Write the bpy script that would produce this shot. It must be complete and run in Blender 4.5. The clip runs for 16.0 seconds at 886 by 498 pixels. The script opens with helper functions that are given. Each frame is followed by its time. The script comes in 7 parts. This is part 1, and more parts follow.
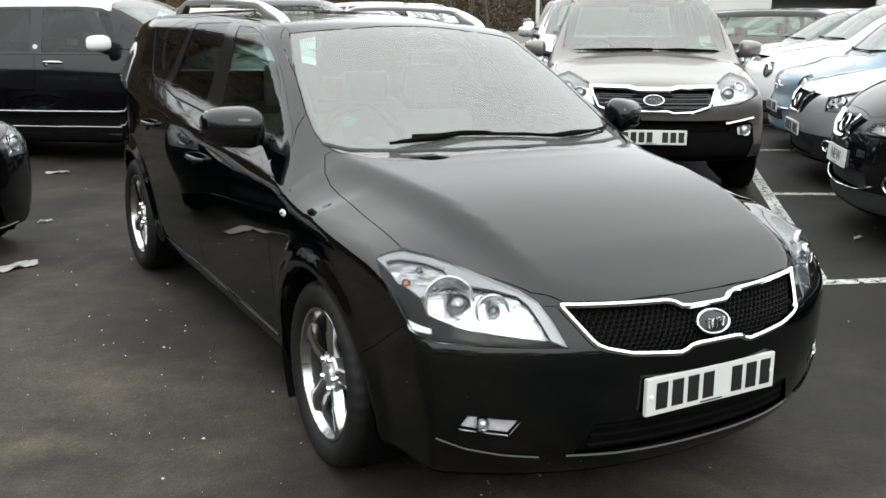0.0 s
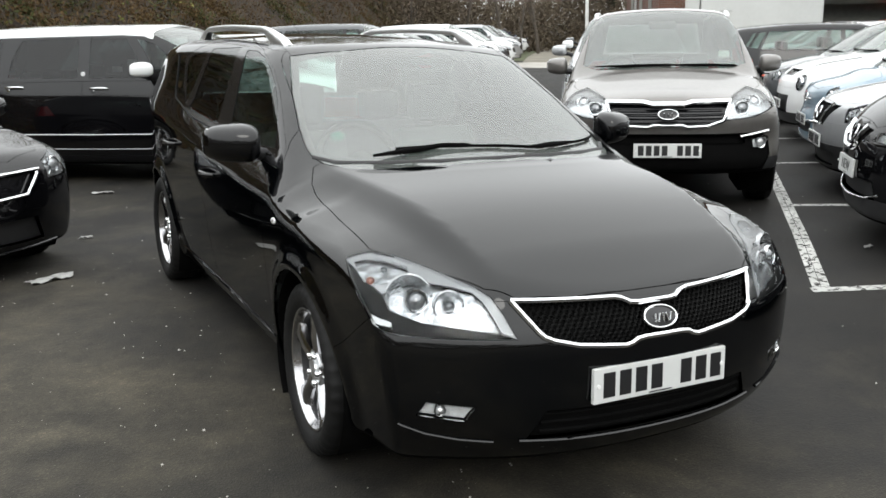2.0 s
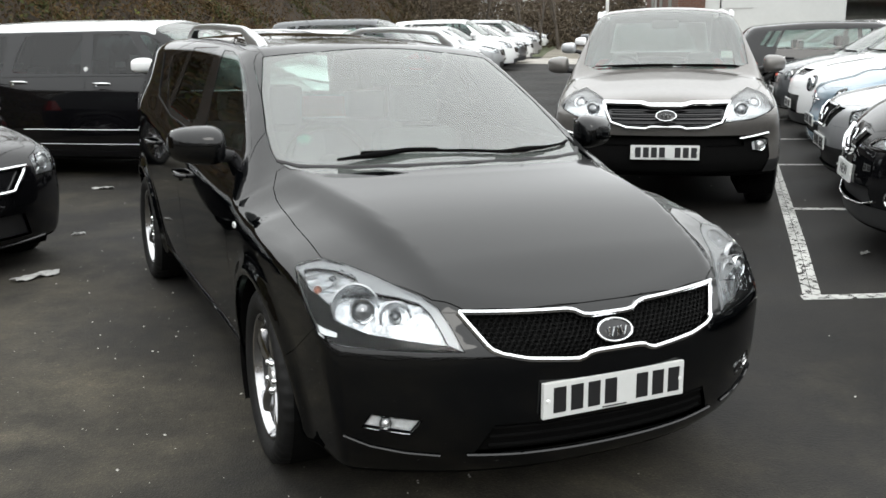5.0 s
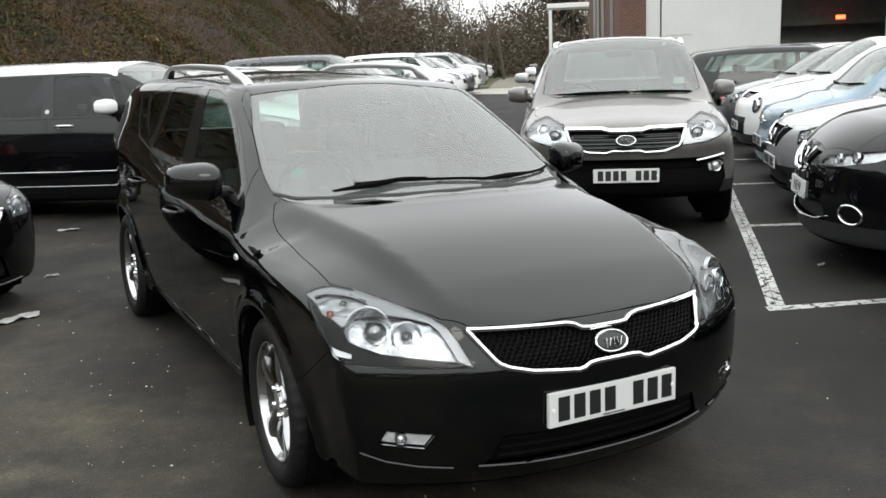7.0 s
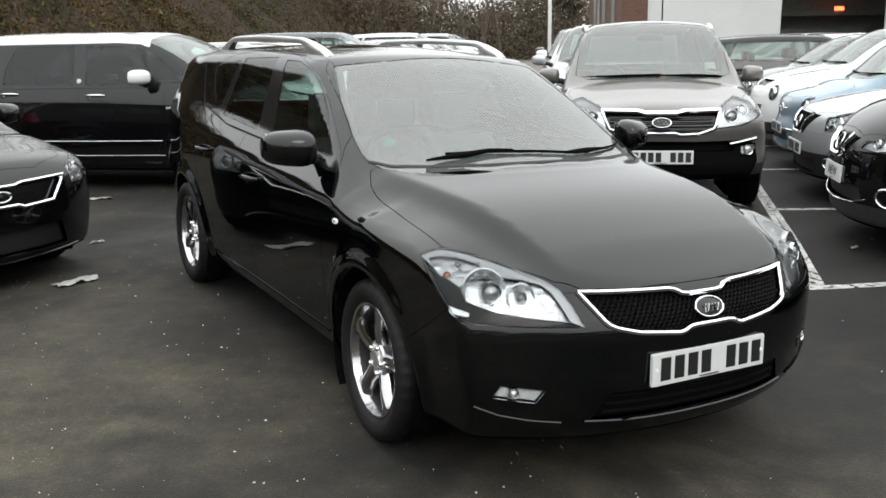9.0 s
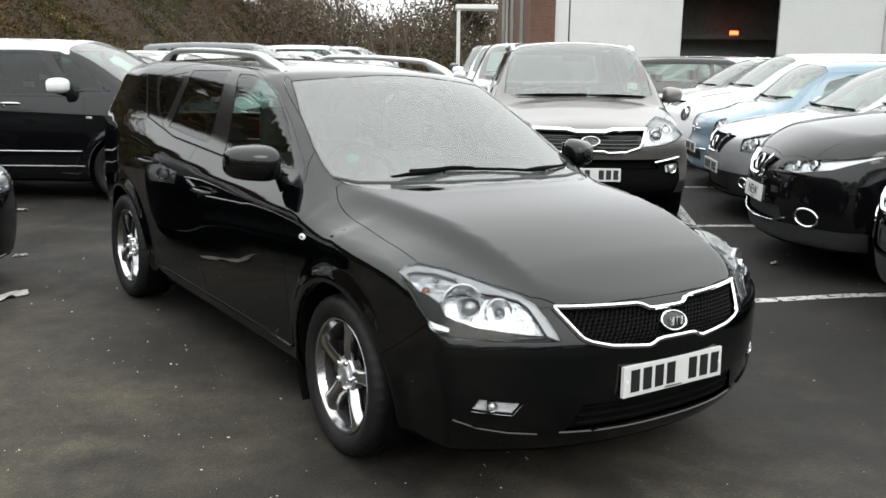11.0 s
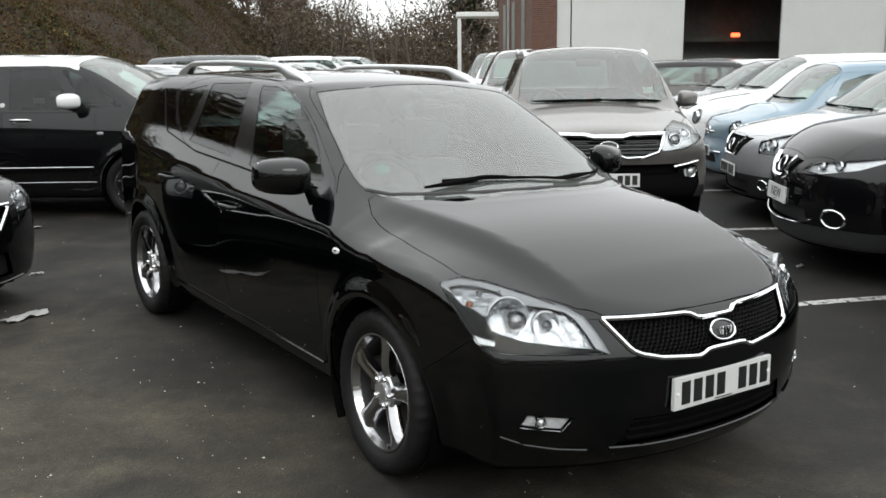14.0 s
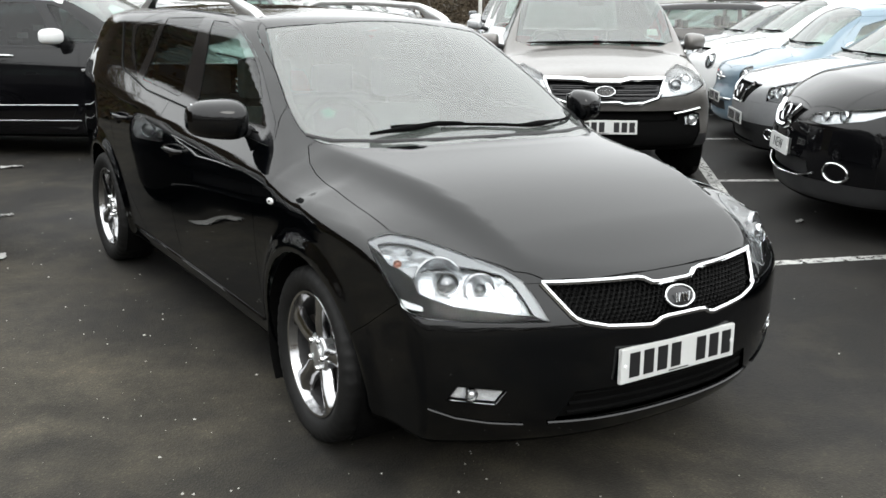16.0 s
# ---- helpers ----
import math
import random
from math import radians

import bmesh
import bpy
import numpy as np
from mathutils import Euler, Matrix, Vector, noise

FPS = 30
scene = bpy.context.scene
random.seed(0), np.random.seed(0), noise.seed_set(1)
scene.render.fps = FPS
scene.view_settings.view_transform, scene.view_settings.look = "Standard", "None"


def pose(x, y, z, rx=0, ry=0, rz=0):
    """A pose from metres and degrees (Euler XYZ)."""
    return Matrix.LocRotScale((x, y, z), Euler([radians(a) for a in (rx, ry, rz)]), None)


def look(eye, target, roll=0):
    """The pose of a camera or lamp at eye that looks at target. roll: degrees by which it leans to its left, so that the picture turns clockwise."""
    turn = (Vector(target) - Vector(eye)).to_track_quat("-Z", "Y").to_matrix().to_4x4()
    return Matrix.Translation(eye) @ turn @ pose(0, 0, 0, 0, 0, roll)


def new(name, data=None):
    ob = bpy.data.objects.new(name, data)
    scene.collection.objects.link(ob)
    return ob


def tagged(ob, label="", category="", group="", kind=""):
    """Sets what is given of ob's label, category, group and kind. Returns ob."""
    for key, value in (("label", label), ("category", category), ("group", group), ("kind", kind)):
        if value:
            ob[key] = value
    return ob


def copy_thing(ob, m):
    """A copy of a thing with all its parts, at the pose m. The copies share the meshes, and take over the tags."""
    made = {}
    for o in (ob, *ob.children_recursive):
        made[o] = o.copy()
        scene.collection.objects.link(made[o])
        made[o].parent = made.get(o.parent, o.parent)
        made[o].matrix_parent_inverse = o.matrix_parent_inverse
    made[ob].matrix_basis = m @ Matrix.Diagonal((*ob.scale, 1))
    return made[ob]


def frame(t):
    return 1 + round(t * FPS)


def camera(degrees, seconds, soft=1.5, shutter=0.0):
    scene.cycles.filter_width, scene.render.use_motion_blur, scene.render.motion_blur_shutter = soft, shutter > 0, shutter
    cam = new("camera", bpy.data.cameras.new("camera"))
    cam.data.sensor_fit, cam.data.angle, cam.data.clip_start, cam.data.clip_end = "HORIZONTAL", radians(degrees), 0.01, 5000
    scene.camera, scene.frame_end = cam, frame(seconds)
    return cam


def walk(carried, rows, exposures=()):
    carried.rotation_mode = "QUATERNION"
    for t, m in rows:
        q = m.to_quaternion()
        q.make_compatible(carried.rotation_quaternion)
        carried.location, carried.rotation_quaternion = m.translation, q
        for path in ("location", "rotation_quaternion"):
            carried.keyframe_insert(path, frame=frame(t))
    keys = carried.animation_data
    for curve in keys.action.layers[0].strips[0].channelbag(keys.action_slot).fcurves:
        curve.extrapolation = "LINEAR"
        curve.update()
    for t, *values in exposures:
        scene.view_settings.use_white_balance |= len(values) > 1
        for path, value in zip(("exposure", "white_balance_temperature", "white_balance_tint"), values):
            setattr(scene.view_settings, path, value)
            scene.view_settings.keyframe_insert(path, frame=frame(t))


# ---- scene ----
cam = camera(51.5, 16.0, soft=1.6)
PATH = [
    (0, (-1.940, -2.669, 1.499), (-0.9608, -1.0012, 0.9897), -0.05),
    (0.5, (-1.902, -2.705, 1.508), (-0.9178, -1.0324, 1.0242), -0.54),
    (1, (-1.862, -2.841, 1.504), (-0.9200, -1.1419, 1.0287), -1.14),
    (1.5, (-1.831, -2.966, 1.496), (-0.9291, -1.2498, 1.0051), -0.43),
    (2, (-1.805, -3.010, 1.495), (-0.9279, -1.2738, 1.0299), -1.33),
    (2.5, (-1.780, -2.994, 1.505), (-0.9421, -1.2282, 1.0810), -1.51),
    (3, (-1.687, -2.955, 1.501), (-0.8246, -1.2108, 1.0376), -0.92),
    (3.5, (-1.622, -2.917, 1.498), (-0.7722, -1.1734, 1.0100), -0.93),
    (4, (-1.590, -2.907, 1.500), (-0.7513, -1.1602, 1.0048), -1.23),
    (4.2, (-1.580, -2.924, 1.508), (-0.7483, -1.1696, 1.0279), -1.02),
    (6.3, (-1.661, -3.184, 1.526), (-0.8052, -1.4373, 1.0588), -0.42),
    (6.5, (-1.704, -3.160, 1.524), (-0.8059, -1.4314, 1.0729), -1.33),
    (7, (-1.802, -3.113, 1.535), (-0.8638, -1.3951, 1.1226), -2.42),
    (7.5, (-1.877, -3.101, 1.526), (-0.9561, -1.3760, 1.1089), -0.82),
    (8, (-1.985, -3.106, 1.519), (-1.0397, -1.3969, 1.0904), -0.13),
    (8.2, (-2.041, -3.116, 1.515), (-1.1078, -1.4040, 1.0696), -0.33),
    (10.3, (-2.398, -2.903, 1.540), (-1.3291, -1.2695, 1.1034), -0.94),
    (10.5, (-2.404, -2.914, 1.542), (-1.3073, -1.2981, 1.1096), -0.14),
    (11, (-2.476, -2.955, 1.543), (-1.3370, -1.3661, 1.1202), 0.57),
    (11.5, (-2.563, -2.979, 1.535), (-1.4040, -1.4023, 1.1241), 0.37),
    (12, (-2.624, -2.942, 1.546), (-1.4950, -1.3372, 1.1569), 0.07),
    (12.5, (-2.631, -2.832, 1.560), (-1.4932, -1.2176, 1.2428), -1.32),
    (13, (-2.636, -2.770, 1.556), (-1.4553, -1.1918, 1.2145), -0.92),
    (13.5, (-2.622, -2.755, 1.544), (-1.4611, -1.1724, 1.1577), -1.13),
    (14, (-2.533, -2.809, 1.540), (-1.3969, -1.2135, 1.1339), -0.63),
    (14.5, (-2.422, -2.895, 1.534), (-1.3214, -1.2828, 1.1011), -1.44),
    (15, (-2.350, -2.929, 1.532), (-1.2657, -1.2972, 1.1327), -2.13),
    (15.5, (-2.254, -2.846, 1.516), (-1.2049, -1.2095, 1.0459), -0.64),
    (16, (-2.142, -2.751, 1.518), (-1.0622, -1.1519, 0.9918), 0.05),
]
METER = ((0.0, 0.24), (1.0, 0.18), (2.5, 0.12), (4.0, 0.12), (7.0, 0.02), (8.0, 0.0), (10.5, 0.16), (11.0, 0.17), (11.5, 0.12), (12.0, 0.12), (12.5, 0.04), (13.0, -0.15), (13.5, -0.24), (14.0, -0.14), (14.5, 0.05), (15.5, 0.12), (16.0, 0.24))
walk(cam, [(t, look(eye, target, roll)) for t, eye, target, roll in PATH], [(t, stops, 6530, 8) for t, stops in METER])

# ---------------------------------------------------------------- light
world = bpy.data.worlds.new("overcast_sky")
scene.world = world
world.use_nodes = True
wn, wl = world.node_tree.nodes, world.node_tree.links
wn.clear()
w_out, w_bg = wn.new("ShaderNodeOutputWorld"), wn.new("ShaderNodeBackground")
w_sky, w_mix = wn.new("ShaderNodeTexSky"), wn.new("ShaderNodeMix")
w_sky.sky_type, w_sky.sun_disc = "NISHITA", False
w_sky.sun_elevation, w_sky.sun_rotation = radians(38), radians(200)
w_tc, w_sep = wn.new("ShaderNodeTexCoord"), wn.new("ShaderNodeSeparateXYZ")
w_ramp, w_scale = wn.new("ShaderNodeMapRange"), wn.new("ShaderNodeVectorMath")
# bright even cloud, lighter towards the zenith
w_ramp.inputs["From Min"].default_value, w_ramp.inputs["From Max"].default_value = 0.0, 1.0
w_ramp.inputs["To Min"].default_value, w_ramp.inputs["To Max"].default_value = 15.0, 26.0
w_scale.operation = "SCALE"
w_scale.inputs[0].default_value = (0.985, 1.0, 1.01)
w_mix.data_type = "RGBA"
w_mix.inputs["Factor"].default_value = 0.92
wl.new(w_tc.outputs["Generated"], w_sep.inputs[0])
wl.new(w_sep.outputs["Z"], w_ramp.inputs["Value"])
wl.new(w_ramp.outputs[0], w_scale.inputs["Scale"])
wl.new(w_sky.outputs[0], w_mix.inputs["A"])
wl.new(w_scale.outputs[0], w_mix.inputs["B"])
wl.new(w_mix.outputs["Result"], w_bg.inputs["Color"])
w_bg.inputs["Strength"].default_value = 0.108
wl.new(w_bg.outputs[0], w_out.inputs["Surface"])
sun = new("sun", bpy.data.lights.new("sun", "SUN"))
sun.data.energy, sun.data.angle, sun.data.color = 0.6, radians(25), (1.0, 0.97, 0.93)
sun.matrix_world = pose(0, 0, 40, 52, 0, -20)

# ---------------------------------------------------------------- materials
def mat(name, color, rough=0.5, metal=0.0, coat=0.0, vary=0.0, scale=8.0, bump=0.0, bscale=60.0, spec=0.5, rvary=0.0, rand=0.0, color2=None):
    m = bpy.data.materials.new(name)
    m.use_nodes = True
    n, l = m.node_tree.nodes, m.node_tree.links
    p = n["Principled BSDF"]
    p.inputs["Base Color"].default_value = (*color, 1)
    p.inputs["Roughness"].default_value, p.inputs["Metallic"].default_value = rough, metal
    p.inputs["Coat Weight"].default_value, p.inputs["Coat Roughness"].default_value = coat, 0.03
    p.inputs["Specular IOR Level"].default_value = spec
    tc = n.new("ShaderNodeTexCoord")
    if vary or color2:
        t1, t2 = n.new("ShaderNodeTexNoise"), n.new("ShaderNodeTexNoise")
        t1.inputs["Scale"].default_value, t1.inputs["Detail"].default_value = scale, 6
        t2.inputs["Scale"].default_value, t2.inputs["Detail"].default_value = scale * 9, 3
        l.new(tc.outputs["Object"], t1.inputs["Vector"])
        l.new(tc.outputs["Object"], t2.inputs["Vector"])
        add = n.new("ShaderNodeMath")
        add.operation = "MULTIPLY_ADD"
        l.new(t2.outputs["Fac"], add.inputs[0])
        add.inputs[1].default_value = 0.45
        l.new(t1.outputs["Fac"], add.inputs[2])
        ramp = n.new("ShaderNodeMapRange")
        ramp.inputs["From Min"].default_value, ramp.inputs["From Max"].default_value = 0.5, 0.95
        l.new(add.outputs[0], ramp.inputs["Value"])
        mix = n.new("ShaderNodeMix")
        mix.data_type = "RGBA"
        c2 = color2 or tuple(min(1, c * (1 + vary)) for c in color)
        c1 = color if color2 else tuple(c * (1 - vary) for c in color)
        mix.inputs["A"].default_value, mix.inputs["B"].default_value = (*c1, 1), (*c2, 1)
        l.new(ramp.outputs[0], mix.inputs["Factor"])
        last = mix.outputs["Result"]
        if rand:
            info, hsv, mr = n.new("ShaderNodeObjectInfo"), n.new("ShaderNodeHueSaturation"), n.new("ShaderNodeMapRange")
            mr.inputs["To Min"].default_value, mr.inputs["To Max"].default_value = 1 - rand, 1 + rand
            l.new(info.outputs["Random"], mr.inputs["Value"])
            l.new(mr.outputs[0], hsv.inputs["Value"])
            l.new(last, hsv.inputs["Color"])
            last = hsv.outputs["Color"]
        l.new(last, p.inputs["Base Color"])
        if rvary:
            rr = n.new("ShaderNodeMapRange")
            rr.inputs["To Min"].default_value, rr.inputs["To Max"].default_value = max(0.02, rough - rvary), min(1, rough + rvary)
            l.new(t1.outputs["Fac"], rr.inputs["Value"])
            l.new(rr.outputs[0], p.inputs["Roughness"])
    if bump:
        tb, b = n.new("ShaderNodeTexNoise"), n.new("ShaderNodeBump")
        tb.inputs["Scale"].default_value, tb.inputs["Detail"].default_value = bscale, 5
        l.new(tc.outputs["Object"], tb.inputs["Vector"])
        b.inputs["Strength"].default_value, b.inputs["Distance"].default_value = bump, 0.01
        l.new(tb.outputs["Fac"], b.inputs["Height"])
        l.new(b.outputs[0], p.inputs["Normal"])
    return m


def paint(name, color, flake=0.25, metal=0.35):
    """Clear-coated car paint with a fine flake and a film of road dirt."""
    m = mat(name, color, rough=0.42, metal=metal, coat=1.0, vary=flake, scale=3.0, rvary=0.08, spec=0.0)
    return m


def glass(name, tint, rough=0.0, ior=1.5, sky_haze=0.0):
    m = bpy.data.materials.new(name)
    m.use_nodes = True
    n, l = m.node_tree.nodes, m.node_tree.links
    n.remove(n["Principled BSDF"])
    out = n["Material Output"]
    tr, gl, mx, fr = n.new("ShaderNodeBsdfTransparent"), n.new("ShaderNodeBsdfGlossy"), n.new("ShaderNodeMixShader"), n.new("ShaderNodeFresnel")
    tr.inputs["Color"].default_value = (*tint, 1)
    gl.inputs["Roughness"].default_value = rough
    fr.inputs["IOR"].default_value = ior
    l.new(fr.outputs[0], mx.inputs[0])
    l.new(tr.outputs[0], mx.inputs[1])
    l.new(gl.outputs[0], mx.inputs[2])
    last = mx
    if sky_haze:
        # thin uneven pale film in the colour, standing for sky reflected in the pane
        df, dm, tx, mr = n.new("ShaderNodeBsdfDiffuse"), n.new("ShaderNodeMixShader"), n.new("ShaderNodeTexNoise"), n.new("ShaderNodeMapRange")
        df.inputs["Color"].default_value = (0.62, 0.66, 0.63, 1)
        tx.inputs["Scale"].default_value, tx.inputs["Detail"].default_value = 2.2, 5
        mr.inputs["To Min"].default_value, mr.inputs["To Max"].default_value = sky_haze * 0.6, sky_haze * 1.4
        l.new(n.new("ShaderNodeTexCoord").outputs["Object"], tx.inputs["Vector"])
        l.new(tx.outputs["Fac"], mr.inputs["Value"])
        l.new(mr.outputs[0], dm.inputs[0])
        l.new(mx.outputs[0], dm.inputs[1])
        l.new(df.outputs[0], dm.inputs[2])
        last = dm
    l.new(last.outputs[0], out.inputs["Surface"])
    return m


def glow(name, color, strength):
    m = bpy.data.materials.new(name)
    m.use_nodes = True
    p = m.node_tree.nodes["Principled BSDF"]
    p.inputs["Base Color"].default_value = (*color, 1)
    p.inputs["Emission Color"].default_value = (*color, 1)
    p.inputs["Emission Strength"].default_value = strength
    return m


BLACK_PAINT = paint("black_metallic_paint", (0.0007, 0.0009, 0.0012), 0.25, 0.0)
BLACK2 = paint("black_paint", (0.003, 0.003, 0.0036), 0.25, 0.0)
BRONZE = paint("bronze_grey_paint", (0.150, 0.142, 0.135), 0.10, 0.55)
WHITE = paint("white_paint", (0.72, 0.73, 0.73), 0.03, 0.0)
BLUE = paint("pale_blue_paint", (0.20, 0.275, 0.335), 0.04, 0.1)
SILVER = paint("silver_paint", (0.42, 0.43, 0.44), 0.06, 0.6)
GREY = paint("grey_paint", (0.10, 0.105, 0.11), 0.1, 0.6)
RED = paint("red_paint", (0.30, 0.02, 0.02), 0.1, 0.2)
PLASTIC = mat("black_plastic", (0.015, 0.015, 0.016), 0.55, vary=0.2, scale=20, bump=0.06, bscale=400)
# near-zero black: wipers and bezels, and shade put into recesses and undersides
DEEP = mat("plastic_and_shade_black", (0.0025, 0.0025, 0.0025), 0.85, vary=0.2, scale=20, spec=0.06)
GLOSS = mat("gloss_black_plastic", (0.008, 0.008, 0.009), 0.12, vary=0.2, scale=10)
RUBBER = mat("tyre_rubber", (0.007, 0.007, 0.007), 0.6, vary=0.3, scale=14, bump=0.15, bscale=220, spec=0.25)
CHROME = mat("chrome", (0.80, 0.81, 0.82), 0.08, 1.0, vary=0.04, scale=12)
ALLOY = mat("silver_alloy", (0.46, 0.46, 0.47), 0.15, 1.0, vary=0.10, scale=9, rvary=0.06)
ALU = mat("satin_aluminium", (0.68, 0.69, 0.70), 0.28, 0.9, vary=0.05, scale=9)
DISC = mat("brake_disc_steel", (0.10, 0.09, 0.085), 0.5, 0.8, vary=0.4, scale=20)
GLASS = glass("windscreen_glass", (0.66, 0.83, 0.75), ior=2.2, sky_haze=0.09)
TINT = glass("side_glass", (0.40, 0.50, 0.47), ior=1.55)
PRIVACY = glass("dark_side_glass", (0.10, 0.12, 0.12), ior=1.55)
FRIT = mat("black_glass_border", (0.006, 0.006, 0.006), 0.4, vary=0.2, scale=12)
LAMP_BEZEL = mat("satin_grey_bezel", (0.29, 0.295, 0.30), 0.38, 0.5, vary=0.08, scale=14)
LAMP_CHROME = mat("faceted_reflector", (0.42, 0.43, 0.44), 0.14, 0.85, vary=0.35, scale=26, bump=0.9, bscale=34)
LENS = glass("lamp_lens", (0.96, 0.98, 0.99), ior=1.35)
LAMP_IN = mat("lamp_reflector", (0.56, 0.565, 0.57), 0.12, 0.60, vary=0.2, scale=30, bump=0.55, bscale=16)
FOG_IN = mat("fog_reflector", (0.80, 0.805, 0.81), 0.25, 0.15, vary=0.15, scale=30, bump=0.4, bscale=40)
PROJECTOR = mat("projector_lens", (0.20, 0.21, 0.22), 0.04, 0.6, coat=1.0)
AMBER = mat("amber_lens", (0.34, 0.13, 0.08), 0.25)
TAIL = mat("red_lens", (0.35, 0.01, 0.012), 0.12, coat=1.0)
TAIL_ON = glow("lit_red_lens", (1.0, 0.10, 0.03), 2.0)
CLOTH = mat("seat_cloth", (0.15, 0.157, 0.155), 0.85, vary=0.25, scale=30)
TRIM_IN = mat("interior_trim", (0.22, 0.23, 0.225), 0.7, vary=0.15, scale=10)
PLATE = mat("plate_white", (0.60, 0.61, 0.60), 0.30, vary=0.03, scale=8)
INK = mat("black_ink", (0.012, 0.012, 0.013), 0.4)
PAPER = mat("paper", (0.75, 0.75, 0.74), 0.8, vary=0.05)
GREEN = mat("green_sticker", (0.03, 0.25, 0.17), 0.6)
MESH = mat("grille_mesh_black", (0.0025, 0.0025, 0.0025), 0.6, vary=0.2, scale=20, spec=0.12)


# ---------------------------------------------------------------- mesh helpers
def part(name, bm, material, parent=None, label="", smooth=False):
    me = bpy.data.meshes.new(name)
    bm.to_mesh(me)
    bm.free()
    for one in material if isinstance(material, (list, tuple)) else (material,):
        me.materials.append(one)
    if smooth:
        me.polygons.foreach_set("use_smooth", [True] * len(me.polygons))
        me.set_sharp_from_angle(angle=radians(40))
    ob = new(name, me)
    if parent:
        ob.parent = parent
    if label:
        ob["label"] = label
    return ob


def raw(name, verts, faces, material, parent=None, label="", normals=None, smooth=True):
    me = bpy.data.meshes.new(name)
    me.from_pydata([tuple(v) for v in verts], [], faces)
    me.materials.append(material)
    if smooth:
        me.polygons.foreach_set("use_smooth", [True] * len(me.polygons))
    if normals is not None:
        me.normals_split_custom_set_from_vertices([tuple(n) for n in normals])
    ob = new(name, me)
    if parent:
        ob.parent = parent
    if label:
        ob["label"] = label
    return ob


def box(bm, lo, hi, bevel=0.0, m=None, segs=2):
    lo, hi = Vector(lo), Vector(hi)
    got = bmesh.ops.create_cube(bm, size=1.0, matrix=(m or Matrix()) @ Matrix.LocRotScale((lo + hi) / 2, None, hi - lo))
    if bevel:
        edges = {e for v in got["verts"] for e in v.link_edges}
        bmesh.ops.bevel(bm, geom=list(edges), offset=bevel, segments=segs, profile=0.6, affect="EDGES")
    return bm


def lathe(bm, profile, n=48, axis="x", closed=False):
    """Turns a profile of (along the axis, radius) round that axis."""
    rings = []
    for k in range(n):
        a = 2 * math.pi * k / n
        c, s = math.cos(a), math.sin(a)
        ring = []
        for u, r in profile:
            co = {"x": (u, r * c, r * s), "y": (r * c, u, r * s), "z": (r * c, r * s, u)}[axis]
            ring.append(bm.verts.new(co))
        rings.append(ring)
    for k in range(n):
        a, b = rings[k], rings[(k + 1) % n]
        for j in range(len(profile) - 1 + closed):
            i = (j + 1) % len(profile)
            bm.faces.new((a[j], a[i], b[i], b[j]))
    return bm


def tube(bm, pts, r, n=8, caps=True):
    """A bent round bar; r: one radius or one for each point."""
    pts = [Vector(p) for p in pts]
    rs = [float(x) for x in r] if isinstance(r, (list, tuple)) else [float(r)] * len(pts)
    rings, up = [], Vector((0.13, 0.31, 0.94)).normalized()
    for i, p in enumerate(pts):
        d = (pts[min(i + 1, len(pts) - 1)] - pts[max(i - 1, 0)]).normalized()
        a = d.cross(up)
        a = a.normalized() if a.length > 1e-4 else d.orthogonal().normalized()
        b = d.cross(a)
        rings.append([bm.verts.new(p + rs[i] * (math.cos(2 * math.pi * k / n) * a + math.sin(2 * math.pi * k / n) * b)) for k in range(n)])
    for a, b in zip(rings, rings[1:]):
        for k in range(n):
            bm.faces.new((a[k], a[(k + 1) % n], b[(k + 1) % n], b[k]))
    if caps:
        bm.faces.new(rings[0][::-1])
        bm.faces.new(rings[-1])
    return bm


def prism(bm, outline, depth, m):
    """An outline of (u, v) drawn out by depth along w of the matrix m."""
    a = [bm.verts.new(m @ Vector((u, v, 0))) for u, v in outline]
    b = [bm.verts.new(m @ Vector((u, v, depth))) for u, v in outline]
    n = len(a)
    bm.faces.new(a[::-1])
    bm.faces.new(b)
    for k in range(n):
        bm.faces.new((a[k], a[(k + 1) % n], b[(k + 1) % n], b[k]))
    return bm


# ---------------------------------------------------------------- car bodies
def curve(pts):
    """A smooth curve through (x, y) points that does not overshoot."""
    xs, ys = np.array([p[0] for p in pts], float), np.array([p[1] for p in pts], float)
    h, d = np.diff(xs), np.diff(ys) / np.diff(xs)
    m = np.r_[d[0], np.where(d[:-1] * d[1:] > 0, 2 * d[:-1] * d[1:] / np.where(d[:-1] + d[1:] == 0, 1, d[:-1] + d[1:]), 0), d[-1]]

    def at(x):
        x = np.clip(x, xs[0], xs[-1])
        i = np.clip(np.searchsorted(xs, x, side="right") - 1, 0, len(h) - 1)
        t = (x - xs[i]) / h[i]
        return ys[i] * (1 + 2 * t) * (1 - t) ** 2 + h[i] * m[i] * t * (1 - t) ** 2 + ys[i + 1] * t * t * (3 - 2 * t) + h[i] * m[i + 1] * t * t * (t - 1)

    return at


def smax(a, b, k):
    h = np.maximum(k - np.abs(a - b), 0) / k
    return np.maximum(a, b) + h * h * k / 4


def ramp_up(x, s):
    """max(x, 0) with a rounded corner of size s."""
    return 0.5 * (x + np.sqrt(x * x + s * s)) - 0.5 * s * 0


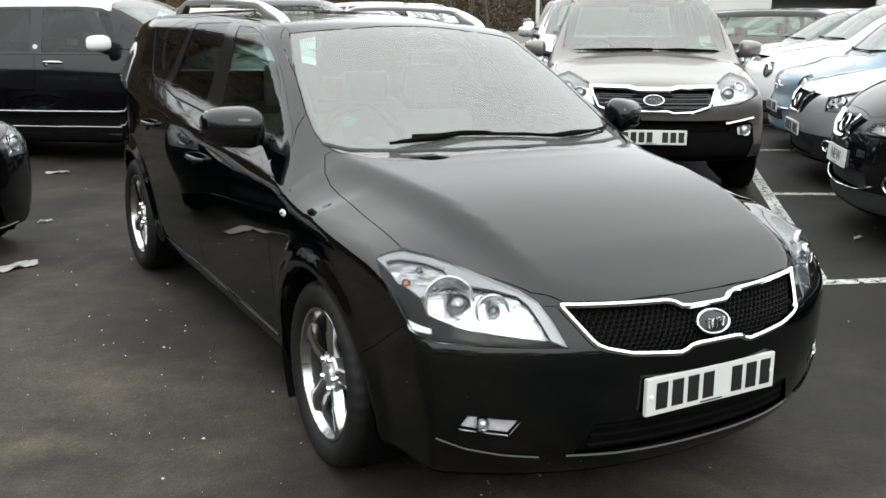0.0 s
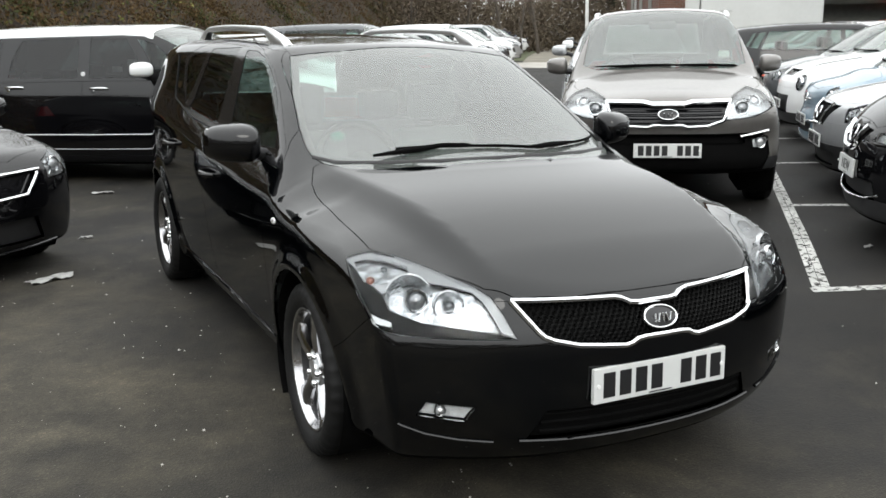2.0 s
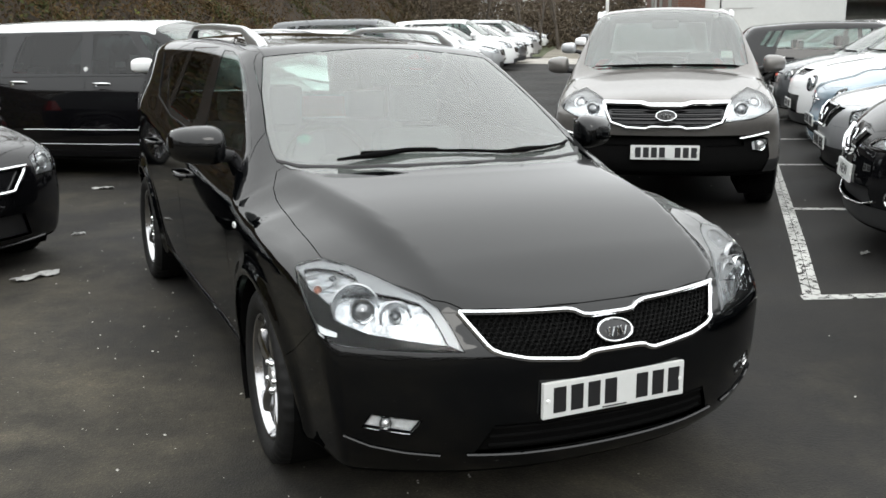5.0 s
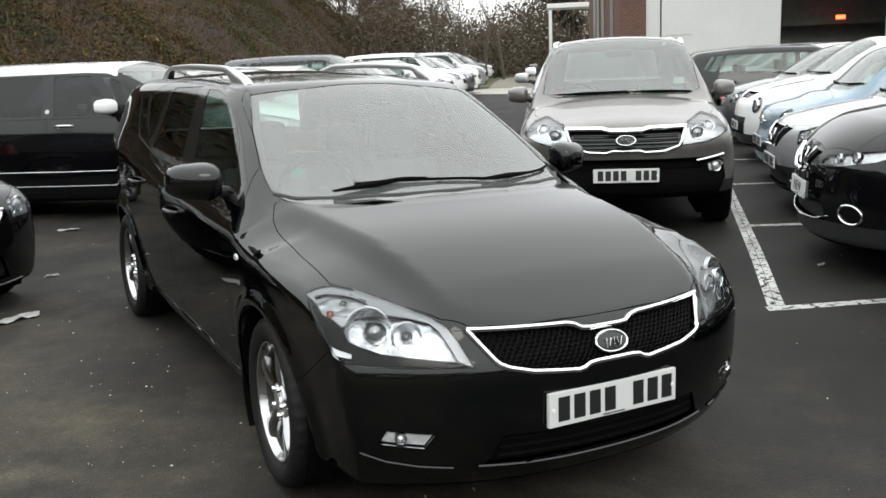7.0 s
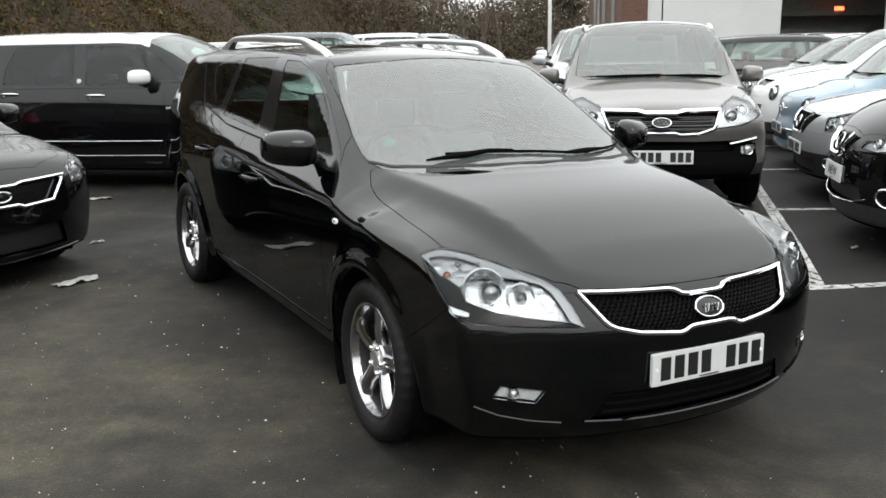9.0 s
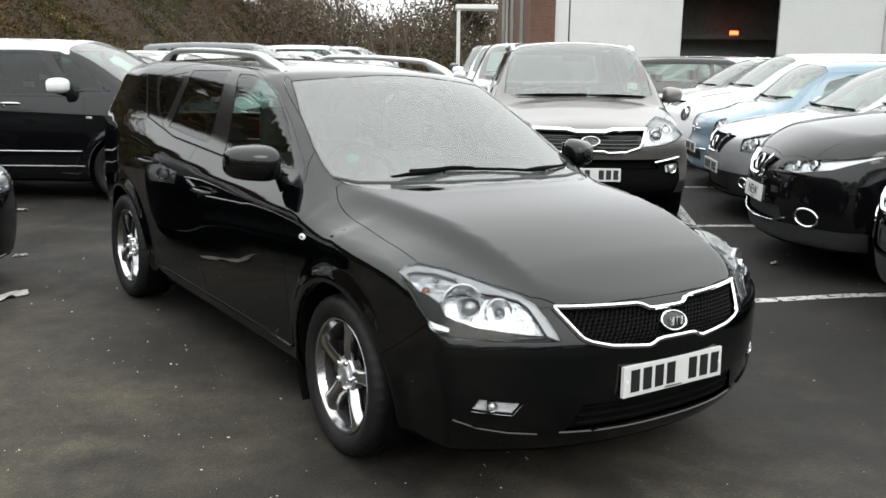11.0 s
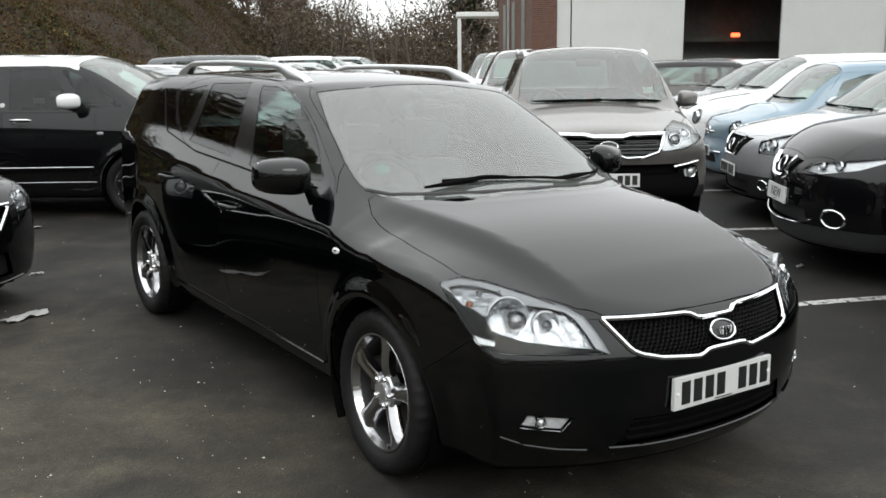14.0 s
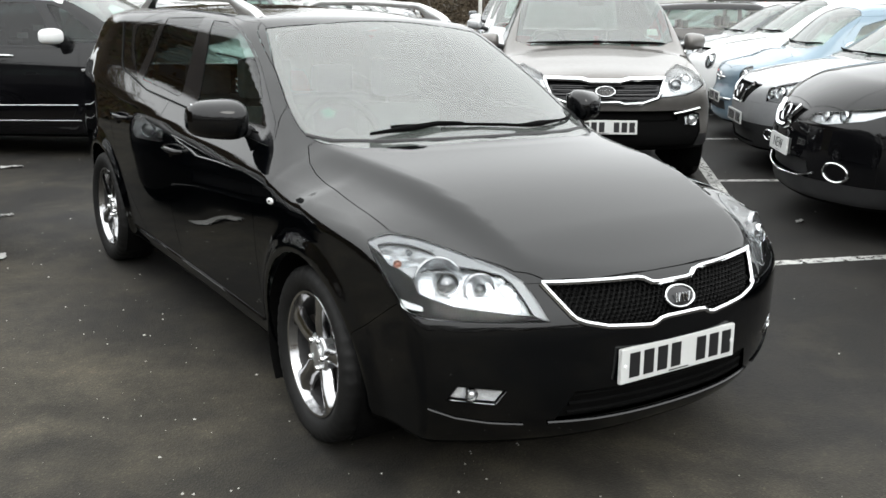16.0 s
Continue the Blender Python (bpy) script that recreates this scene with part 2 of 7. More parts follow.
class Shape:
    """A car's skin as the blend of its top, sides, nose, tail and floor; front axle at y = 0, nose towards -y."""

    def __init__(self, s):
        self.s = s
        self.top, self.crown, self.w = curve(s["top"]), curve(s["crown"]), curve(s["w"])
        self.sh, self.nose, self.tail = curve(s["shoulder"]), curve(s["nose"]), curve(s["tail"])
        self.kst, self.zb = curve(s.get("kst", [(-1, 0.1), (0.2, 0.1), (1.0, 0.09), (5, 0.09)])), s.get("floor", 0.2)
        self.ridge = curve(s["ridge"]) if "ridge" in s else None
        self.ledge = curve(s["ledge"]) if "ledge" in s else None
        self.sweep = curve(s.get("sweep", [(-1, 0.0), (1, 0.0)]))
        self.flank, self.drop = curve(s.get("flank", [(-1, 0.25), (1, 0.25)])), curve(s.get("drop", [(-1, 0.0), (1, 0.0)]))

    def f(self, p):
        s = self.s
        ax, y, z = np.sqrt(p[:, 0] ** 2 + 1e-6), p[:, 1], p[:, 2]
        w, sh = self.w(y), self.sh(y)
        axc = ax - ramp_up(ax - s["crown_to"], 0.02) if "crown_to" in s else ax
        zt = self.top(y - self.sweep(y) * axc * axc) - self.crown(y) * axc * axc
        if self.ridge is not None:
            out = ramp_up(ax - self.ridge(y), 0.008)
            zt = zt - (self.flank(y) * out + self.drop(y) * (1 - np.exp(-((out / 0.045) ** 2)))) * np.clip((0.62 - y) / 0.34, 0, 1)
        side = w - s.get("slope", 0.46) * ramp_up(z - sh, s.get("sh_round", 0.03)) - s.get("bow", 0.05) * np.maximum(z - sh - 0.15, 0) ** 2
        if "ledge" in s:
            side = side - self.ledge(y) * (ramp_up(z - sh, 0.012) - ramp_up(z - sh - 0.13, 0.03))
        zm = s.get("zm", 0.55)
        side = side - s.get("tuck", 0.30) * np.maximum(zm - z, 0) ** 2 - s.get("belly", 0.35) * np.maximum(z - zm, 0) ** 2 * (z < sh) - s.get("belly", 0.35) * np.maximum(sh - zm, 0) ** 2 * (z >= sh)
        # hollow along the doors, and lips round the wheels
        side = side - s.get("hollow", 0.0) * np.exp(-(((z - 0.62) / 0.10) ** 2)) * np.exp(-(((y - 1.35) / 0.75) ** 4))
        for yw in (0.0, s["wheelbase"]):
            r = np.sqrt((y - yw) ** 2 + (z - s["wheel_r"]) ** 2)
            side = side + s.get("flare", 0.012) * np.exp(-(((r - s["arch_r"] - 0.015) / 0.04) ** 2)) * (z < sh + 0.1)
        yf = s["front"] + s["nose_round"] * (ax / 0.8) ** s.get("nose_pow", 2.6) + self.nose(z)
        yr = s["rear"] - s.get("tail_round", 0.16) * (ax / 0.8) ** 3 - self.tail(z)
        body = smax(ax - side, z - zt, self.kst(y))
        body = smax(body, yf - y, s.get("k_nose", 0.08))
        body = smax(body, y - yr, s.get("k_tail", 0.08))
        return smax(body, self.zb + s.get("floor_up", 0.0) * np.maximum(-y - 0.5, 0) - z, 0.06)

    def normal(self, p):
        p, e = np.asarray(p, float).reshape(-1, 3), 1.5e-3
        g = np.stack([self.f(p + e * np.eye(3)[k]) - self.f(p - e * np.eye(3)[k]) for k in range(3)], 1)
        return g / np.maximum(np.linalg.norm(g, axis=1, keepdims=True), 1e-9)

    def meet(self, o, d, far=3.0):
        """Where rays from inside at o along d leave the skin."""
        lo, hi = np.zeros(len(o)), np.full(len(o), far)
        for _ in range(30):
            mid = (lo + hi) / 2
            inside = self.f(o + mid[:, None] * d) < 0
            lo, hi = np.where(inside, mid, lo), np.where(inside, hi, mid)
        return o + hi[:, None] * d

    def on(self, pts, d, start=2.0):
        """The nearest skin in front of points, along the inward direction d."""
        o, d = np.asarray(pts, float).reshape(-1, 3), np.array(d, float) / np.linalg.norm(d)
        o = o - start * d
        t = np.zeros(len(o))
        for _ in range(200):
            v = self.f(o + t[:, None] * d)
            t = t + np.clip(v, -0.02, 0.05) * 0.7
        return o + t[:, None] * d


class Skin:
    """The meshed skin, from which panels, panes and lamps are cut."""

    def __init__(self, shape, nu, nt):
        s = shape.s
        self.shape = shape
        zc, ya, yb = s.get("axis_z", 0.62), 0.05, s["rear"] - 0.75
        nf, nm, nb = int(nu * 0.34), int(nu * 0.46), int(nu * 0.2)
        rows = [(ya, 0.5 * math.pi * (k + 0.02) / nf) for k in range(nf)]
        rows += [(ya + (yb - ya) * k / nm, 0.5 * math.pi) for k in range(nm)]
        rows += [(yb, 0.5 * math.pi * (1 + k / nb)) for k in range(nb)] + [(yb, math.pi * 0.998)]
        th = 2 * np.pi * (np.arange(nt) + 0.5) / nt
        o = np.concatenate([np.tile((0, y, zc), (nt, 1)) for y, _ in rows])
        d = np.concatenate([np.stack([np.sin(a) * np.cos(th), np.full(nt, -np.cos(a)), np.sin(a) * np.sin(th)], 1) for _, a in rows])
        v = shape.meet(o, d)
        self.verts = [tuple(c) for c in v]
        self.key = {}
        self.faces = []
        for r in range(len(rows) - 1):
            for k in range(nt):
                j = (k + 1) % nt
                self.faces.append((r * nt + k, (r + 1) * nt + k, (r + 1) * nt + j, r * nt + j))
        self.faces.append(tuple(range(nt)))
        self.faces.append(tuple(range((len(rows) - 1) * nt, len(rows) * nt))[::-1])
        self.measure()

    def measure(self):
        v = np.array(self.verts)
        self.cent = np.array([v[list(f)].mean(0) for f in self.faces])
        self.norm = self.shape.normal(self.cent)

    def split(self, face, dist):
        """A face cut by the line where dist is 0: the piece with dist < 0 and the piece beyond."""
        a, b, n = [], [], len(face)
        for k in range(n):
            i, j = face[k], face[(k + 1) % n]
            di, dj = dist[i], dist[j]
            if di <= 0:
                a.append(i)
            if di >= 0:
                b.append(i)
            if di * dj < 0:
                e = (min(i, j), max(i, j))
                if e not in self.mids:
                    t = dist[e[0]] / (dist[e[0]] - dist[e[1]])
                    p, q = self.verts[e[0]], self.verts[e[1]]
                    self.verts.append(tuple(p[c] + t * (q[c] - p[c]) for c in range(3)))
                    self.mids[e] = len(self.verts) - 1
                    dist[self.mids[e]] = 0.0
                a.append(self.mids[e])
                b.append(self.mids[e])
        return (tuple(a) if len(a) > 2 else None), (tuple(b) if len(b) > 2 else None)

    def cut(self, outline, axes, keep):
        """Takes out the faces inside a convex outline, seen along a direction: outline in the two axes, keep(cent, norm) picks the faces."""
        u, v = (np.array(a, float) for a in axes)
        ol = np.array(outline, float)
        area = np.sum(ol[:, 0] * np.roll(ol[:, 1], -1) - np.roll(ol[:, 0], -1) * ol[:, 1])
        if area < 0:
            ol = ol[::-1]
        c2 = np.stack([self.cent @ u, self.cent @ v], 1)
        lo, hi = ol.min(0) - 0.12, ol.max(0) + 0.12
        pick = keep(self.cent, self.norm) & ((c2 > lo) & (c2 < hi)).all(1)
        idx = np.nonzero(pick)[0]
        stay = np.nonzero(~pick)[0]
        rest = [self.faces[i] for i in stay]
        src_rest = list(stay)
        work = [(self.faces[i], i) for i in idx]
        every = {}
        for k in range(len(ol)):
            p, q = ol[k], ol[(k + 1) % len(ol)]
            if np.hypot(*(q - p)) < 1e-6:
                continue
            nx, ny = (q - p)[1], -(q - p)[0]
            ln = math.hypot(nx, ny)
            nx, ny = nx / ln, ny / ln
            dist, self.mids, nxt = {}, {}, []
            for face, i in work:
                for w in face:
                    if w not in dist:
                        c = self.verts[w]
                        dd = (c[0] * u[0] + c[1] * u[1] + c[2] * u[2] - p[0]) * nx + (c[0] * v[0] + c[1] * v[1] + c[2] * v[2] - p[1]) * ny
                        dist[w] = 0.0 if abs(dd) < 1e-5 else dd
            for face, i in work:
                ds = [dist[w] for w in face]
                if max(ds) <= 0:
                    nxt.append((face, i))
                elif min(ds) >= 0:
                    rest.append(face)
                    src_rest.append(i)
                else:
                    a, b = self.split(face, dist)
                    if a:
                        nxt.append((a, i))
                    if b:
                        rest.append(b)
                        src_rest.append(i)
            work = nxt
            every.update(self.mids)
        taken = [f for f, _ in work]

        def whole(face):
            """The face with the new corners of its neighbours put into its edges."""
            out = []
            for k in range(len(face)):
                run = [face[k], face[(k + 1) % len(face)]]
                at = 0
                while at < len(run) - 1:
                    e = (min(run[at], run[at + 1]), max(run[at], run[at + 1]))
                    if e in every:
                        run.insert(at + 1, every[e])
                    else:
                        at += 1
                out += run[:-1]
            return tuple(out)

        if every:
            taken = [whole(f) for f in taken]
            src = self.cent[src_rest] @ np.stack([u, v], 1)
            for k in np.nonzero(((src > lo - 0.15) & (src < hi + 0.15)).all(1))[0]:
                rest[k] = whole(rest[k])
        cent, norm = self.cent, self.norm
        self.faces = rest
        self.cent, self.norm = cent[src_rest], norm[src_rest]
        return taken

    def take(self, keep):
        pick = keep(self.cent, self.norm)
        out = [self.faces[i] for i in np.nonzero(pick)[0]]
        stay = np.nonzero(~pick)[0]
        self.faces = [self.faces[i] for i in stay]
        self.cent, self.norm = self.cent[stay], self.norm[stay]
        return out

    def side(self, outline, sx):
        return self.cut(outline, ((0, 1, 0), (0, 0, 1)), lambda c, n: (c[:, 0] * sx > 0.2) & (n[:, 0] * sx > 0.12))

    def front(self, outline):
        return self.cut(outline, ((1, 0, 0), (0, 0, 1)), lambda c, n: (c[:, 1] < 0.3) & (n[:, 1] < -0.15))

    def above(self, outline):
        return self.cut(outline, ((1, 0, 0), (0, 1, 0)), lambda c, n: (n[:, 2] > 0.2) & (c[:, 2] > 0.6))

    def panel(self, name, faces, material, parent, label="", gap=0.002, lift=0.0, depth=0.012):
        """Faces of the skin as a sheet with turned-in edges; lift raises or sinks it."""
        if not faces:
            return None
        used = sorted({i for f in faces for i in f})
        back = {i: k for k, i in enumerate(used)}
        v = np.array([self.verts[i] for i in used])
        nrm = self.shape.normal(v)
        fs = [tuple(back[i] for i in f) for f in faces]
        count = {}
        for f in fs:
            for k in range(len(f)):
                e = (f[k], f[(k + 1) % len(f)])
                e2 = (min(e), max(e))
                count[e2] = None if e2 in count else (e, f)
        rim = [x for x in count.values() if x]
        pull, num = np.zeros_like(v), np.zeros(len(v))
        for (i, j), f in rim:
            c = v[list(f)].mean(0)
            t = v[j] - v[i]
            t /= np.linalg.norm(t) + 1e-12
            inw = c - (v[i] + v[j]) / 2
            inw = inw - inw @ t * t
            inw /= np.linalg.norm(inw) + 1e-12
            for k in (i, j):
                pull[k] += inw
                num[k] += 1
        got = num > 0
        pull[got] /= np.maximum(np.linalg.norm(pull[got], axis=1, keepdims=True), 1e-9)
        v = v + gap * pull * got[:, None] + lift * nrm
        verts, normals = list(v), list(nrm)
        if depth:
            for (i, j), f in rim:
                t = v[j] - v[i]
                fn = np.cross(t, nrm[i])
                fn /= np.linalg.norm(fn) + 1e-12
                b = len(verts)
                verts += [v[i], v[j], v[j] - depth * nrm[j], v[i] - depth * nrm[i]]
                normals += [fn] * 4
                fs.append((b + 1, b, b + 3, b + 2))
        return raw(name, verts, fs, material, parent, label, normals)


# ---------------------------------------------------------------- wheels
WHEELS = {}


def wheel_meshes(style, r, rim, width):
    """Tyre, rim, disc and nuts of one kind of wheel; the outer side is at -x."""
    key = (style, r, rim, width)
    if key in WHEELS:
        return WHEELS[key]
    h = width / 2
    bm = bmesh.new()
    prof = [(-h * 0.78, rim - 0.004), (-h * 0.90, rim + 0.006), (-h * 1.02, rim + (r - rim) * 0.45), (-h * 0.97, r - 0.022), (-h * 0.86, r - 0.006), (-h * 0.62, r)]
    for g in (-0.36, 0.0, 0.36):
        prof += [(h * (g - 0.05), r), (h * (g - 0.04), r - 0.007), (h * (g + 0.04), r - 0.007), (h * (g + 0.05), r)]
    prof += [(h * 0.62, r), (h * 0.86, r - 0.006), (h * 0.97, r - 0.022), (h * 1.02, rim + (r - rim) * 0.45), (h * 0.78, rim - 0.004)]
    n = 120
    lathe(bm, prof, n)
    bm.verts.ensure_lookup_table()
    np_ = len(prof)
    for k in range(n):
        for j in (3, 4, 5, np_ - 5, np_ - 4, np_ - 3):
            if k % 3 == 0:
                v = bm.verts[k * np_ + j]
                d = Vector((0, v.co.y, v.co.z)).normalized()
                v.co -= d * 0.0055
    me_t = part("tyre", bm, RUBBER, smooth=True)
    bm = bmesh.new()
    lip = -h * 0.80
    lathe(bm, [(lip, rim - 0.002), (lip - 0.006, rim - 0.006), (lip - 0.004, rim - 0.014), (lip + 0.012, rim - 0.020), (lip + 0.026, rim - 0.026)], 64)
    rim_face = lip + 0.004
    count = {"star": 5, "multi": 10, "y": 5, "five": 5}[style]
    bs = bmesh.new()
    for k in range(1):
        if style in ("star", "five"):
            # broad spoke, ridged along its middle, wider at the rim
            secs = [(0.040, 0.032, 0.016, 0.020), (0.075, 0.034, 0.008, 0.030), (rim * 0.52, 0.030, 0.004, 0.034), (rim * 0.74, 0.034, 0.001, 0.030), (rim * 0.88, 0.052, 0.001, 0.022), (rim - 0.010, 0.094, 0.002, 0.014)]
        elif style == "y":
            secs = [(0.04, 0.022, 0.010, 0.016), (0.12, 0.018, 0.004, 0.018), (rim * 0.7, 0.030, 0.003, 0.016), (rim - 0.018, 0.048, 0.007, 0.012)]
        else:
            secs = [(0.04, 0.014, 0.010, 0.012), (0.12, 0.010, 0.004, 0.014), (rim - 0.018, 0.014, 0.006, 0.012)]
        rows = []
        for rad, half, x0, th in secs:
            sk = 0.0 if style != "multi" else 0.06 * rad
            pts = [(x0 + 0.006 + th, -half * 1.02), (x0 + 0.010, -half * 0.92), (x0 + 0.001, -half * 0.42), (x0, half * 0.30), (x0 + 0.003, half * 0.42), (x0 + 0.022, half * 0.98), (x0 + 0.010 + th, half * 1.02)]
            rows.append([bs.verts.new((rim_face + px, py + sk, rad)) for px, py in pts])
        for a_, b_ in zip(rows, rows[1:]):
            for q in range(len(a_)):
                w = (q + 1) % len(a_)
                bs.faces.new((a_[q], a_[w], b_[w], b_[q]))
        bs.faces.new(rows[-1])
    bmesh.ops.recalc_face_normals(bs, faces=bs.faces)
    me_s = part("spoke", bs, ALLOY, smooth=True)
    bmesh.ops.recalc_face_normals(bm, faces=bm.faces)
    me_r = part("rim", bm, ALLOY, smooth=True)
    bm = bmesh.new()
    lathe(bm, [(rim_face + 0.05, 0.076), (rim_face + 0.020, 0.074), (rim_face + 0.013, 0.066), (rim_face + 0.014, 0.032), (rim_face + 0.007, 0.030), (rim_face + 0.004, 0.024), (rim_face + 0.004, 0.0005)], 32)
    me_c = part("hub_cap", bm, ALU, smooth=True)
    bm = bmesh.new()
    lathe(bm, [(rim_face + 0.02, 0.0125), (rim_face + 0.004, 0.012), (rim_face - 0.001, 0.008), (rim_face - 0.002, 0.0004)], 12)
    me_n = part("wheel_nut", bm, CHROME, smooth=True)
    bm = bmesh.new()
    lathe(bm, [(0.02, 0.05), (0.0, 0.06), (0.0, rim * 0.72), (0.022, rim * 0.72), (0.024, 0.05)], 40)
    box(bm, (-0.03, 0.07, -0.07), (0.05, rim * 0.80, 0.07), 0.012)
    me_d = part("brake_disc", bm, DISC)
    # barrel in black: the shade between the spokes is put into its colour
    bm = bmesh.new()
    lathe(bm, [(lip + 0.024, rim - 0.025), (lip + 0.05, rim - 0.034), (h * 0.75, rim - 0.03), (h * 0.78, rim)], 48)
    me_b = part("rim_barrel", bm, PLASTIC, smooth=True)
    got = []
    for ob in (me_r, me_t, me_c, me_n, me_d, me_b, me_s):
        got.append(ob.data)
        bpy.data.objects.remove(ob)
    got.append(count)
    WHEELS[key] = got
    return got


def add_wheel(parent, at, style, r, rim, width, sx, turn=0.0, spin=0.0):
    rim_me, tyre_me, cap_me, nut_me, disc_me, barrel_me, spoke_me, count = wheel_meshes(style, r, rim, width)
    w = new("wheel", rim_me)
    w.parent = parent
    w.matrix_local = Matrix.Translation(at) @ Matrix.Rotation(radians(turn), 4, "Z") @ Matrix.Rotation(math.pi if sx > 0 else 0, 4, "Z") @ Matrix.Rotation(radians(spin), 4, "X")
    for name, me in (("tyre", tyre_me), ("hub_cap", cap_me), ("brake_disc", disc_me), ("rim_barrel", barrel_me)):
        c = new(name, me)
        c.parent = w
    for k in range(count):
        c = new("spoke", spoke_me)
        c.parent = w
        c.matrix_local = Matrix.Rotation(2 * math.pi * k / count, 4, "X")
    for k in range(5):
        a = 2 * math.pi * (k + 0.5) / 5
        c = new("wheel_nut", nut_me)
        c.parent = w
        c.matrix_local = Matrix.Translation((0, 0.054 * math.cos(a), 0.054 * math.sin(a)))
    return w


# ---------------------------------------------------------------- a whole car
def hero_lamp_axes(sx, az):
    a = radians(az)
    return (-sx * math.cos(a), -math.sin(a), 0), (0, 0, 1)


def seat(parent, x, y, z=0.30, name="front_seat", hi=1.16):
    bm = bmesh.new()
    box(bm, (x - 0.24, y - 0.25, z), (x + 0.24, y + 0.28, z + 0.18), 0.05)
    box(bm, (x - 0.23, -0.07, 0), (x + 0.23, 0.07, hi - 0.20 - z - 0.12), 0.05, Matrix.Translation((0, y + 0.30, z + 0.14)) @ Matrix.Rotation(radians(-16), 4, "X"))
    ob = part(name, bm, CLOTH, parent, smooth=True)
    bm = bmesh.new()
    box(bm, (x - 0.13, y + 0.42, hi - 0.17), (x + 0.13, y + 0.53, hi + 0.03), 0.045)
    part("headrest", bm, CLOTH, ob, smooth=True)


def arc(cx, cy, rx, ry, a0, a1, n):
    return [(cx + rx * math.cos(radians(a0 + (a1 - a0) * k / (n - 1))), cy + ry * math.sin(radians(a0 + (a1 - a0) * k / (n - 1)))) for k in range(n)]


def strip(shape, pts, d, r, lift=0.002, n=6, per=6):
    """A bar that follows points laid on the skin along d."""
    fine = []
    for a, b in zip(pts, pts[1:]):
        for k in range(per):
            fine.append(tuple(a[c] + (b[c] - a[c]) * k / per for c in range(3)))
    fine.append(pts[-1])
    q = shape.on(fine, d)
    q = q + lift * shape.normal(q)
    return tube(bmesh.new(), q, r, n)


def plate(parent, shape, y, z, tilt, x=0.0, blocks=((-0.225, 4), (0.075, 3)), paper=None, name="number_plate", w=0.52, h=0.111, front=True):
    root_m = Matrix.Translation((x, y, z)) @ Matrix.Rotation(radians(tilt), 4, "X")
    if not front:
        root_m = root_m @ Matrix.Rotation(math.pi, 4, "Z")
    bm = bmesh.new()
    box(bm, (-w / 2, -0.003, -h / 2), (w / 2, 0.012, h / 2), 0.003)
    pl = part(name, bm, PLATE, parent)
    pl.matrix_local = root_m
    for x0, n in blocks:
        for k in range(n):
            bm = bmesh.new()
            xa = x0 + k * 0.061
            box(bm, (xa, -0.0045, -0.0395), (xa + 0.044, -0.0025, 0.0395), 0.001)
            part("character_bar", bm, INK, pl)
    for sx in (-1, 1):
        bm = bmesh.new()
        lathe(bm, [(-0.007, 0.0004), (-0.0065, 0.006), (-0.003, 0.007), (0.0, 0.007)], 12, "y")
        bm.transform(Matrix.Translation((sx * 0.243, 0, 0)))
        part("plate_screw_cap", bm, PAPER, pl, smooth=True)
    bm = bmesh.new()
    box(bm, (-0.05, -0.0042, -0.0505), (0.04, -0.0025, -0.0465))
    part("maker_line", bm, INK, pl)
    return pl


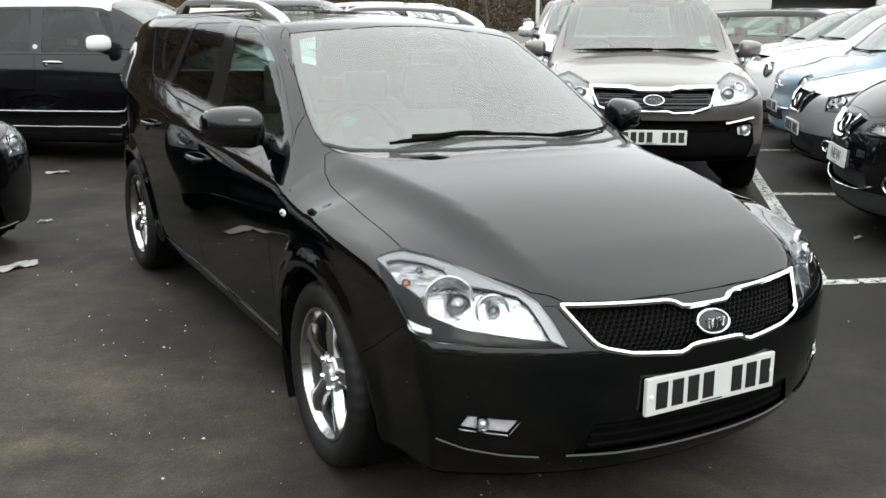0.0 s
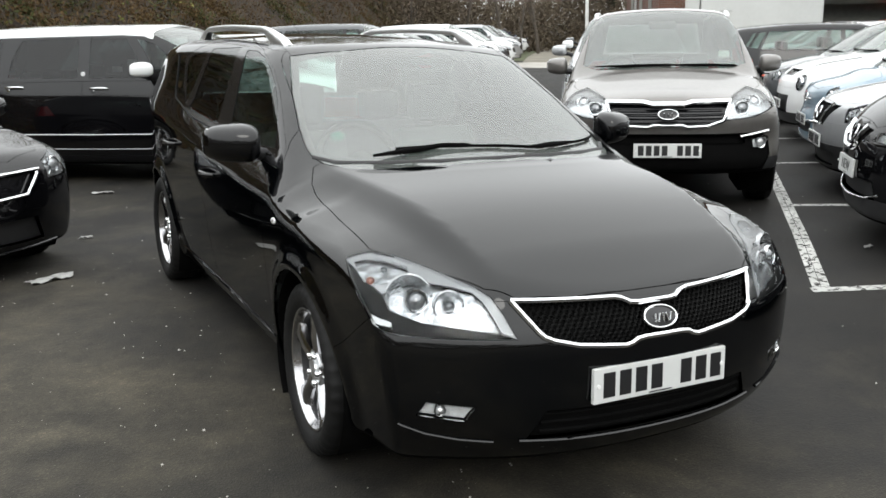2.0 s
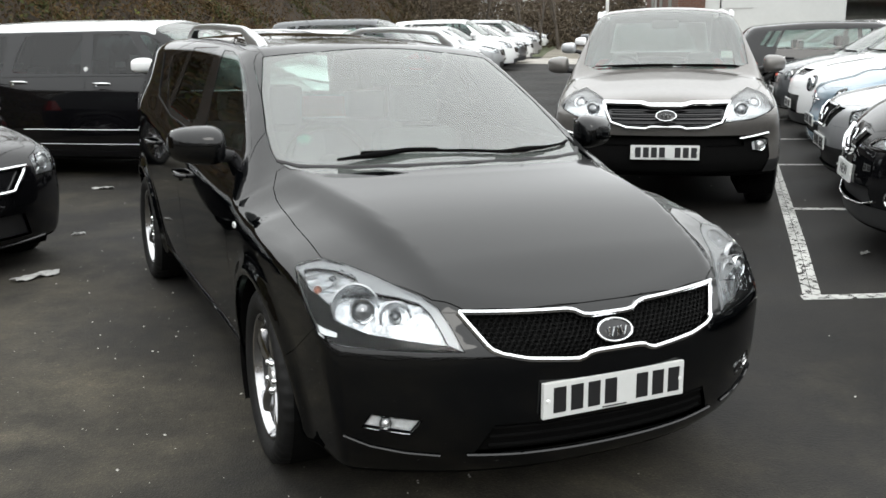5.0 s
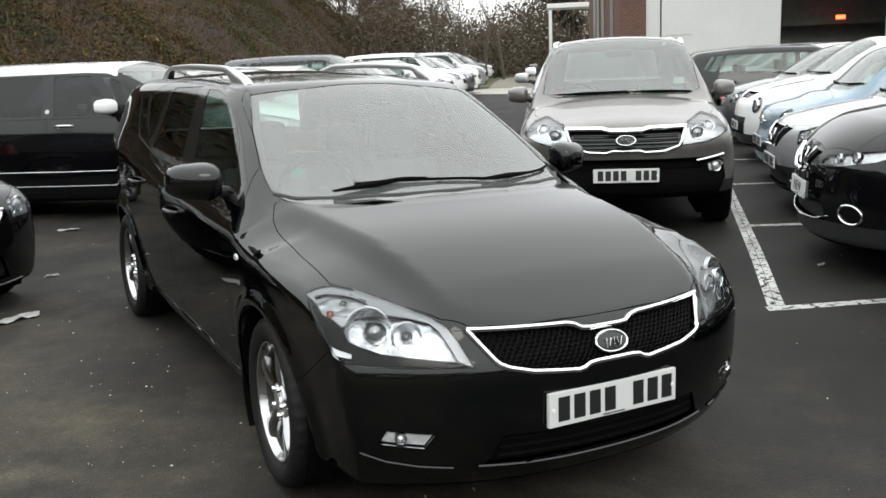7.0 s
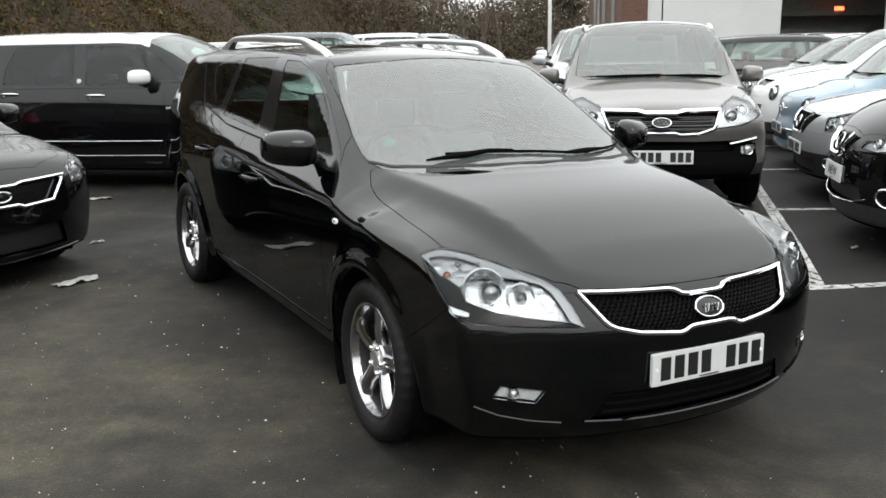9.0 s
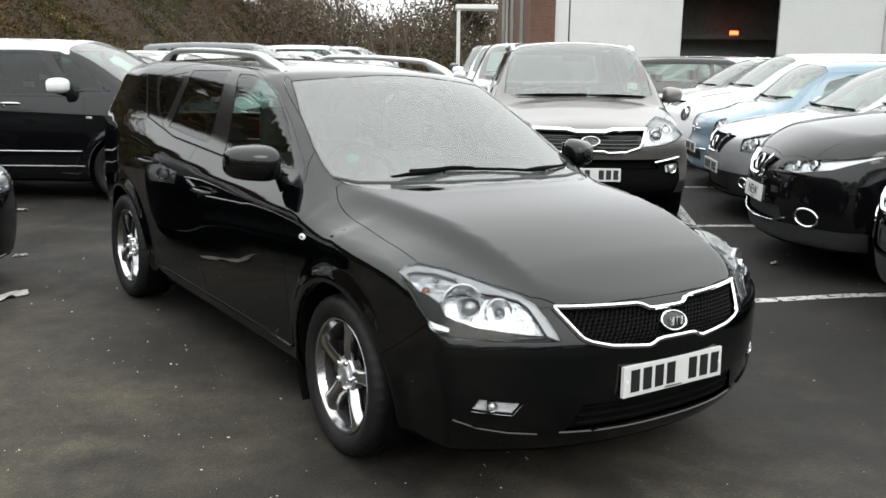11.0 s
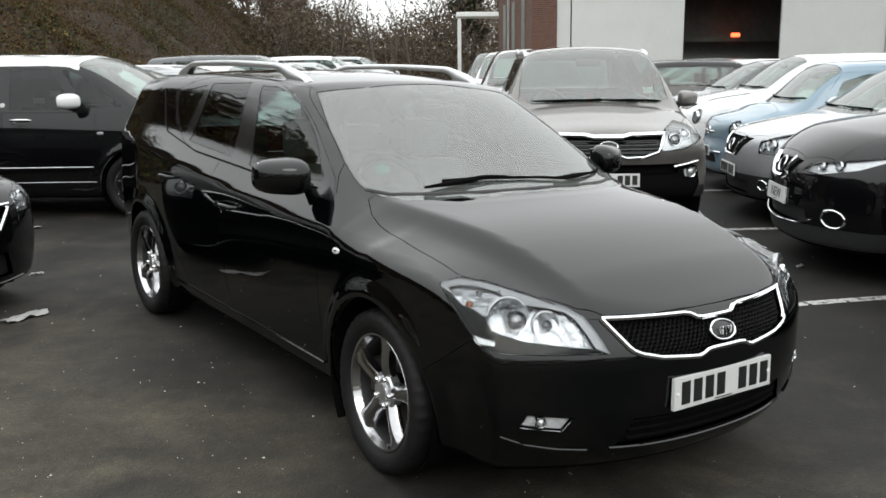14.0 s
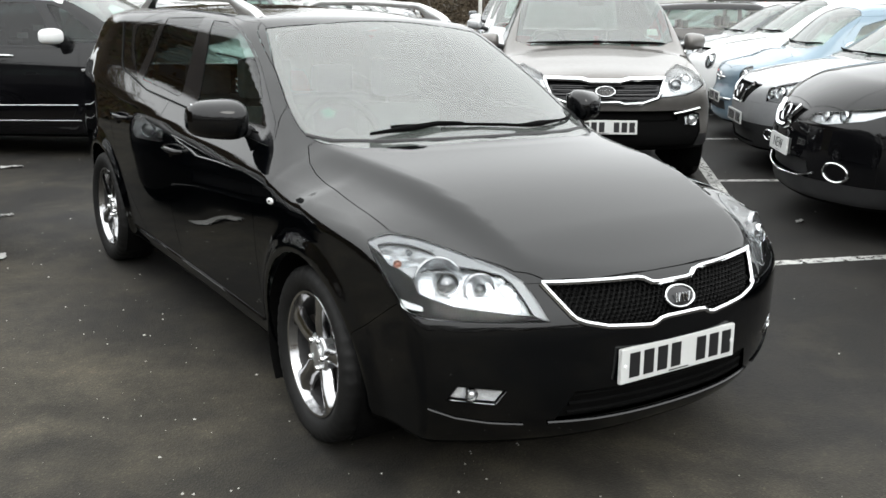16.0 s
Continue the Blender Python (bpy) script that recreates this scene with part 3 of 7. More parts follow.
def build_car(name, s, colour, label, group="", quality=1.0, roof_colour=None):
    shape = Shape(s)
    skin = Skin(shape, int(200 * quality), int(156 * quality) // 2 * 2)
    root = tagged(new(name), label, "car", group)
    root.empty_display_size = 0.3
    wb, wr, ar = s["wheelbase"], s["wheel_r"], s["arch_r"]
    roof_mat = roof_colour or colour
    priv = s.get("rear_glass", TINT)
    d_side = {-1: (1, 0, 0), 1: (-1, 0, 0)}

    # wheel openings and their liners
    for sx in (-1, 1):
        for yw in (0.0, wb):
            ring = arc(yw, wr, ar, ar, 0, 351, 40)
            skin.cut(ring, ((0, 1, 0), (0, 0, 1)), lambda c, n: (c[:, 0] * sx > s["w_in"] + 0.02))
            bm = bmesh.new()
            rows = []
            for xx in (s["w_in"] - 0.04, float(shape.w(np.array([yw]))[0]) - 0.035):
                rows.append([bm.verts.new((sx * xx, *p)) for p in arc(yw, wr, ar + 0.004, ar + 0.004, -35, 215, 34)])
            for k in range(33):
                bm.faces.new((rows[0][k], rows[0][k + 1], rows[1][k + 1], rows[1][k]))
            bm.faces.new(rows[0])
            # liner far darker than PLASTIC, the shade of the arch is in its colour
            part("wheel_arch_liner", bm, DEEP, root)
    # underbody in the same near-zero black, its shade put into the colour
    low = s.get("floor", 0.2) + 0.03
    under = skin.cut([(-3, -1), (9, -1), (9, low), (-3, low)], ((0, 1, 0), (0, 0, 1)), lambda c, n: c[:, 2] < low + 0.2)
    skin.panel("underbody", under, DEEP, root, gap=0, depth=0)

    # panes
    clear = skin.above(s["screen_clear"]) if "screen_clear" in s else []
    edge = []
    for ol in s.get("screen_halves") or [s["windscreen"]]:
        edge += skin.above(ol)
    ws = skin.panel("windscreen", clear + edge, GLASS, root, gap=0.004, lift=-0.002, depth=0.004)
    if clear:
        skin.panel("screen_border", edge, FRIT, ws, "black printed border", gap=0.002, lift=-0.007, depth=0.002)
    ws.visible_shadow = False
    if "rear_window" in s:
        f = skin.cut(s["rear_window"], ((1, 0, 0), (0, 0, 1)), lambda c, n: (c[:, 1] > wb) & (n[:, 1] > 0.15))
        o = skin.panel("rear_window", f, s.get("tail_glass", TINT), root, gap=0.004, lift=-0.002, depth=0.004)
        if o:
            o.visible_shadow = False
    for sx in (-1, 1):
        for k, (nm, ol) in enumerate(s["windows"]):
            f = skin.side(ol, sx)
            o = skin.panel(nm, f, TINT if k == 0 else priv, root, gap=0.003, lift=-0.003, depth=0.004)
            if o:
                o.visible_shadow = False
        if "window_trim" in s:
            f = skin.side(s["window_trim"], sx)
            skin.panel("window_pillar", f, s.get("pillar_mat", GLOSS), root, gap=0.0, lift=-0.001, depth=0.004)

    # lamps
    for sx in (-1, 1):
        for nm, az, pts, kind in s.get("lamps", ()):
            u, v = hero_lamp_axes(sx, az)
            a = radians(az)
            flat = lambda some: [(-abs(x) * math.cos(a) - y * math.sin(a), z) for x, y, z in some]
            toward = np.array((sx * math.sin(a), -math.cos(a), 0))
            keep = lambda c, n: (c[:, 0] * sx > 0.1) & (n @ toward > 0.02) & (c[:, 1] < 1.0)
            inner = [(pn, skin.cut(flat(ol), (u, v), keep), pm, pl) for pn, ol, pm, pl in s.get(nm + "_inner", ())]
            f = skin.cut(flat(pts), (u, v), keep)
            if not f:
                continue
            lamp = skin.panel(nm, f + [q for piece in inner for q in piece[1]], LENS, root, gap=0.002, lift=0.002, depth=0.008, label="clear lamp lens over bright reflectors")
            lamp.visible_shadow = False
            deep = {"head": 0.024, "fog": 0.016}[kind]
            skin.panel("bezel" if inner else "reflector", f, LAMP_BEZEL if inner else FOG_IN if kind == "fog" else LAMP_IN, lamp, gap=0.004 if not inner else 0.001, lift=-deep if not inner else -0.007, depth=-deep + 0.006 if not inner else 0.02)
            for pn, faces, pm, pl in inner:
                skin.panel(pn, faces, pm, lamp, gap=0.0, lift=-pl, depth=-pl + 0.010)
            for bx, bz, r0, r1 in s.get(nm + "_bowls", ()):
                q = shape.on([(sx * bx, -1.0, bz)], (0, 1, 0))
                nn = shape.normal(q)[0]
                nn = Vector((nn[0] * 0.7, nn[1], nn[2] * 0.25)).normalized()
                bm = bmesh.new()
                lathe(bm, [(0.030, r0), (0.026, r0 + 0.25 * (r1 - r0)), (0.016, r0 + 0.65 * (r1 - r0)), (0.0, r1), (-0.003, r1 + 0.002), (-0.001, r1 + 0.006), (0.014, r1 + 0.006)], 40, "y")
                bm.transform(Matrix.Translation(Vector(q[0]) - 0.020 * nn) @ Vector((0, -1, 0)).rotation_difference(nn).to_matrix().to_4x4())
                part("lamp_bowl", bm, LAMP_CHROME, lamp, smooth=True)
            for bx, bz, rad, bmat, back in s.get(nm + "_bulbs", ()):
                q = shape.on([(sx * bx, -1.0, bz)], (0, 1, 0))
                nn = shape.normal(q)[0]
                nn = Vector((nn[0] * 0.6, nn[1], nn[2] * 0.3)).normalized()
                bm = bmesh.new()
                lathe(bm, [(-0.014, 0.0004), (-0.012, rad * 0.45), (-0.004, rad * 0.8), (0.006, rad * 0.97)], 28, "y")
                m = Matrix.Translation(Vector(q[0]) - 0.5 * back * nn) @ Vector((0, -1, 0)).rotation_difference(nn).to_matrix().to_4x4()
                bm.transform(m)
                part("lamp_bulb", bm, bmat, lamp, smooth=True)
                bm = bmesh.new()
                lathe(bm, [(0.006, rad), (-0.008, rad * 1.04), (-0.010, rad * 1.14), (0.0, rad * 1.26), (0.03, rad * 1.30)], 28, "y")
                bm.transform(m)
                part("lamp_ring", bm, CHROME, lamp, smooth=True)
        for ol, lit in s.get("tails", ()):
            f = skin.cut(ol, ((0, 1, 0), (0, 0, 1)), lambda c, n: (c[:, 0] * sx > 0.3) & (c[:, 1] > wb))
            skin.panel("tail_light", f, TAIL_ON if lit else TAIL, root, gap=0.003, lift=0.004)

    # openings in the nose
    for nm, polys, lift, mt in s.get("nose_cuts", ()):
        faces = []
        for ol in polys:
            faces += skin.front(ol)
        skin.panel(nm, faces, mt, root, gap=0.0, lift=lift, depth=lift if lift < 0 else 0.006)
    for nm, x0, x1, z0, z1, n, mt in s.get("slats", ()):
        for k in range(n):
            zz = z0 + (z1 - z0) * (k + 0.5) / n
            bm = strip(shape, [(x0, -1, zz), (0, -1, zz), (x1, -1, zz)], (0, 1, 0), (z1 - z0) / n * 0.20, s.get("slat_lift", -0.012))
            part(nm, bm, mt, root, smooth=True)
    for nm, bx, bz, ro, ri, mt in s.get("nose_rings", ()):
        for sx in (-1, 1) if bx else (1,):
            pts = [(sx * (bx + ro * math.cos(t)), -1, bz + ri * math.sin(t)) for t in np.linspace(0, 2 * math.pi, 25)]
            part(nm, strip(shape, pts, (0, 1, 0), s.get("ring_r", 0.009), 0.003, 8, 2), mt, root, smooth=True)
    for nm, pts, r, mt in s.get("nose_bars", ()):
        bm = strip(shape, pts, (0, 1, 0), r, 0.003)
        part(nm, bm, mt, root, smooth=True)
    for nm, pts, r, mt in s.get("side_bars", ()):
        for sx in (-1, 1):
            bm = strip(shape, [(sx * abs(x), y, z) for x, y, z in pts], d_side[sx], r, 0.002)
            part(nm, bm, mt, root, smooth=True)

    # panels
    if "lower_trim" in s:
        zl = s["lower_trim"]
        f = skin.cut([(-3, -1), (9, -1), (9, zl), (-3, zl)], ((0, 1, 0), (0, 0, 1)), lambda c, n: c[:, 2] < zl + 0.2)
        skin.panel("lower_cladding", f, s.get("trim_mat", PLASTIC), root, gap=0.001)
    f = skin.cut(s["bumper"], ((0, 1, 0), (0, 0, 1)), lambda c, n: c[:, 1] < 0.2)
    skin.panel("front_bumper", f, colour, root, gap=0.0008)
    f = skin.above(s["bonnet"])
    skin.panel("bonnet", f, colour, root, gap=0.0025)
    for sx in (-1, 1):
        for ol, hy, hz in s["doors"]:
            f = skin.side(ol, sx)
            door = skin.panel("door", f, colour, root)
            if door is None:
                continue
            h0 = shape.on([(sx * 0.9, hy - 0.10, hz), (sx * 0.9, hy, hz), (sx * 0.9, hy + 0.10, hz)], d_side[sx])
            nn = shape.normal(h0)
            bm = tube(bmesh.new(), [h0[0], h0[0] + 0.028 * nn[0] + (0, 0.02, 0), h0[1] + 0.036 * nn[1], h0[2] + 0.028 * nn[2] - (0, 0.02, 0), h0[2]], [0.009, 0.012, 0.013, 0.012, 0.009], 10)
            part("door_handle", bm, s.get("handle_mat", colour), door, smooth=True)
            bm = bmesh.new()
            lathe(bm, [(-0.004, 0.0004), (-0.004, 0.016), (0.006, 0.02)], 16, "x")
            bm.transform(Matrix.Translation(h0[1] + 0.006 * nn[1] + np.array((0, 0.07, -0.028))) @ Matrix.Rotation(0 if sx < 0 else math.pi, 4, "Z"))
            part("lock_cover", bm, s.get("handle_mat", colour), door, smooth=True)
    rw = s.get("roof_w", s["cabin_w"] * 0.80)
    f = skin.above([(-rw, s["roof_from"]), (rw, s["roof_from"]), (rw, s["rear"] - 0.12), (-rw, s["rear"] - 0.12)])
    skin.panel("roof", f, roof_mat, root, gap=0.0015)
    skin.panel("body", skin.faces, colour, root, gap=0.001)

    # wheels
    for sx in (-1, 1):
        for yw in (0.0, wb):
            add_wheel(root, (sx * s["track"], yw, wr + s.get("wheel_dz", 0.0)), s.get("wheel", "star"), wr, s.get("rim", wr - 0.095), s.get("tyre_w", 0.21), sx, s.get("steer", 0) if yw == 0 else 0, s.get("spin", 0) + (20 if yw else 0))

    # mirrors
    for sx in (-1, 1):
        mx, my, mz = s["mirror"]
        mw, mh = s.get("mirror_size", (0.22, 0.15))
        bm = bmesh.new()
        bmesh.ops.create_uvsphere(bm, u_segments=24, v_segments=14, radius=1.0)
        for v in bm.verts:
            x, y, z = v.co
            x = math.copysign(abs(x) ** 0.62, x)
            z = math.copysign(abs(z) ** 0.62, z)
            y = y if y < 0 else min(y, 0.22)
            v.co = (sx * (mx + 0.5 * mw * x), my + 0.085 * y * (1.15 - 0.25 * x) + 0.03 * x, mz + 0.5 * mh * z * (1 - 0.12 * x))
        mir = part("door_mirror", bm, s.get("mirror_mat", colour), root, smooth=True)
        mir.data.set_sharp_from_angle(angle=radians(70))
        bm = bmesh.new()
        box(bm, (sx * mx - mw * 0.42, my + 0.018, mz - mh * 0.38), (sx * mx + mw * 0.42, my + 0.024, mz + mh * 0.38), 0.002)
        part("mirror_glass", bm, CHROME, mir)
        bm = tube(bmesh.new(), [(sx * (mx - mw * 0.35), my + 0.02, mz - mh * 0.30), (sx * (mx - mw * 0.62), my + 0.03, mz - mh * 0.36), (sx * (mx - mw * 0.85), my + 0.05, mz - mh * 0.5)], [0.030, 0.026, 0.034], 10)
        part("mirror_arm", bm, PLASTIC, mir, smooth=True)

    # inside
    cy, ch = s["cowl"], s["cowl_z"]
    bm = bmesh.new()
    box(bm, (-s["cabin_w"], cy + 0.06, ch - 0.30), (s["cabin_w"], cy + 0.52, ch - 0.05), 0.06)
    part("dashboard", bm, TRIM_IN, root, smooth=True)
    bm = bmesh.new()
    box(bm, (-s["cabin_w"], cy + 0.2, 0.25), (s["cabin_w"], s["rear"] - 0.35, 0.32))
    box(bm, (-s["cabin_w"], s["rear"] - 0.45, 0.3), (s["cabin_w"], s["rear"] - 0.40, 0.85))
    part("cabin_floor", bm, TRIM_IN, root)
    sy = s.get("seat_y", cy + 0.95)
    for x in (-0.37, 0.37):
        seat(root, x, sy, hi=s.get("seat_hi", 1.18))
    bm = bmesh.new()
    box(bm, (-0.6, sy + 0.75, 0.35), (0.6, sy + 1.2, 0.52), 0.05)
    box(bm, (-0.6, sy + 1.12, 0.45), (0.6, sy + 1.28, 0.98), 0.05)
    for x in (-0.38, 0.38):
        box(bm, (x - 0.12, sy + 1.17, 0.98), (x + 0.12, sy + 1.27, 1.14), 0.03)
    part("rear_bench", bm, CLOTH, root, smooth=True)
    bm = bmesh.new()
    ring = [(-0.37 + 0.18 * math.cos(a), 0.07 * math.sin(a) + cy + 0.62, ch - 0.06 + 0.165 * math.sin(a)) for a in np.linspace(0, 2 * math.pi, 33)]
    tube(bm, ring, 0.016, 8, False)
    tube(bm, [ring[0], ring[16]], 0.02)
    tube(bm, [(-0.37, cy + 0.62, ch - 0.06), (-0.37, cy + 0.40, ch - 0.14)], [0.06, 0.05], 12)
    part("steering_wheel", bm, PLASTIC, root, smooth=True)
    bm = bmesh.new()
    box(bm, (-0.12, -0.02, -0.035), (0.12, 0.02, 0.035), 0.018, Matrix.Translation((0, s["mirror_in"][0], s["mirror_in"][1])))
    part("rear_view_mirror", bm, PLASTIC, root, smooth=True)

    # wipers, laid on the screen
    for pts in s.get("wipers", ()):
        pts, rest = pts if isinstance(pts, tuple) else (pts, None)
        q = shape.on([(x, y, 1.2) for x, y in pts], (0, 0.35, -1))
        q = q + 0.014 * shape.normal(q)
        bm = tube(bmesh.new(), q, [0.005] + list(np.linspace(s.get("wiper_r", 0.009), 0.005, len(q) - 1)), 8)
        nn = shape.normal(q)
        w = part("wiper_arm", bm, DEEP, root, smooth=True)
        if rest:
            b = shape.on([(x, y, 1.2) for x, y in rest], (0, 0.35, -1))
            run = list(b + 0.009 * shape.normal(b))
        else:
            run = [a - 0.009 * b for a, b in zip(q[1:], nn[1:])] + [q[-1] + 0.08 * (q[-1] - q[-2]) - 0.009 * nn[-1]]
        bm = tube(bmesh.new(), run, 0.0065, 6)
        part("wiper_blade", bm, DEEP, w)
    if "cowl_strip" in s:
        q = shape.on([(x, y, 1.2) for x, y in s["cowl_strip"]], (0, 0.35, -1))
        bm = tube(bmesh.new(), q - 0.004 * shape.normal(q), 0.010, 8)
        part("cowl_panel", bm, PLASTIC, root, smooth=True)

    # rails
    if "rails" in s:
        rx, y0, y1, lift, rmat = s["rails"]
        for sx in (-1, 1):
            ys = np.linspace(y0, y1, 40)
            taper = lambda y: rx - 0.035 * ((y - (y0 + y1) / 2) / ((y1 - y0) / 2)) ** 2
            q = shape.on([(sx * taper(y), y, 1.9) for y in ys], (0, 0, -1))
            t = (ys - y0) / (y1 - y0)
            up = lift * np.minimum(1, np.minimum(t, 1 - t) / 0.17) ** 0.62
            bm = bmesh.new()
            rows = []
            for (x, y, z), h, k in zip(q, up, t):
                end = min(k, 1 - k)
                lower = max(0.0, min(1.0, (end - 0.09) / 0.07))
                base = (z - 0.012) * (1 - lower) + (z + h - 0.028) * lower
                wd = 0.016 + 0.006 * (1 - lower)
                rows.append([bm.verts.new(c) for c in ((x - wd, y, base), (x - wd * 1.05, y, z + h - 0.010), (x - wd * 0.75, y, z + h), (x, y, z + h + 0.004), (x + wd * 0.75, y, z + h), (x + wd * 1.05, y, z + h - 0.010), (x + wd, y, base))])
            for a, b in zip(rows, rows[1:]):
                for k in range(7):
                    bm.faces.new((a[k], a[(k + 1) % 7], b[(k + 1) % 7], b[k]))
            bm.faces.new(rows[0][::-1])
            bm.faces.new(rows[-1])
            bmesh.ops.recalc_face_normals(bm, faces=bm.faces)
            part("roof_rail", bm, rmat, root, smooth=True)
    if "aerial" in s:
        ay = s["aerial"]
        az = float(shape.top(np.array([ay]))[0])
        bm = tube(bmesh.new(), [(0, ay, az), (0, ay + 0.02, az + 0.05), (0, ay + 0.17, az + 0.24)], [0.02, 0.008, 0.003], 8)
        part("aerial", bm, PLASTIC, root)
    if s.get("plate"):
        plate(root, shape, *s["plate"])
    return root, shape, skin


def stock(L, W, H, wb, fo, hood, cowl, wst, roof_end, wr=0.32, belt=0.98, nose_round=0.22, tail=0.25, grille_z=(0.58, 0.74), **more):
    """Numbers of an everyday car from its main sizes."""
    rear, hw = L - fo, W / 2
    top = [(-fo - 0.1, hood * 0.70), (-fo + 0.02, hood * 0.76), (-fo + 0.16, hood * 0.86), (-fo + 0.45, hood * 0.94), (cowl - 0.12, hood), (cowl, hood + 0.015), (cowl + 0.08, hood + 0.055), (wst - 0.05, H - 0.055), (wst + 0.15, H - 0.015), (0.5 * (wst + roof_end), H), (roof_end - 0.1, H - 0.05), (rear + 0.1, H - 0.16)]
    sh = belt - 0.12
    wt, wbz = H - 0.135, belt
    yb = wst + 0.42
    yc = wb - 0.02
    s = dict(
        front=-fo, rear=rear, wheelbase=wb, wheel_r=wr, arch_r=wr + 0.045, top=top,
        crown=[(-fo, 0.12), (cowl - 0.1, 0.12), (cowl + 0.3, 0.18), (wst + 0.2, 0.12), (rear, 0.10)],
        w=[(-fo, hw - 0.08), (-0.2, hw - 0.01), (0.3, hw - 0.005), (wb * 0.5, hw - 0.015), (wb, hw), (rear - 0.3, hw - 0.06), (rear, hw - 0.10)],
        shoulder=[(-fo, sh - 0.10), (0.2, sh - 0.03), (wb * 0.5, sh), (wb, sh + 0.03), (rear, sh + 0.06)],
        nose=[(0.1, 0.10), (0.3, 0.03), (0.5, 0.0), (0.7, 0.02), (0.85, 0.10), (1.1, 0.4)],
        tail=[(0.1, 0.12), (0.35, 0.02), (0.6, 0.0), (0.95, 0.05), (1.1, 0.12), (H, 0.12 + tail)],
        nose_round=nose_round, w_in=hw - 0.27, track=hw - 0.115,
        windscreen=[(-hw * 0.78, cowl + 0.20), (-hw * 0.60, cowl + 0.09), (-hw * 0.30, cowl + 0.03), (hw * 0.30, cowl + 0.03), (hw * 0.60, cowl + 0.09), (hw * 0.78, cowl + 0.20), (hw * 0.645, wst), (-hw * 0.645, wst)],
        windows=[("front_window", [(cowl + 0.42, wbz), (wst - 0.02, wt - 0.06), (wst + 0.12, wt - 0.01), (yb - 0.04, wt), (yb - 0.04, wbz)]),
                 ("rear_door_window", [(yb + 0.04, wbz), (yb + 0.04, wt), (yc - 0.10, wt - 0.01), (yc + 0.06, wbz + 0.03)]),
                 ("quarter_window", [(yc + 0.12, wbz + 0.05), (yc - 0.03, wt - 0.015), (yc + 0.18, wt - 0.03), (yc + 0.32, wbz + 0.10)])],
        window_trim=[(yb - 0.05, wbz), (yb + 0.05, wbz), (yb + 0.05, wt), (yb - 0.05, wt)],
        rear_window=[(-hw * 0.62, belt + 0.08), (hw * 0.62, belt + 0.08), (hw * 0.55, H - 0.16), (-hw * 0.55, H - 0.16)],
        bumper=[(-2, 0), (-fo + 0.38, 0), (-fo + 0.38, hood * 0.62), (-2, hood * 0.70)],
        bonnet=[(-hw * 0.80, cowl + 0.10), (-hw * 0.82, -0.2), (-hw * 0.66, -fo + 0.22), (-hw * 0.35, -fo + 0.10), (hw * 0.35, -fo + 0.10), (hw * 0.66, -fo + 0.22), (hw * 0.82, -0.2), (hw * 0.80, cowl + 0.10), (0, cowl)],
        doors=[([(0.42, 0.30), (yb, 0.30), (yb, H - 0.10), (wst, H - 0.10), (cowl + 0.15, belt - 0.03), (0.42, belt - 0.10)], yb - 0.20, sh - 0.03),
               ([(yb, 0.30), (wb - 0.42, 0.30), (wb - 0.15, 0.72), (yc + 0.09, belt), (yc - 0.06, H - 0.10), (yb, H - 0.10)], yc - 0.14, sh - 0.01)],
        roof_line=H - 0.20, roof_from=wst, cowl=cowl, cowl_z=hood, cabin_w=hw - 0.20, mirror_in=(wst - 0.12, H - 0.17),
        mirror=(hw + 0.08, cowl + 0.48, belt + 0.04), tails=[([(rear - 0.30, sh - 0.12), (rear + 0.2, sh - 0.12), (rear + 0.2, sh + 0.12), (rear - 0.22, sh + 0.12)], False)],
        lamps=[("headlight", 35, [(hw * 0.62, -fo + 0.14, hood * 0.66), (hw * 0.60, -fo + 0.16, hood * 0.78), (hw * 0.93, -fo + 0.50, hood * 0.90), (hw * 0.95, -fo + 0.50, hood * 0.76), (hw * 0.86, -fo + 0.30, hood * 0.66)], "head")],
        headlight_bulbs=[(hw * 0.76, hood * 0.74, 0.042, LAMP_IN, 0.035), (hw * 0.66, hood * 0.72, 0.03, LAMP_IN, 0.035)],
        nose_cuts=[("grille", [[(-0.40, grille_z[0]), (0.40, grille_z[0]), (0.46, grille_z[1]), (-0.46, grille_z[1])]], -0.03, GLOSS), ("lower_grille", [[(-0.45, 0.24), (0.45, 0.24), (0.5, 0.38), (-0.5, 0.38)]], -0.03, PLASTIC)],
        wipers=[[(-0.60, cowl + 0.15), (-0.3, cowl + 0.07), (0.0, cowl + 0.05)], [(0.04, cowl + 0.05), (0.32, cowl + 0.07), (0.60, cowl + 0.15)]],
        plate=(-fo - 0.012, 0.46, 0), quality=1.0,
    )
    s.update(more)
    return s


def place(x, y, hx, hy, z=0.0):
    """The pose that sets a car's front axle at x, y with its nose towards hx, hy."""
    return Matrix.Translation((x, y, z)) @ Matrix.Rotation(math.atan2(hx, -hy), 4, "Z")


# ---------------------------------------------------------------- the black estate car
def mirrored(pts):
    """The points and their mirror images, as one run from side to side."""
    return pts + [(-p[0], *p[1:]) for p in reversed(pts) if abs(p[0]) > 1e-6]


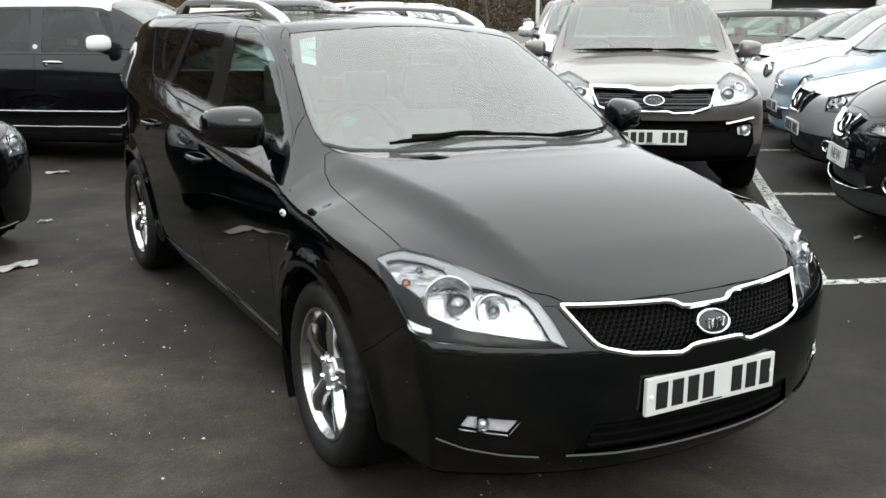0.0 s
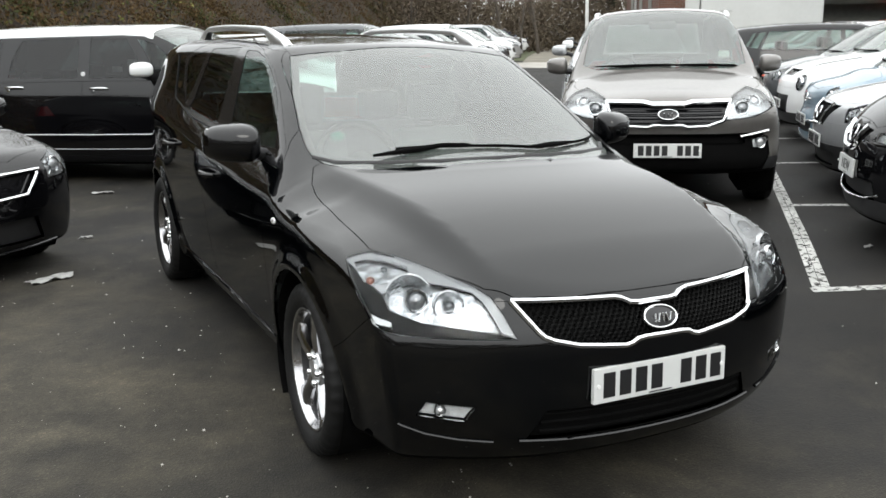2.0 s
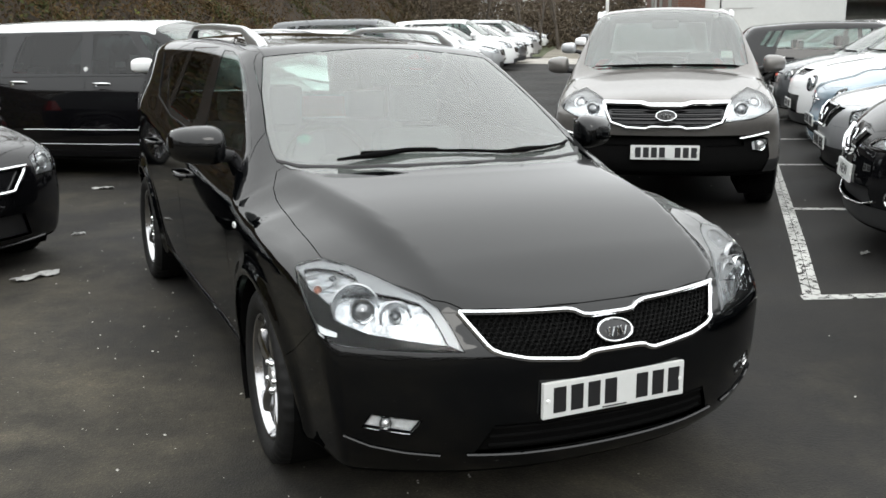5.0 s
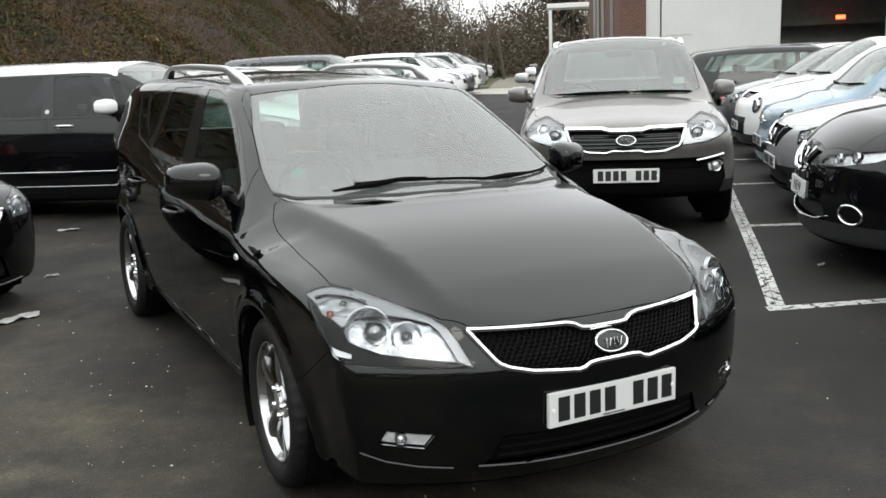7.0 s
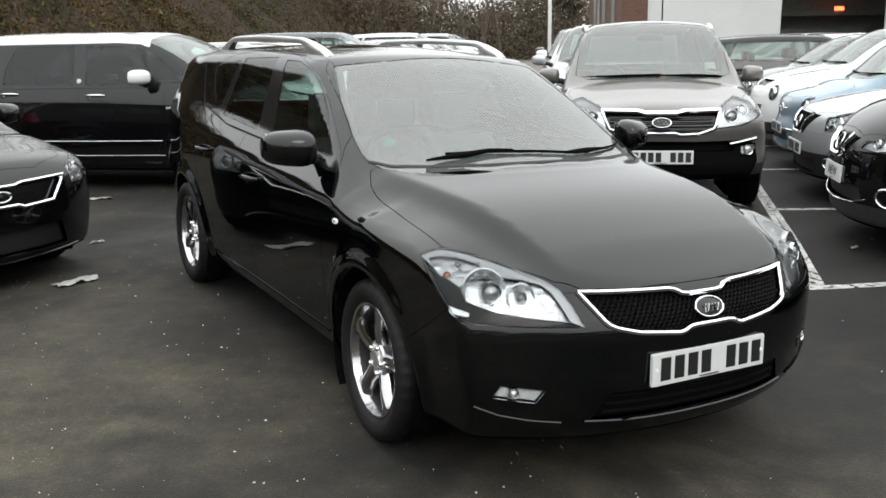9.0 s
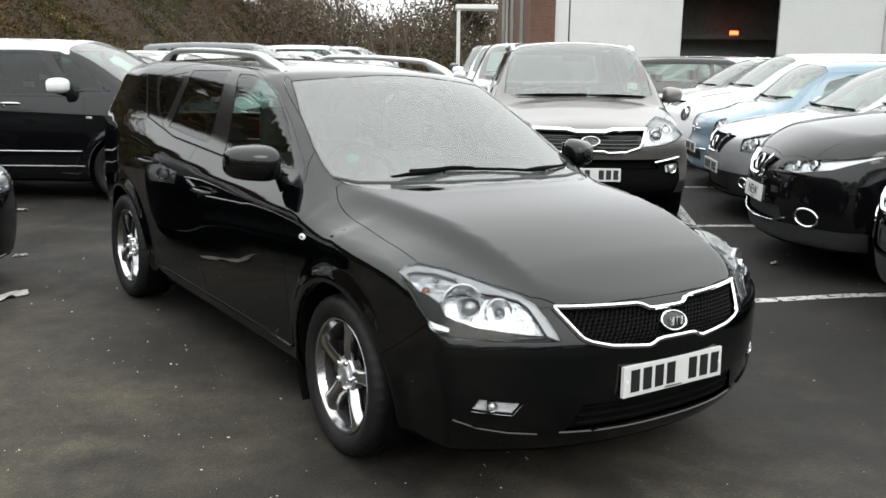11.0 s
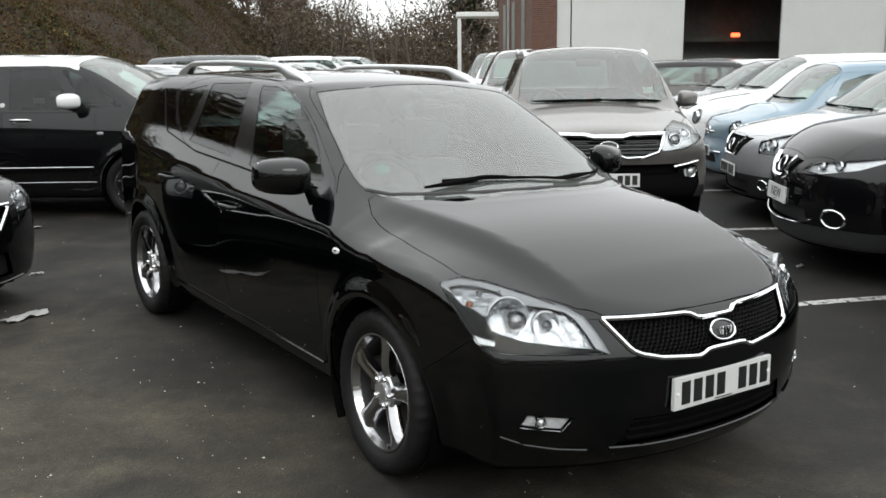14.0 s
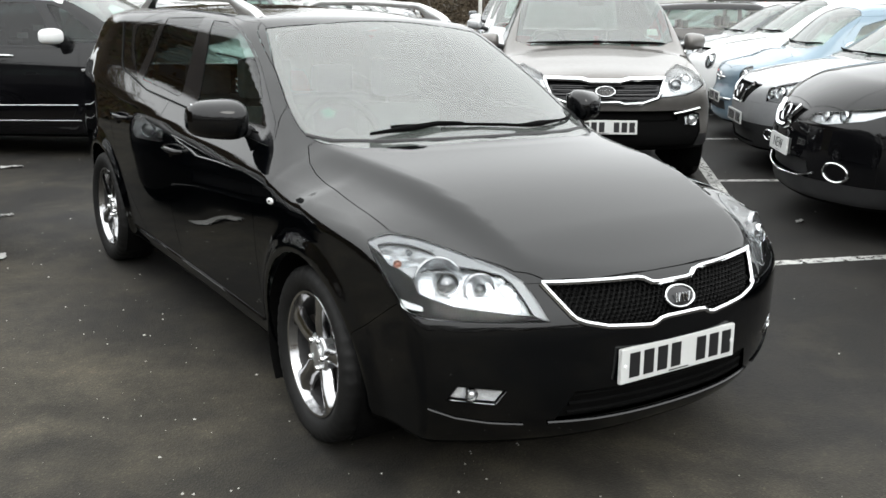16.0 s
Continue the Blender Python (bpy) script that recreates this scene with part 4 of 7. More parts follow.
GR_L = [(-0.47, 0.722), (-0.13, 0.710), (-0.078, 0.692), (-0.087, 0.598), (-0.14, 0.581), (-0.30, 0.595), (-0.385, 0.615), (-0.412, 0.634)]
GR_M = [(-0.078, 0.692), (0.078, 0.692), (0.087, 0.598), (-0.087, 0.598)]
GR_R = [(-x, z) for x, z in GR_L]
grille_loop = [(-0.47, 0.722), (-0.14, 0.711), (-0.115, 0.706), (-0.09, 0.694), (-0.06, 0.691)]
grille_loop = mirrored(grille_loop) + mirrored([(0.412, 0.636), (0.40, 0.624), (0.375, 0.613), (0.30, 0.596), (0.14, 0.581), (0.118, 0.586), (0.098, 0.596), (0.07, 0.599)]) + [(-0.47, 0.722)]
HERO = stock(
    4.47, 1.79, 1.475, 2.65, 0.90, 1.0, 0.06, 0.98, 3.45, wr=0.315, belt=0.98,
    top=[(-1.0, 0.62), (-0.88, 0.675), (-0.80, 0.732), (-0.60, 0.850), (-0.30, 0.945), (0.0, 0.994), (0.08, 1.006), (0.16, 1.032), (0.55, 1.235), (0.92, 1.405), (1.06, 1.44), (1.5, 1.468), (2.0, 1.475), (2.6, 1.462), (3.2, 1.415), (3.7, 1.34)],
    crown=[(-0.9, 0.08), (-0.6, 0.055), (-0.3, 0.045), (0.0, 0.04), (0.3, 0.02), (0.55, 0.03), (0.9, 0.05), (1.1, 0.07), (1.5, 0.11), (3.5, 0.10)],
    sweep=[(-0.4, 0.0), (-0.2, 0.05), (0.0, 0.22), (0.2, 0.44), (0.45, 0.50), (0.9, 0.50), (1.15, 0.40), (1.5, 0.12), (2.0, 0.0)],
    w=[(-0.9, 0.80), (-0.45, 0.862), (-0.1, 0.888), (0.4, 0.876), (1.3, 0.868), (2.2, 0.872), (2.65, 0.872), (3.1, 0.82), (3.6, 0.74)],
    shoulder=[(-0.9, 0.72), (-0.4, 0.81), (-0.25, 0.835), (-0.1, 0.855), (0.1, 0.868), (0.3, 0.878), (0.55, 0.888), (1.1, 0.908), (1.7, 0.953), (2.5, 1.01), (3.5, 1.06)],
    ridge=[(-0.9, 0.45), (-0.73, 0.478), (-0.5, 0.518), (-0.3, 0.554), (0.0, 0.592), (0.3, 0.655), (0.6, 0.70), (0.9, 0.72)], crown_to=0.70, flank=[(-0.9, 0.18), (-0.4, 0.18), (-0.1, 0.22), (0.0, 0.25), (0.1, 0.34), (0.25, 0.46), (0.4, 0.48), (0.6, 0.48)], drop=[(-0.9, 0.0), (-0.72, 0.022), (-0.45, 0.046), (-0.2, 0.048), (0.05, 0.030), (0.3, 0.0), (0.6, 0.0)], ledge=[(-1, 0.42), (1.6, 0.42), (2.4, 0.30), (3.2, 0.08), (3.6, 0.05)], slope=0.38,
    nose=[(0.1, 0.14), (0.2, 0.07), (0.32, 0.015), (0.45, 0.0), (0.56, 0.001), (0.60, 0.005), (0.63, 0.016), (0.66, 0.036), (0.70, 0.064), (0.85, 0.155), (1.1, 0.4)],
    k_nose=0.032, kst=[(-1, 0.06), (-0.6, 0.045), (-0.3, 0.045), (0.25, 0.05), (0.45, 0.05), (1.0, 0.045), (1.4, 0.07), (5, 0.08)], nose_round=0.25, nose_pow=2.4, belly=0.0, zm=0.84, sh_round=0.010, hollow=0.0040, flare=0.019, tuck=0.17, tail_round=0.22,
    rails=(0.535, 1.20, 2.95, 0.068, ALU), rear_glass=PRIVACY, wheel="star", rim=0.230, tyre_w=0.225, spin=4, track=0.75, wheel_dz=-0.008, steer=-3, slat_lift=-0.010,
    mirror=(0.935, 0.64, 1.055), mirror_size=(0.215, 0.150), roof_line=1.30, roof_from=0.90, roof_w=0.545,
    screen_halves=[[(0, 0.086), (k * 0.238, 0.093), (k * 0.485, 0.148), (k * 0.590, 0.205), (k * 0.656, 0.296), (k * 0.683, 0.385), (k * 0.684, 0.465), (k * 0.672, 0.573), (k * 0.63, 0.788), (k * 0.552, 1.045), (0, 0.914)] for k in (-1, 1)],
    screen_clear=[(-0.654, 0.43), (-0.645, 0.395), (-0.60, 0.335), (-0.48, 0.268), (-0.35, 0.225), (-0.18, 0.195), (0.18, 0.195), (0.35, 0.225), (0.48, 0.268), (0.60, 0.335), (0.645, 0.395), (0.654, 0.43), (0.642, 0.56), (0.602, 0.76), (0.53, 0.985), (-0.53, 0.985), (-0.602, 0.76), (-0.642, 0.56)],
    windows=[("front_window", [(0.597, 1.033), (1.127, 1.009), (1.291, 1.030), (1.470, 1.398), (1.319, 1.397), (1.169, 1.373), (1.023, 1.325), (0.901, 1.266), (0.792, 1.204), (0.711, 1.150), (0.649, 1.097)]),
             ("rear_door_window", [(1.503, 1.048), (2.042, 1.085), (2.021, 1.392), (1.600, 1.409)]),
             ("quarter_window", [(2.080, 1.381), (2.141, 1.108), (2.180, 1.118), (2.314, 1.209), (2.383, 1.284), (2.387, 1.335)])],
    window_trim=[(0.434, 0.973), (1.133, 0.999), (1.867, 1.037), (2.094, 1.079), (2.325, 1.177), (2.457, 1.335), (2.300, 1.384), (2.125, 1.420), (1.803, 1.436), (1.551, 1.433), (1.314, 1.411), (1.138, 1.374), (0.994, 1.321), (0.843, 1.244), (0.696, 1.161), (0.566, 1.081), (0.521, 1.054)],
    doors=[([(0.44, 0.30), (1.42, 0.30), (1.60, 1.10), (1.64, 1.44), (1.10, 1.40), (0.60, 1.14), (0.45, 1.0)], 1.34, 0.834),
           ([(1.42, 0.30), (2.22, 0.30), (2.32, 0.62), (2.52, 0.80), (2.40, 1.30), (2.25, 1.43), (1.64, 1.44)], 2.17, 0.886)],
    lamps=[("fog_light", 30, [(0.745, -0.684, 0.381), (0.723, -0.703, 0.427), (0.591, -0.778, 0.414), (0.619, -0.758, 0.366)], "fog"),
           ("headlight", 38, [(0.836, -0.365, 0.805), (0.844, -0.376, 0.798), (0.839, -0.574, 0.649), (0.820, -0.615, 0.632), (0.780, -0.651, 0.625), (0.477, -0.816, 0.621), (0.499, -0.764, 0.687), (0.520, -0.723, 0.732), (0.553, -0.678, 0.756), (0.601, -0.602, 0.776), (0.649, -0.516, 0.794), (0.702, -0.431, 0.811), (0.757, -0.369, 0.819), (0.798, -0.359, 0.814)], "head")],
    headlight_inner=[("turn_reflector", [(0.822, -0.393, 0.801), (0.834, -0.446, 0.779), (0.836, -0.485, 0.763), (0.821, -0.519, 0.755), (0.691, -0.550, 0.772), (0.694, -0.496, 0.790), (0.732, -0.438, 0.802), (0.784, -0.397, 0.806)], LAMP_CHROME, 0.018),
                     ("main_reflector", [(0.801, -0.561, 0.733), (0.798, -0.592, 0.693), (0.759, -0.631, 0.678), (0.719, -0.668, 0.664), (0.518, -0.790, 0.640), (0.530, -0.756, 0.681), (0.546, -0.718, 0.722), (0.565, -0.685, 0.745), (0.612, -0.641, 0.758), (0.672, -0.584, 0.765), (0.721, -0.556, 0.764), (0.770, -0.558, 0.752)], LAMP_CHROME, 0.022),
                     ("ribbed_reflector", [(0.842, -0.556, 0.673), (0.839, -0.574, 0.650), (0.800, -0.622, 0.649), (0.796, -0.616, 0.661)], FOG_IN, 0.010),
                     ("dark_bezel", [(0.840, -0.373, 0.801), (0.839, -0.574, 0.649), (0.820, -0.615, 0.632), (0.798, -0.592, 0.693), (0.801, -0.561, 0.733), (0.821, -0.519, 0.755)], DEEP, 0.010),
                     ("dark_bezel", [(0.820, -0.615, 0.632), (0.750, -0.671, 0.627), (0.477, -0.816, 0.621), (0.518, -0.790, 0.640), (0.798, -0.592, 0.693)], DEEP, 0.010)],
    headlight_bowls=[(0.737, 0.726, 0.034, 0.066), (0.639, 0.706, 0.020, 0.042)],
    headlight_bulbs=[(0.719, 0.718, 0.030, PROJECTOR, 0.020), (0.639, 0.706, 0.016, PROJECTOR, 0.030), (0.815, 0.764, 0.011, AMBER, 0.034), (0.758, 0.784, 0.010, PROJECTOR, 0.03)],
    fog_light_bulbs=[(0.685, 0.402, 0.016, LAMP_IN, 0.012)],
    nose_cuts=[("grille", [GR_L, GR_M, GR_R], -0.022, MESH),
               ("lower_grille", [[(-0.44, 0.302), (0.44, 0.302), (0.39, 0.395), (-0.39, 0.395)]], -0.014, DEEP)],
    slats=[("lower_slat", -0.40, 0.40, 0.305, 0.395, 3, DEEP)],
    nose_bars=[("grille_surround", [(x, -1, z) for x, z in grille_loop], 0.0084, CHROME),
               ("bumper_lip", [(x, -1, z) for x, z in mirrored([(-0.46, 0.296), (-0.31, 0.289), (-0.15, 0.287), (0.0, 0.286)])], 0.006, BLACK_PAINT),
               ("recess_lip", [(-0.785, -1, 0.347), (-0.72, -1, 0.321), (-0.63, -1, 0.304), (-0.533, -1, 0.295)], 0.005, BLACK_PAINT),
               ("recess_lip", [(0.785, -1, 0.347), (0.72, -1, 0.321), (0.63, -1, 0.304), (0.533, -1, 0.295)], 0.005, BLACK_PAINT)],
    side_bars=[("window_trim_strip", [(0.8, y, z) for y, z in ((0.60, 1.005), (1.184, 1.006), (1.911, 1.044), (2.36, 1.112), (2.43, 1.15), (2.605, 1.342))], 0.004, MESH),
               ("sill_trim", [(0.85, 0.46, 0.292), (0.85, 1.3, 0.286), (0.85, 2.2, 0.290)], 0.006, BLACK_PAINT)],
    bonnet=[(-k * x, y) for k, run in ((1, 1), (-1, -1)) for x, y in ((0.70, 0.33), (0.738, 0.24), (0.750, 0.165), (0.758, -0.09), (0.757, -0.36), (0.70, -0.45), (0.63, -0.56), (0.53, -0.70), (0.45, -0.756), (0.283, -0.795), (0.0, -0.813))[::run]],
    bumper=[(-2, 0), (-0.30, 0), (-0.33, 0.50), (-0.55, 0.655), (-0.66, 0.72), (-2, 0.74)],
    wipers=[([(-0.486, 0.185), (-0.32, 0.168), (-0.2, 0.172), (-0.09, 0.158)], [(-0.387, 0.21), (-0.24, 0.180), (-0.086, 0.152), (0.08, 0.137), (0.242, 0.128)]),
            ([(0.16, 0.120), (0.30, 0.150), (0.44, 0.205)], [(0.232, 0.134), (0.36, 0.172), (0.467, 0.222), (0.57, 0.285), (0.63, 0.34)])],
    cowl_strip=[(-0.68, 0.32), (-0.62, 0.228), (-0.45, 0.135), (-0.25, 0.078), (0.0, 0.058), (0.25, 0.078), (0.45, 0.135), (0.62, 0.228), (0.68, 0.32)],
    tails=[([(3.30, 0.86), (3.9, 0.86), (3.9, 1.02), (3.33, 1.02)], False)],
    wiper_r=0.013, plate=(-0.902, 0.466, -3), mirror_in=(0.80, 1.30), seat_hi=1.20,
)
hero, hero_shape, hero_skin = build_car("estate_car", HERO, BLACK_PAINT, "black metallic estate car with silver roof rails, parked on asphalt", quality=1.25)


def oval(parent, name, c, rx, rz, r, material, shape, d=(0, 1, 0), fill=None):
    pts = [(c[0] + rx * math.cos(t), c[1], c[2] + rz * math.sin(t)) for t in np.linspace(0, 2 * math.pi, 33)]
    ob = part(name, strip(shape, pts, d, r, 0.006, 8, 1), material, parent, smooth=True)
    if fill:
        bm = bmesh.new()
        q = shape.on(pts[:-1], d)
        q = q + 0.005 * shape.normal(q)
        mid = bm.verts.new(q.mean(0) + 0.008 * shape.normal(q).mean(0))
        vs = [bm.verts.new(p) for p in q]
        for k in range(len(vs)):
            bm.faces.new((vs[k], vs[(k + 1) % len(vs)], mid))
        bmesh.ops.recalc_face_normals(bm, faces=bm.faces)
        part("badge_face", bm, fill, ob)
    return ob


badge = oval(hero, "badge", (0.0, -1, 0.646), 0.062, 0.029, 0.0042, CHROME, hero_shape, fill=GLOSS)
for bx, lean, wd in ((-0.028, 0.0, 0.006), (-0.014, 0.35, 0.005), (0.002, 0.0, 0.006), (0.017, -0.3, 0.005), (0.030, 0.3, 0.005)):
    q = hero_shape.on([(bx, -1, 0.646)], (0, 1, 0))[0]
    bm = bmesh.new()
    box(bm, (-wd / 2, -0.004, -0.014), (wd / 2, 0.004, 0.014), 0.001, Matrix.Translation(Vector(q) + Vector((0, -0.014, 0.003))) @ Matrix.Rotation(lean, 4, "Y") @ Matrix.Rotation(radians(-14), 4, "X"))
    part("badge_bar", bm, CHROME, badge)

# honeycomb behind the chrome surround
bm = bmesh.new()


def in_poly(x, z, poly):
    odd = False
    for (x0, z0), (x1, z1) in zip(poly, poly[1:] + poly[:1]):
        if (z0 > z) != (z1 > z) and x < (x1 - x0) * (z - z0) / (z1 - z0) + x0:
            odd = not odd
    return odd


cells = []
for row in range(13):
    for col in range(48):
        cx, cz = -0.48 + 0.0205 * col + (0.01025 if row % 2 else 0), 0.578 + 0.0118 * row
        if any(in_poly(cx, cz, g) for g in (GR_L, GR_M, GR_R)):
            cells.append((cx, cz))
hexa = np.array([(math.cos(radians(60 * k + 30)), math.sin(radians(60 * k + 30))) for k in range(6)])
outer = hero_shape.on([(cx + 0.0104 * a, -1, cz + 0.0075 * b) for cx, cz in cells for a, b in hexa], (0, 1, 0))
inner = hero_shape.on([(cx + 0.0074 * a, -1, cz + 0.0051 * b) for cx, cz in cells for a, b in hexa], (0, 1, 0))
for k in range(len(cells)):
    o = [bm.verts.new(Vector(p) + Vector((0, 0.014, 0))) for p in outer[6 * k : 6 * k + 6]]
    i = [bm.verts.new(Vector(p) + Vector((0, 0.011, 0))) for p in inner[6 * k : 6 * k + 6]]
    j = [bm.verts.new(Vector(p) + Vector((0, 0.021, 0))) for p in inner[6 * k : 6 * k + 6]]
    for a in range(6):
        b = (a + 1) % 6
        bm.faces.new((o[a], o[b], i[b], i[a]))
        bm.faces.new((i[a], i[b], j[b], j[a]))
tagged(part("grille_mesh", bm, MESH, hero), kind="stuff")

# side repeaters, and things behind the windscreen
for sx in (-1, 1):
    bm = bmesh.new()
    bmesh.ops.create_uvsphere(bm, u_segments=16, v_segments=8, radius=1)
    q = hero_shape.on([(sx * 0.9, 0.271, 0.805)], (-sx, 0, 0))[0]
    bm.transform(Matrix.Translation(q) @ Matrix.Rotation(radians(-8), 4, "X") @ Matrix.Diagonal((0.005, 0.031, 0.013, 1)))
    lens = part("side_repeater", bm, FOG_IN, hero, "clear side repeater", smooth=True)
    bm = bmesh.new()
    bmesh.ops.create_uvsphere(bm, u_segments=12, v_segments=6, radius=1)
    bm.transform(Matrix.Translation(q) @ Matrix.Rotation(radians(-8), 4, "X") @ Matrix.Diagonal((0.0062, 0.017, 0.006, 1)))
    part("bulb", bm, GLOSS, lens, smooth=True)


def on_screen(shape, pts, lift):
    q = shape.on([(x, y, 1.2) for x, y in pts], (0, 0.35, -1))
    return q + lift * shape.normal(q)


def inside_patch(parent, name, pts, material, shape=None, lift=-0.012):
    bm = bmesh.new()
    bm.faces.new([bm.verts.new(p) for p in on_screen(shape or hero_shape, pts, lift)])
    bmesh.ops.solidify(bm, geom=bm.faces, thickness=0.002)
    return part(name, bm, material, parent)


inside_patch(hero, "mirror_shroud", [(-0.17, 0.97), (-0.13, 0.90), (-0.05, 0.86), (0.17, 0.86), (0.17, 0.97)], GLOSS)
inside_patch(hero, "permit_sticker", [(-0.58, 0.40), (-0.575, 0.45), (-0.54, 0.455), (-0.52, 0.42), (-0.545, 0.39)], GREEN)
hero.matrix_world = Matrix.Translation((0, 1.3, 0)) @ Matrix.Rotation(radians(1.5), 4, Vector((0.58, 0.81, 0))) @ Matrix.Translation((0, -1.3, 0.4)) @ Matrix.Rotation(radians(0.7), 4, "Y") @ Matrix.Translation((0, 0, -0.4))


# ---------------------------------------------------------------- the other cars
def nose_at(x, y, hx, hy, fo):
    """The pose of a car whose nose stands at x, y and points towards hx, hy."""
    ln = math.hypot(hx, hy)
    return place(x - fo * hx / ln, y - fo * hy / ln, hx / ln, hy / ln)


def lettering(parent, text, size, m, material):
    cu = bpy.data.curves.new("lettering", "FONT")
    cu.body, cu.size, cu.extrude, cu.align_x, cu.align_y = text, size, 0.0008, "CENTER", "CENTER"
    tmp = new("lettering", cu)
    me = bpy.data.meshes.new_from_object(tmp)
    bpy.data.objects.remove(tmp)
    me.materials.append(material)
    ob = new("lettering", me)
    ob.parent = parent
    ob.matrix_local = m
    return ob


BAY, AISLE = (-0.78, 0.63), (-0.61, -0.79)

# bronze sport utility car that faces the aisle
SUV = stock(
    4.44, 1.855, 1.655, 2.64, 0.90, 1.10, 0.06, 0.80, 3.1, wr=0.355, belt=1.08, nose_round=0.20, floor=0.33,
    nose=[(0.1, 0.12), (0.3, 0.05), (0.45, 0.0), (0.62, 0.02), (0.75, 0.0), (0.92, 0.05), (1.05, 0.16), (1.3, 0.4)], slope=0.40, bow=0.03,
    windscreen=[(-0.70, 0.25), (-0.57, 0.14), (-0.28, 0.075), (0.28, 0.075), (0.57, 0.14), (0.70, 0.25), (0.635, 0.81), (-0.635, 0.81)],
    wipers=[[(-0.60, 0.155), (-0.35, 0.10), (-0.02, 0.088), (0.06, 0.10)], [(0.0, 0.080), (0.32, 0.098), (0.60, 0.155)]], wiper_r=0.014,
    top=[(-1.0, 0.77), (-0.88, 0.836), (-0.74, 0.938), (-0.45, 1.005), (-0.06, 1.093), (0.06, 1.118), (0.14, 1.158), (0.75, 1.60), (0.95, 1.64), (1.95, 1.655), (3.0, 1.605), (3.64, 1.495)],
    rails=(0.63, 0.88, 2.9, 0.075, ALU), lower_trim=0.46, trim_mat=PLASTIC, wheel="five", rim=0.24,
    lamps=[("fog_light", 25, [(0.76, -0.75, 0.53), (0.79, -0.7, 0.61), (0.74, -0.75, 0.625), (0.67, -0.8, 0.60), (0.68, -0.8, 0.54)], "fog"),
           ("headlight", 35, [(0.44, -0.86, 0.755), (0.495, -0.84, 0.895), (0.58, -0.76, 0.935), (0.76, -0.47, 0.988), (0.80, -0.45, 0.955), (0.79, -0.54, 0.86), (0.65, -0.76, 0.775)], "head")],
    headlight_bulbs=[(0.565, 0.85, 0.044, PROJECTOR, 0.02), (0.67, 0.90, 0.040, LAMP_IN, 0.03)], fog_light_bulbs=[(0.72, 0.575, 0.038, LAMP_IN, 0.012)],
    nose_cuts=[("grille", [[(-0.42, 0.755), (-0.30, 0.718), (0.30, 0.718), (0.42, 0.755), (0.47, 0.90), (-0.47, 0.90)]], -0.03, GLOSS),
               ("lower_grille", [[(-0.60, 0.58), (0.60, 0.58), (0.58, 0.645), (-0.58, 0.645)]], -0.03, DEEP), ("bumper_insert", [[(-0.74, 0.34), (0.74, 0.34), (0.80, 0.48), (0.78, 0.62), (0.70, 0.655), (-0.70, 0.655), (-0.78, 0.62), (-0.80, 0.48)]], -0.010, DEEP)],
    slats=[("grille_slat", -0.42, 0.42, 0.73, 0.87, 4, GLOSS)],
    nose_bars=[("grille_surround", [(x, -1, z) for x, z in ((-0.48, 0.905), (-0.18, 0.902), (-0.13, 0.888), (0.13, 0.888), (0.18, 0.902), (0.48, 0.905), (0.42, 0.755), (0.30, 0.715), (0.15, 0.708), (0.11, 0.722), (-0.11, 0.722), (-0.15, 0.708), (-0.30, 0.715), (-0.42, 0.755), (-0.48, 0.905))], 0.013, CHROME),
               ("grille_brow", [(x, -1, z) for x, z in ((-0.46, 0.893), (-0.20, 0.890), (-0.12, 0.872), (0.12, 0.872), (0.20, 0.890), (0.46, 0.893))], 0.015, CHROME),
               ("fog_brow", [(-0.78, -1, 0.665), (-0.68, -1, 0.645), (-0.56, -1, 0.625)], 0.012, CHROME), ("fog_brow", [(0.78, -1, 0.665), (0.68, -1, 0.645), (0.56, -1, 0.625)], 0.012, CHROME)],
    bumper=[(-2, 0), (-0.45, 0), (-0.45, 0.70), (-0.6, 0.80), (-2, 0.80)], plate=(-0.915, 0.53, -3), mirror=(0.955, 0.55, 1.135), mirror_size=(0.20, 0.15), mirror_mat=BRONZE, rear_glass=PRIVACY, tail_glass=PRIVACY,
)
suv, suv_shape, _ = build_car("sport_utility_car", SUV, BRONZE, "bronze grey sport utility car with chrome framed grille, facing the aisle", "parked cars", 0.8)
b2 = oval(suv, "badge", (0.0, -1, 0.805), 0.075, 0.036, 0.006, CHROME, suv_shape, fill=GLOSS)
for bx in (-0.03, 0.0, 0.03):
    q = suv_shape.on([(bx, -1, 0.805)], (0, 1, 0))[0]
    bm = bmesh.new()
    box(bm, (-0.005, -0.004, -0.015), (0.005, 0.004, 0.015), 0.001, Matrix.Translation(Vector(q) + Vector((0, -0.014, 0))))
    part("badge_bar", bm, CHROME, b2)
inside_patch(suv, "paper_slip", [(0.47, 0.27), (0.48, 0.36), (0.57, 0.38), (0.58, 0.29)], PAPER, suv_shape)
suv.matrix_world = nose_at(3.02, 2.60, *AISLE, 0.90)

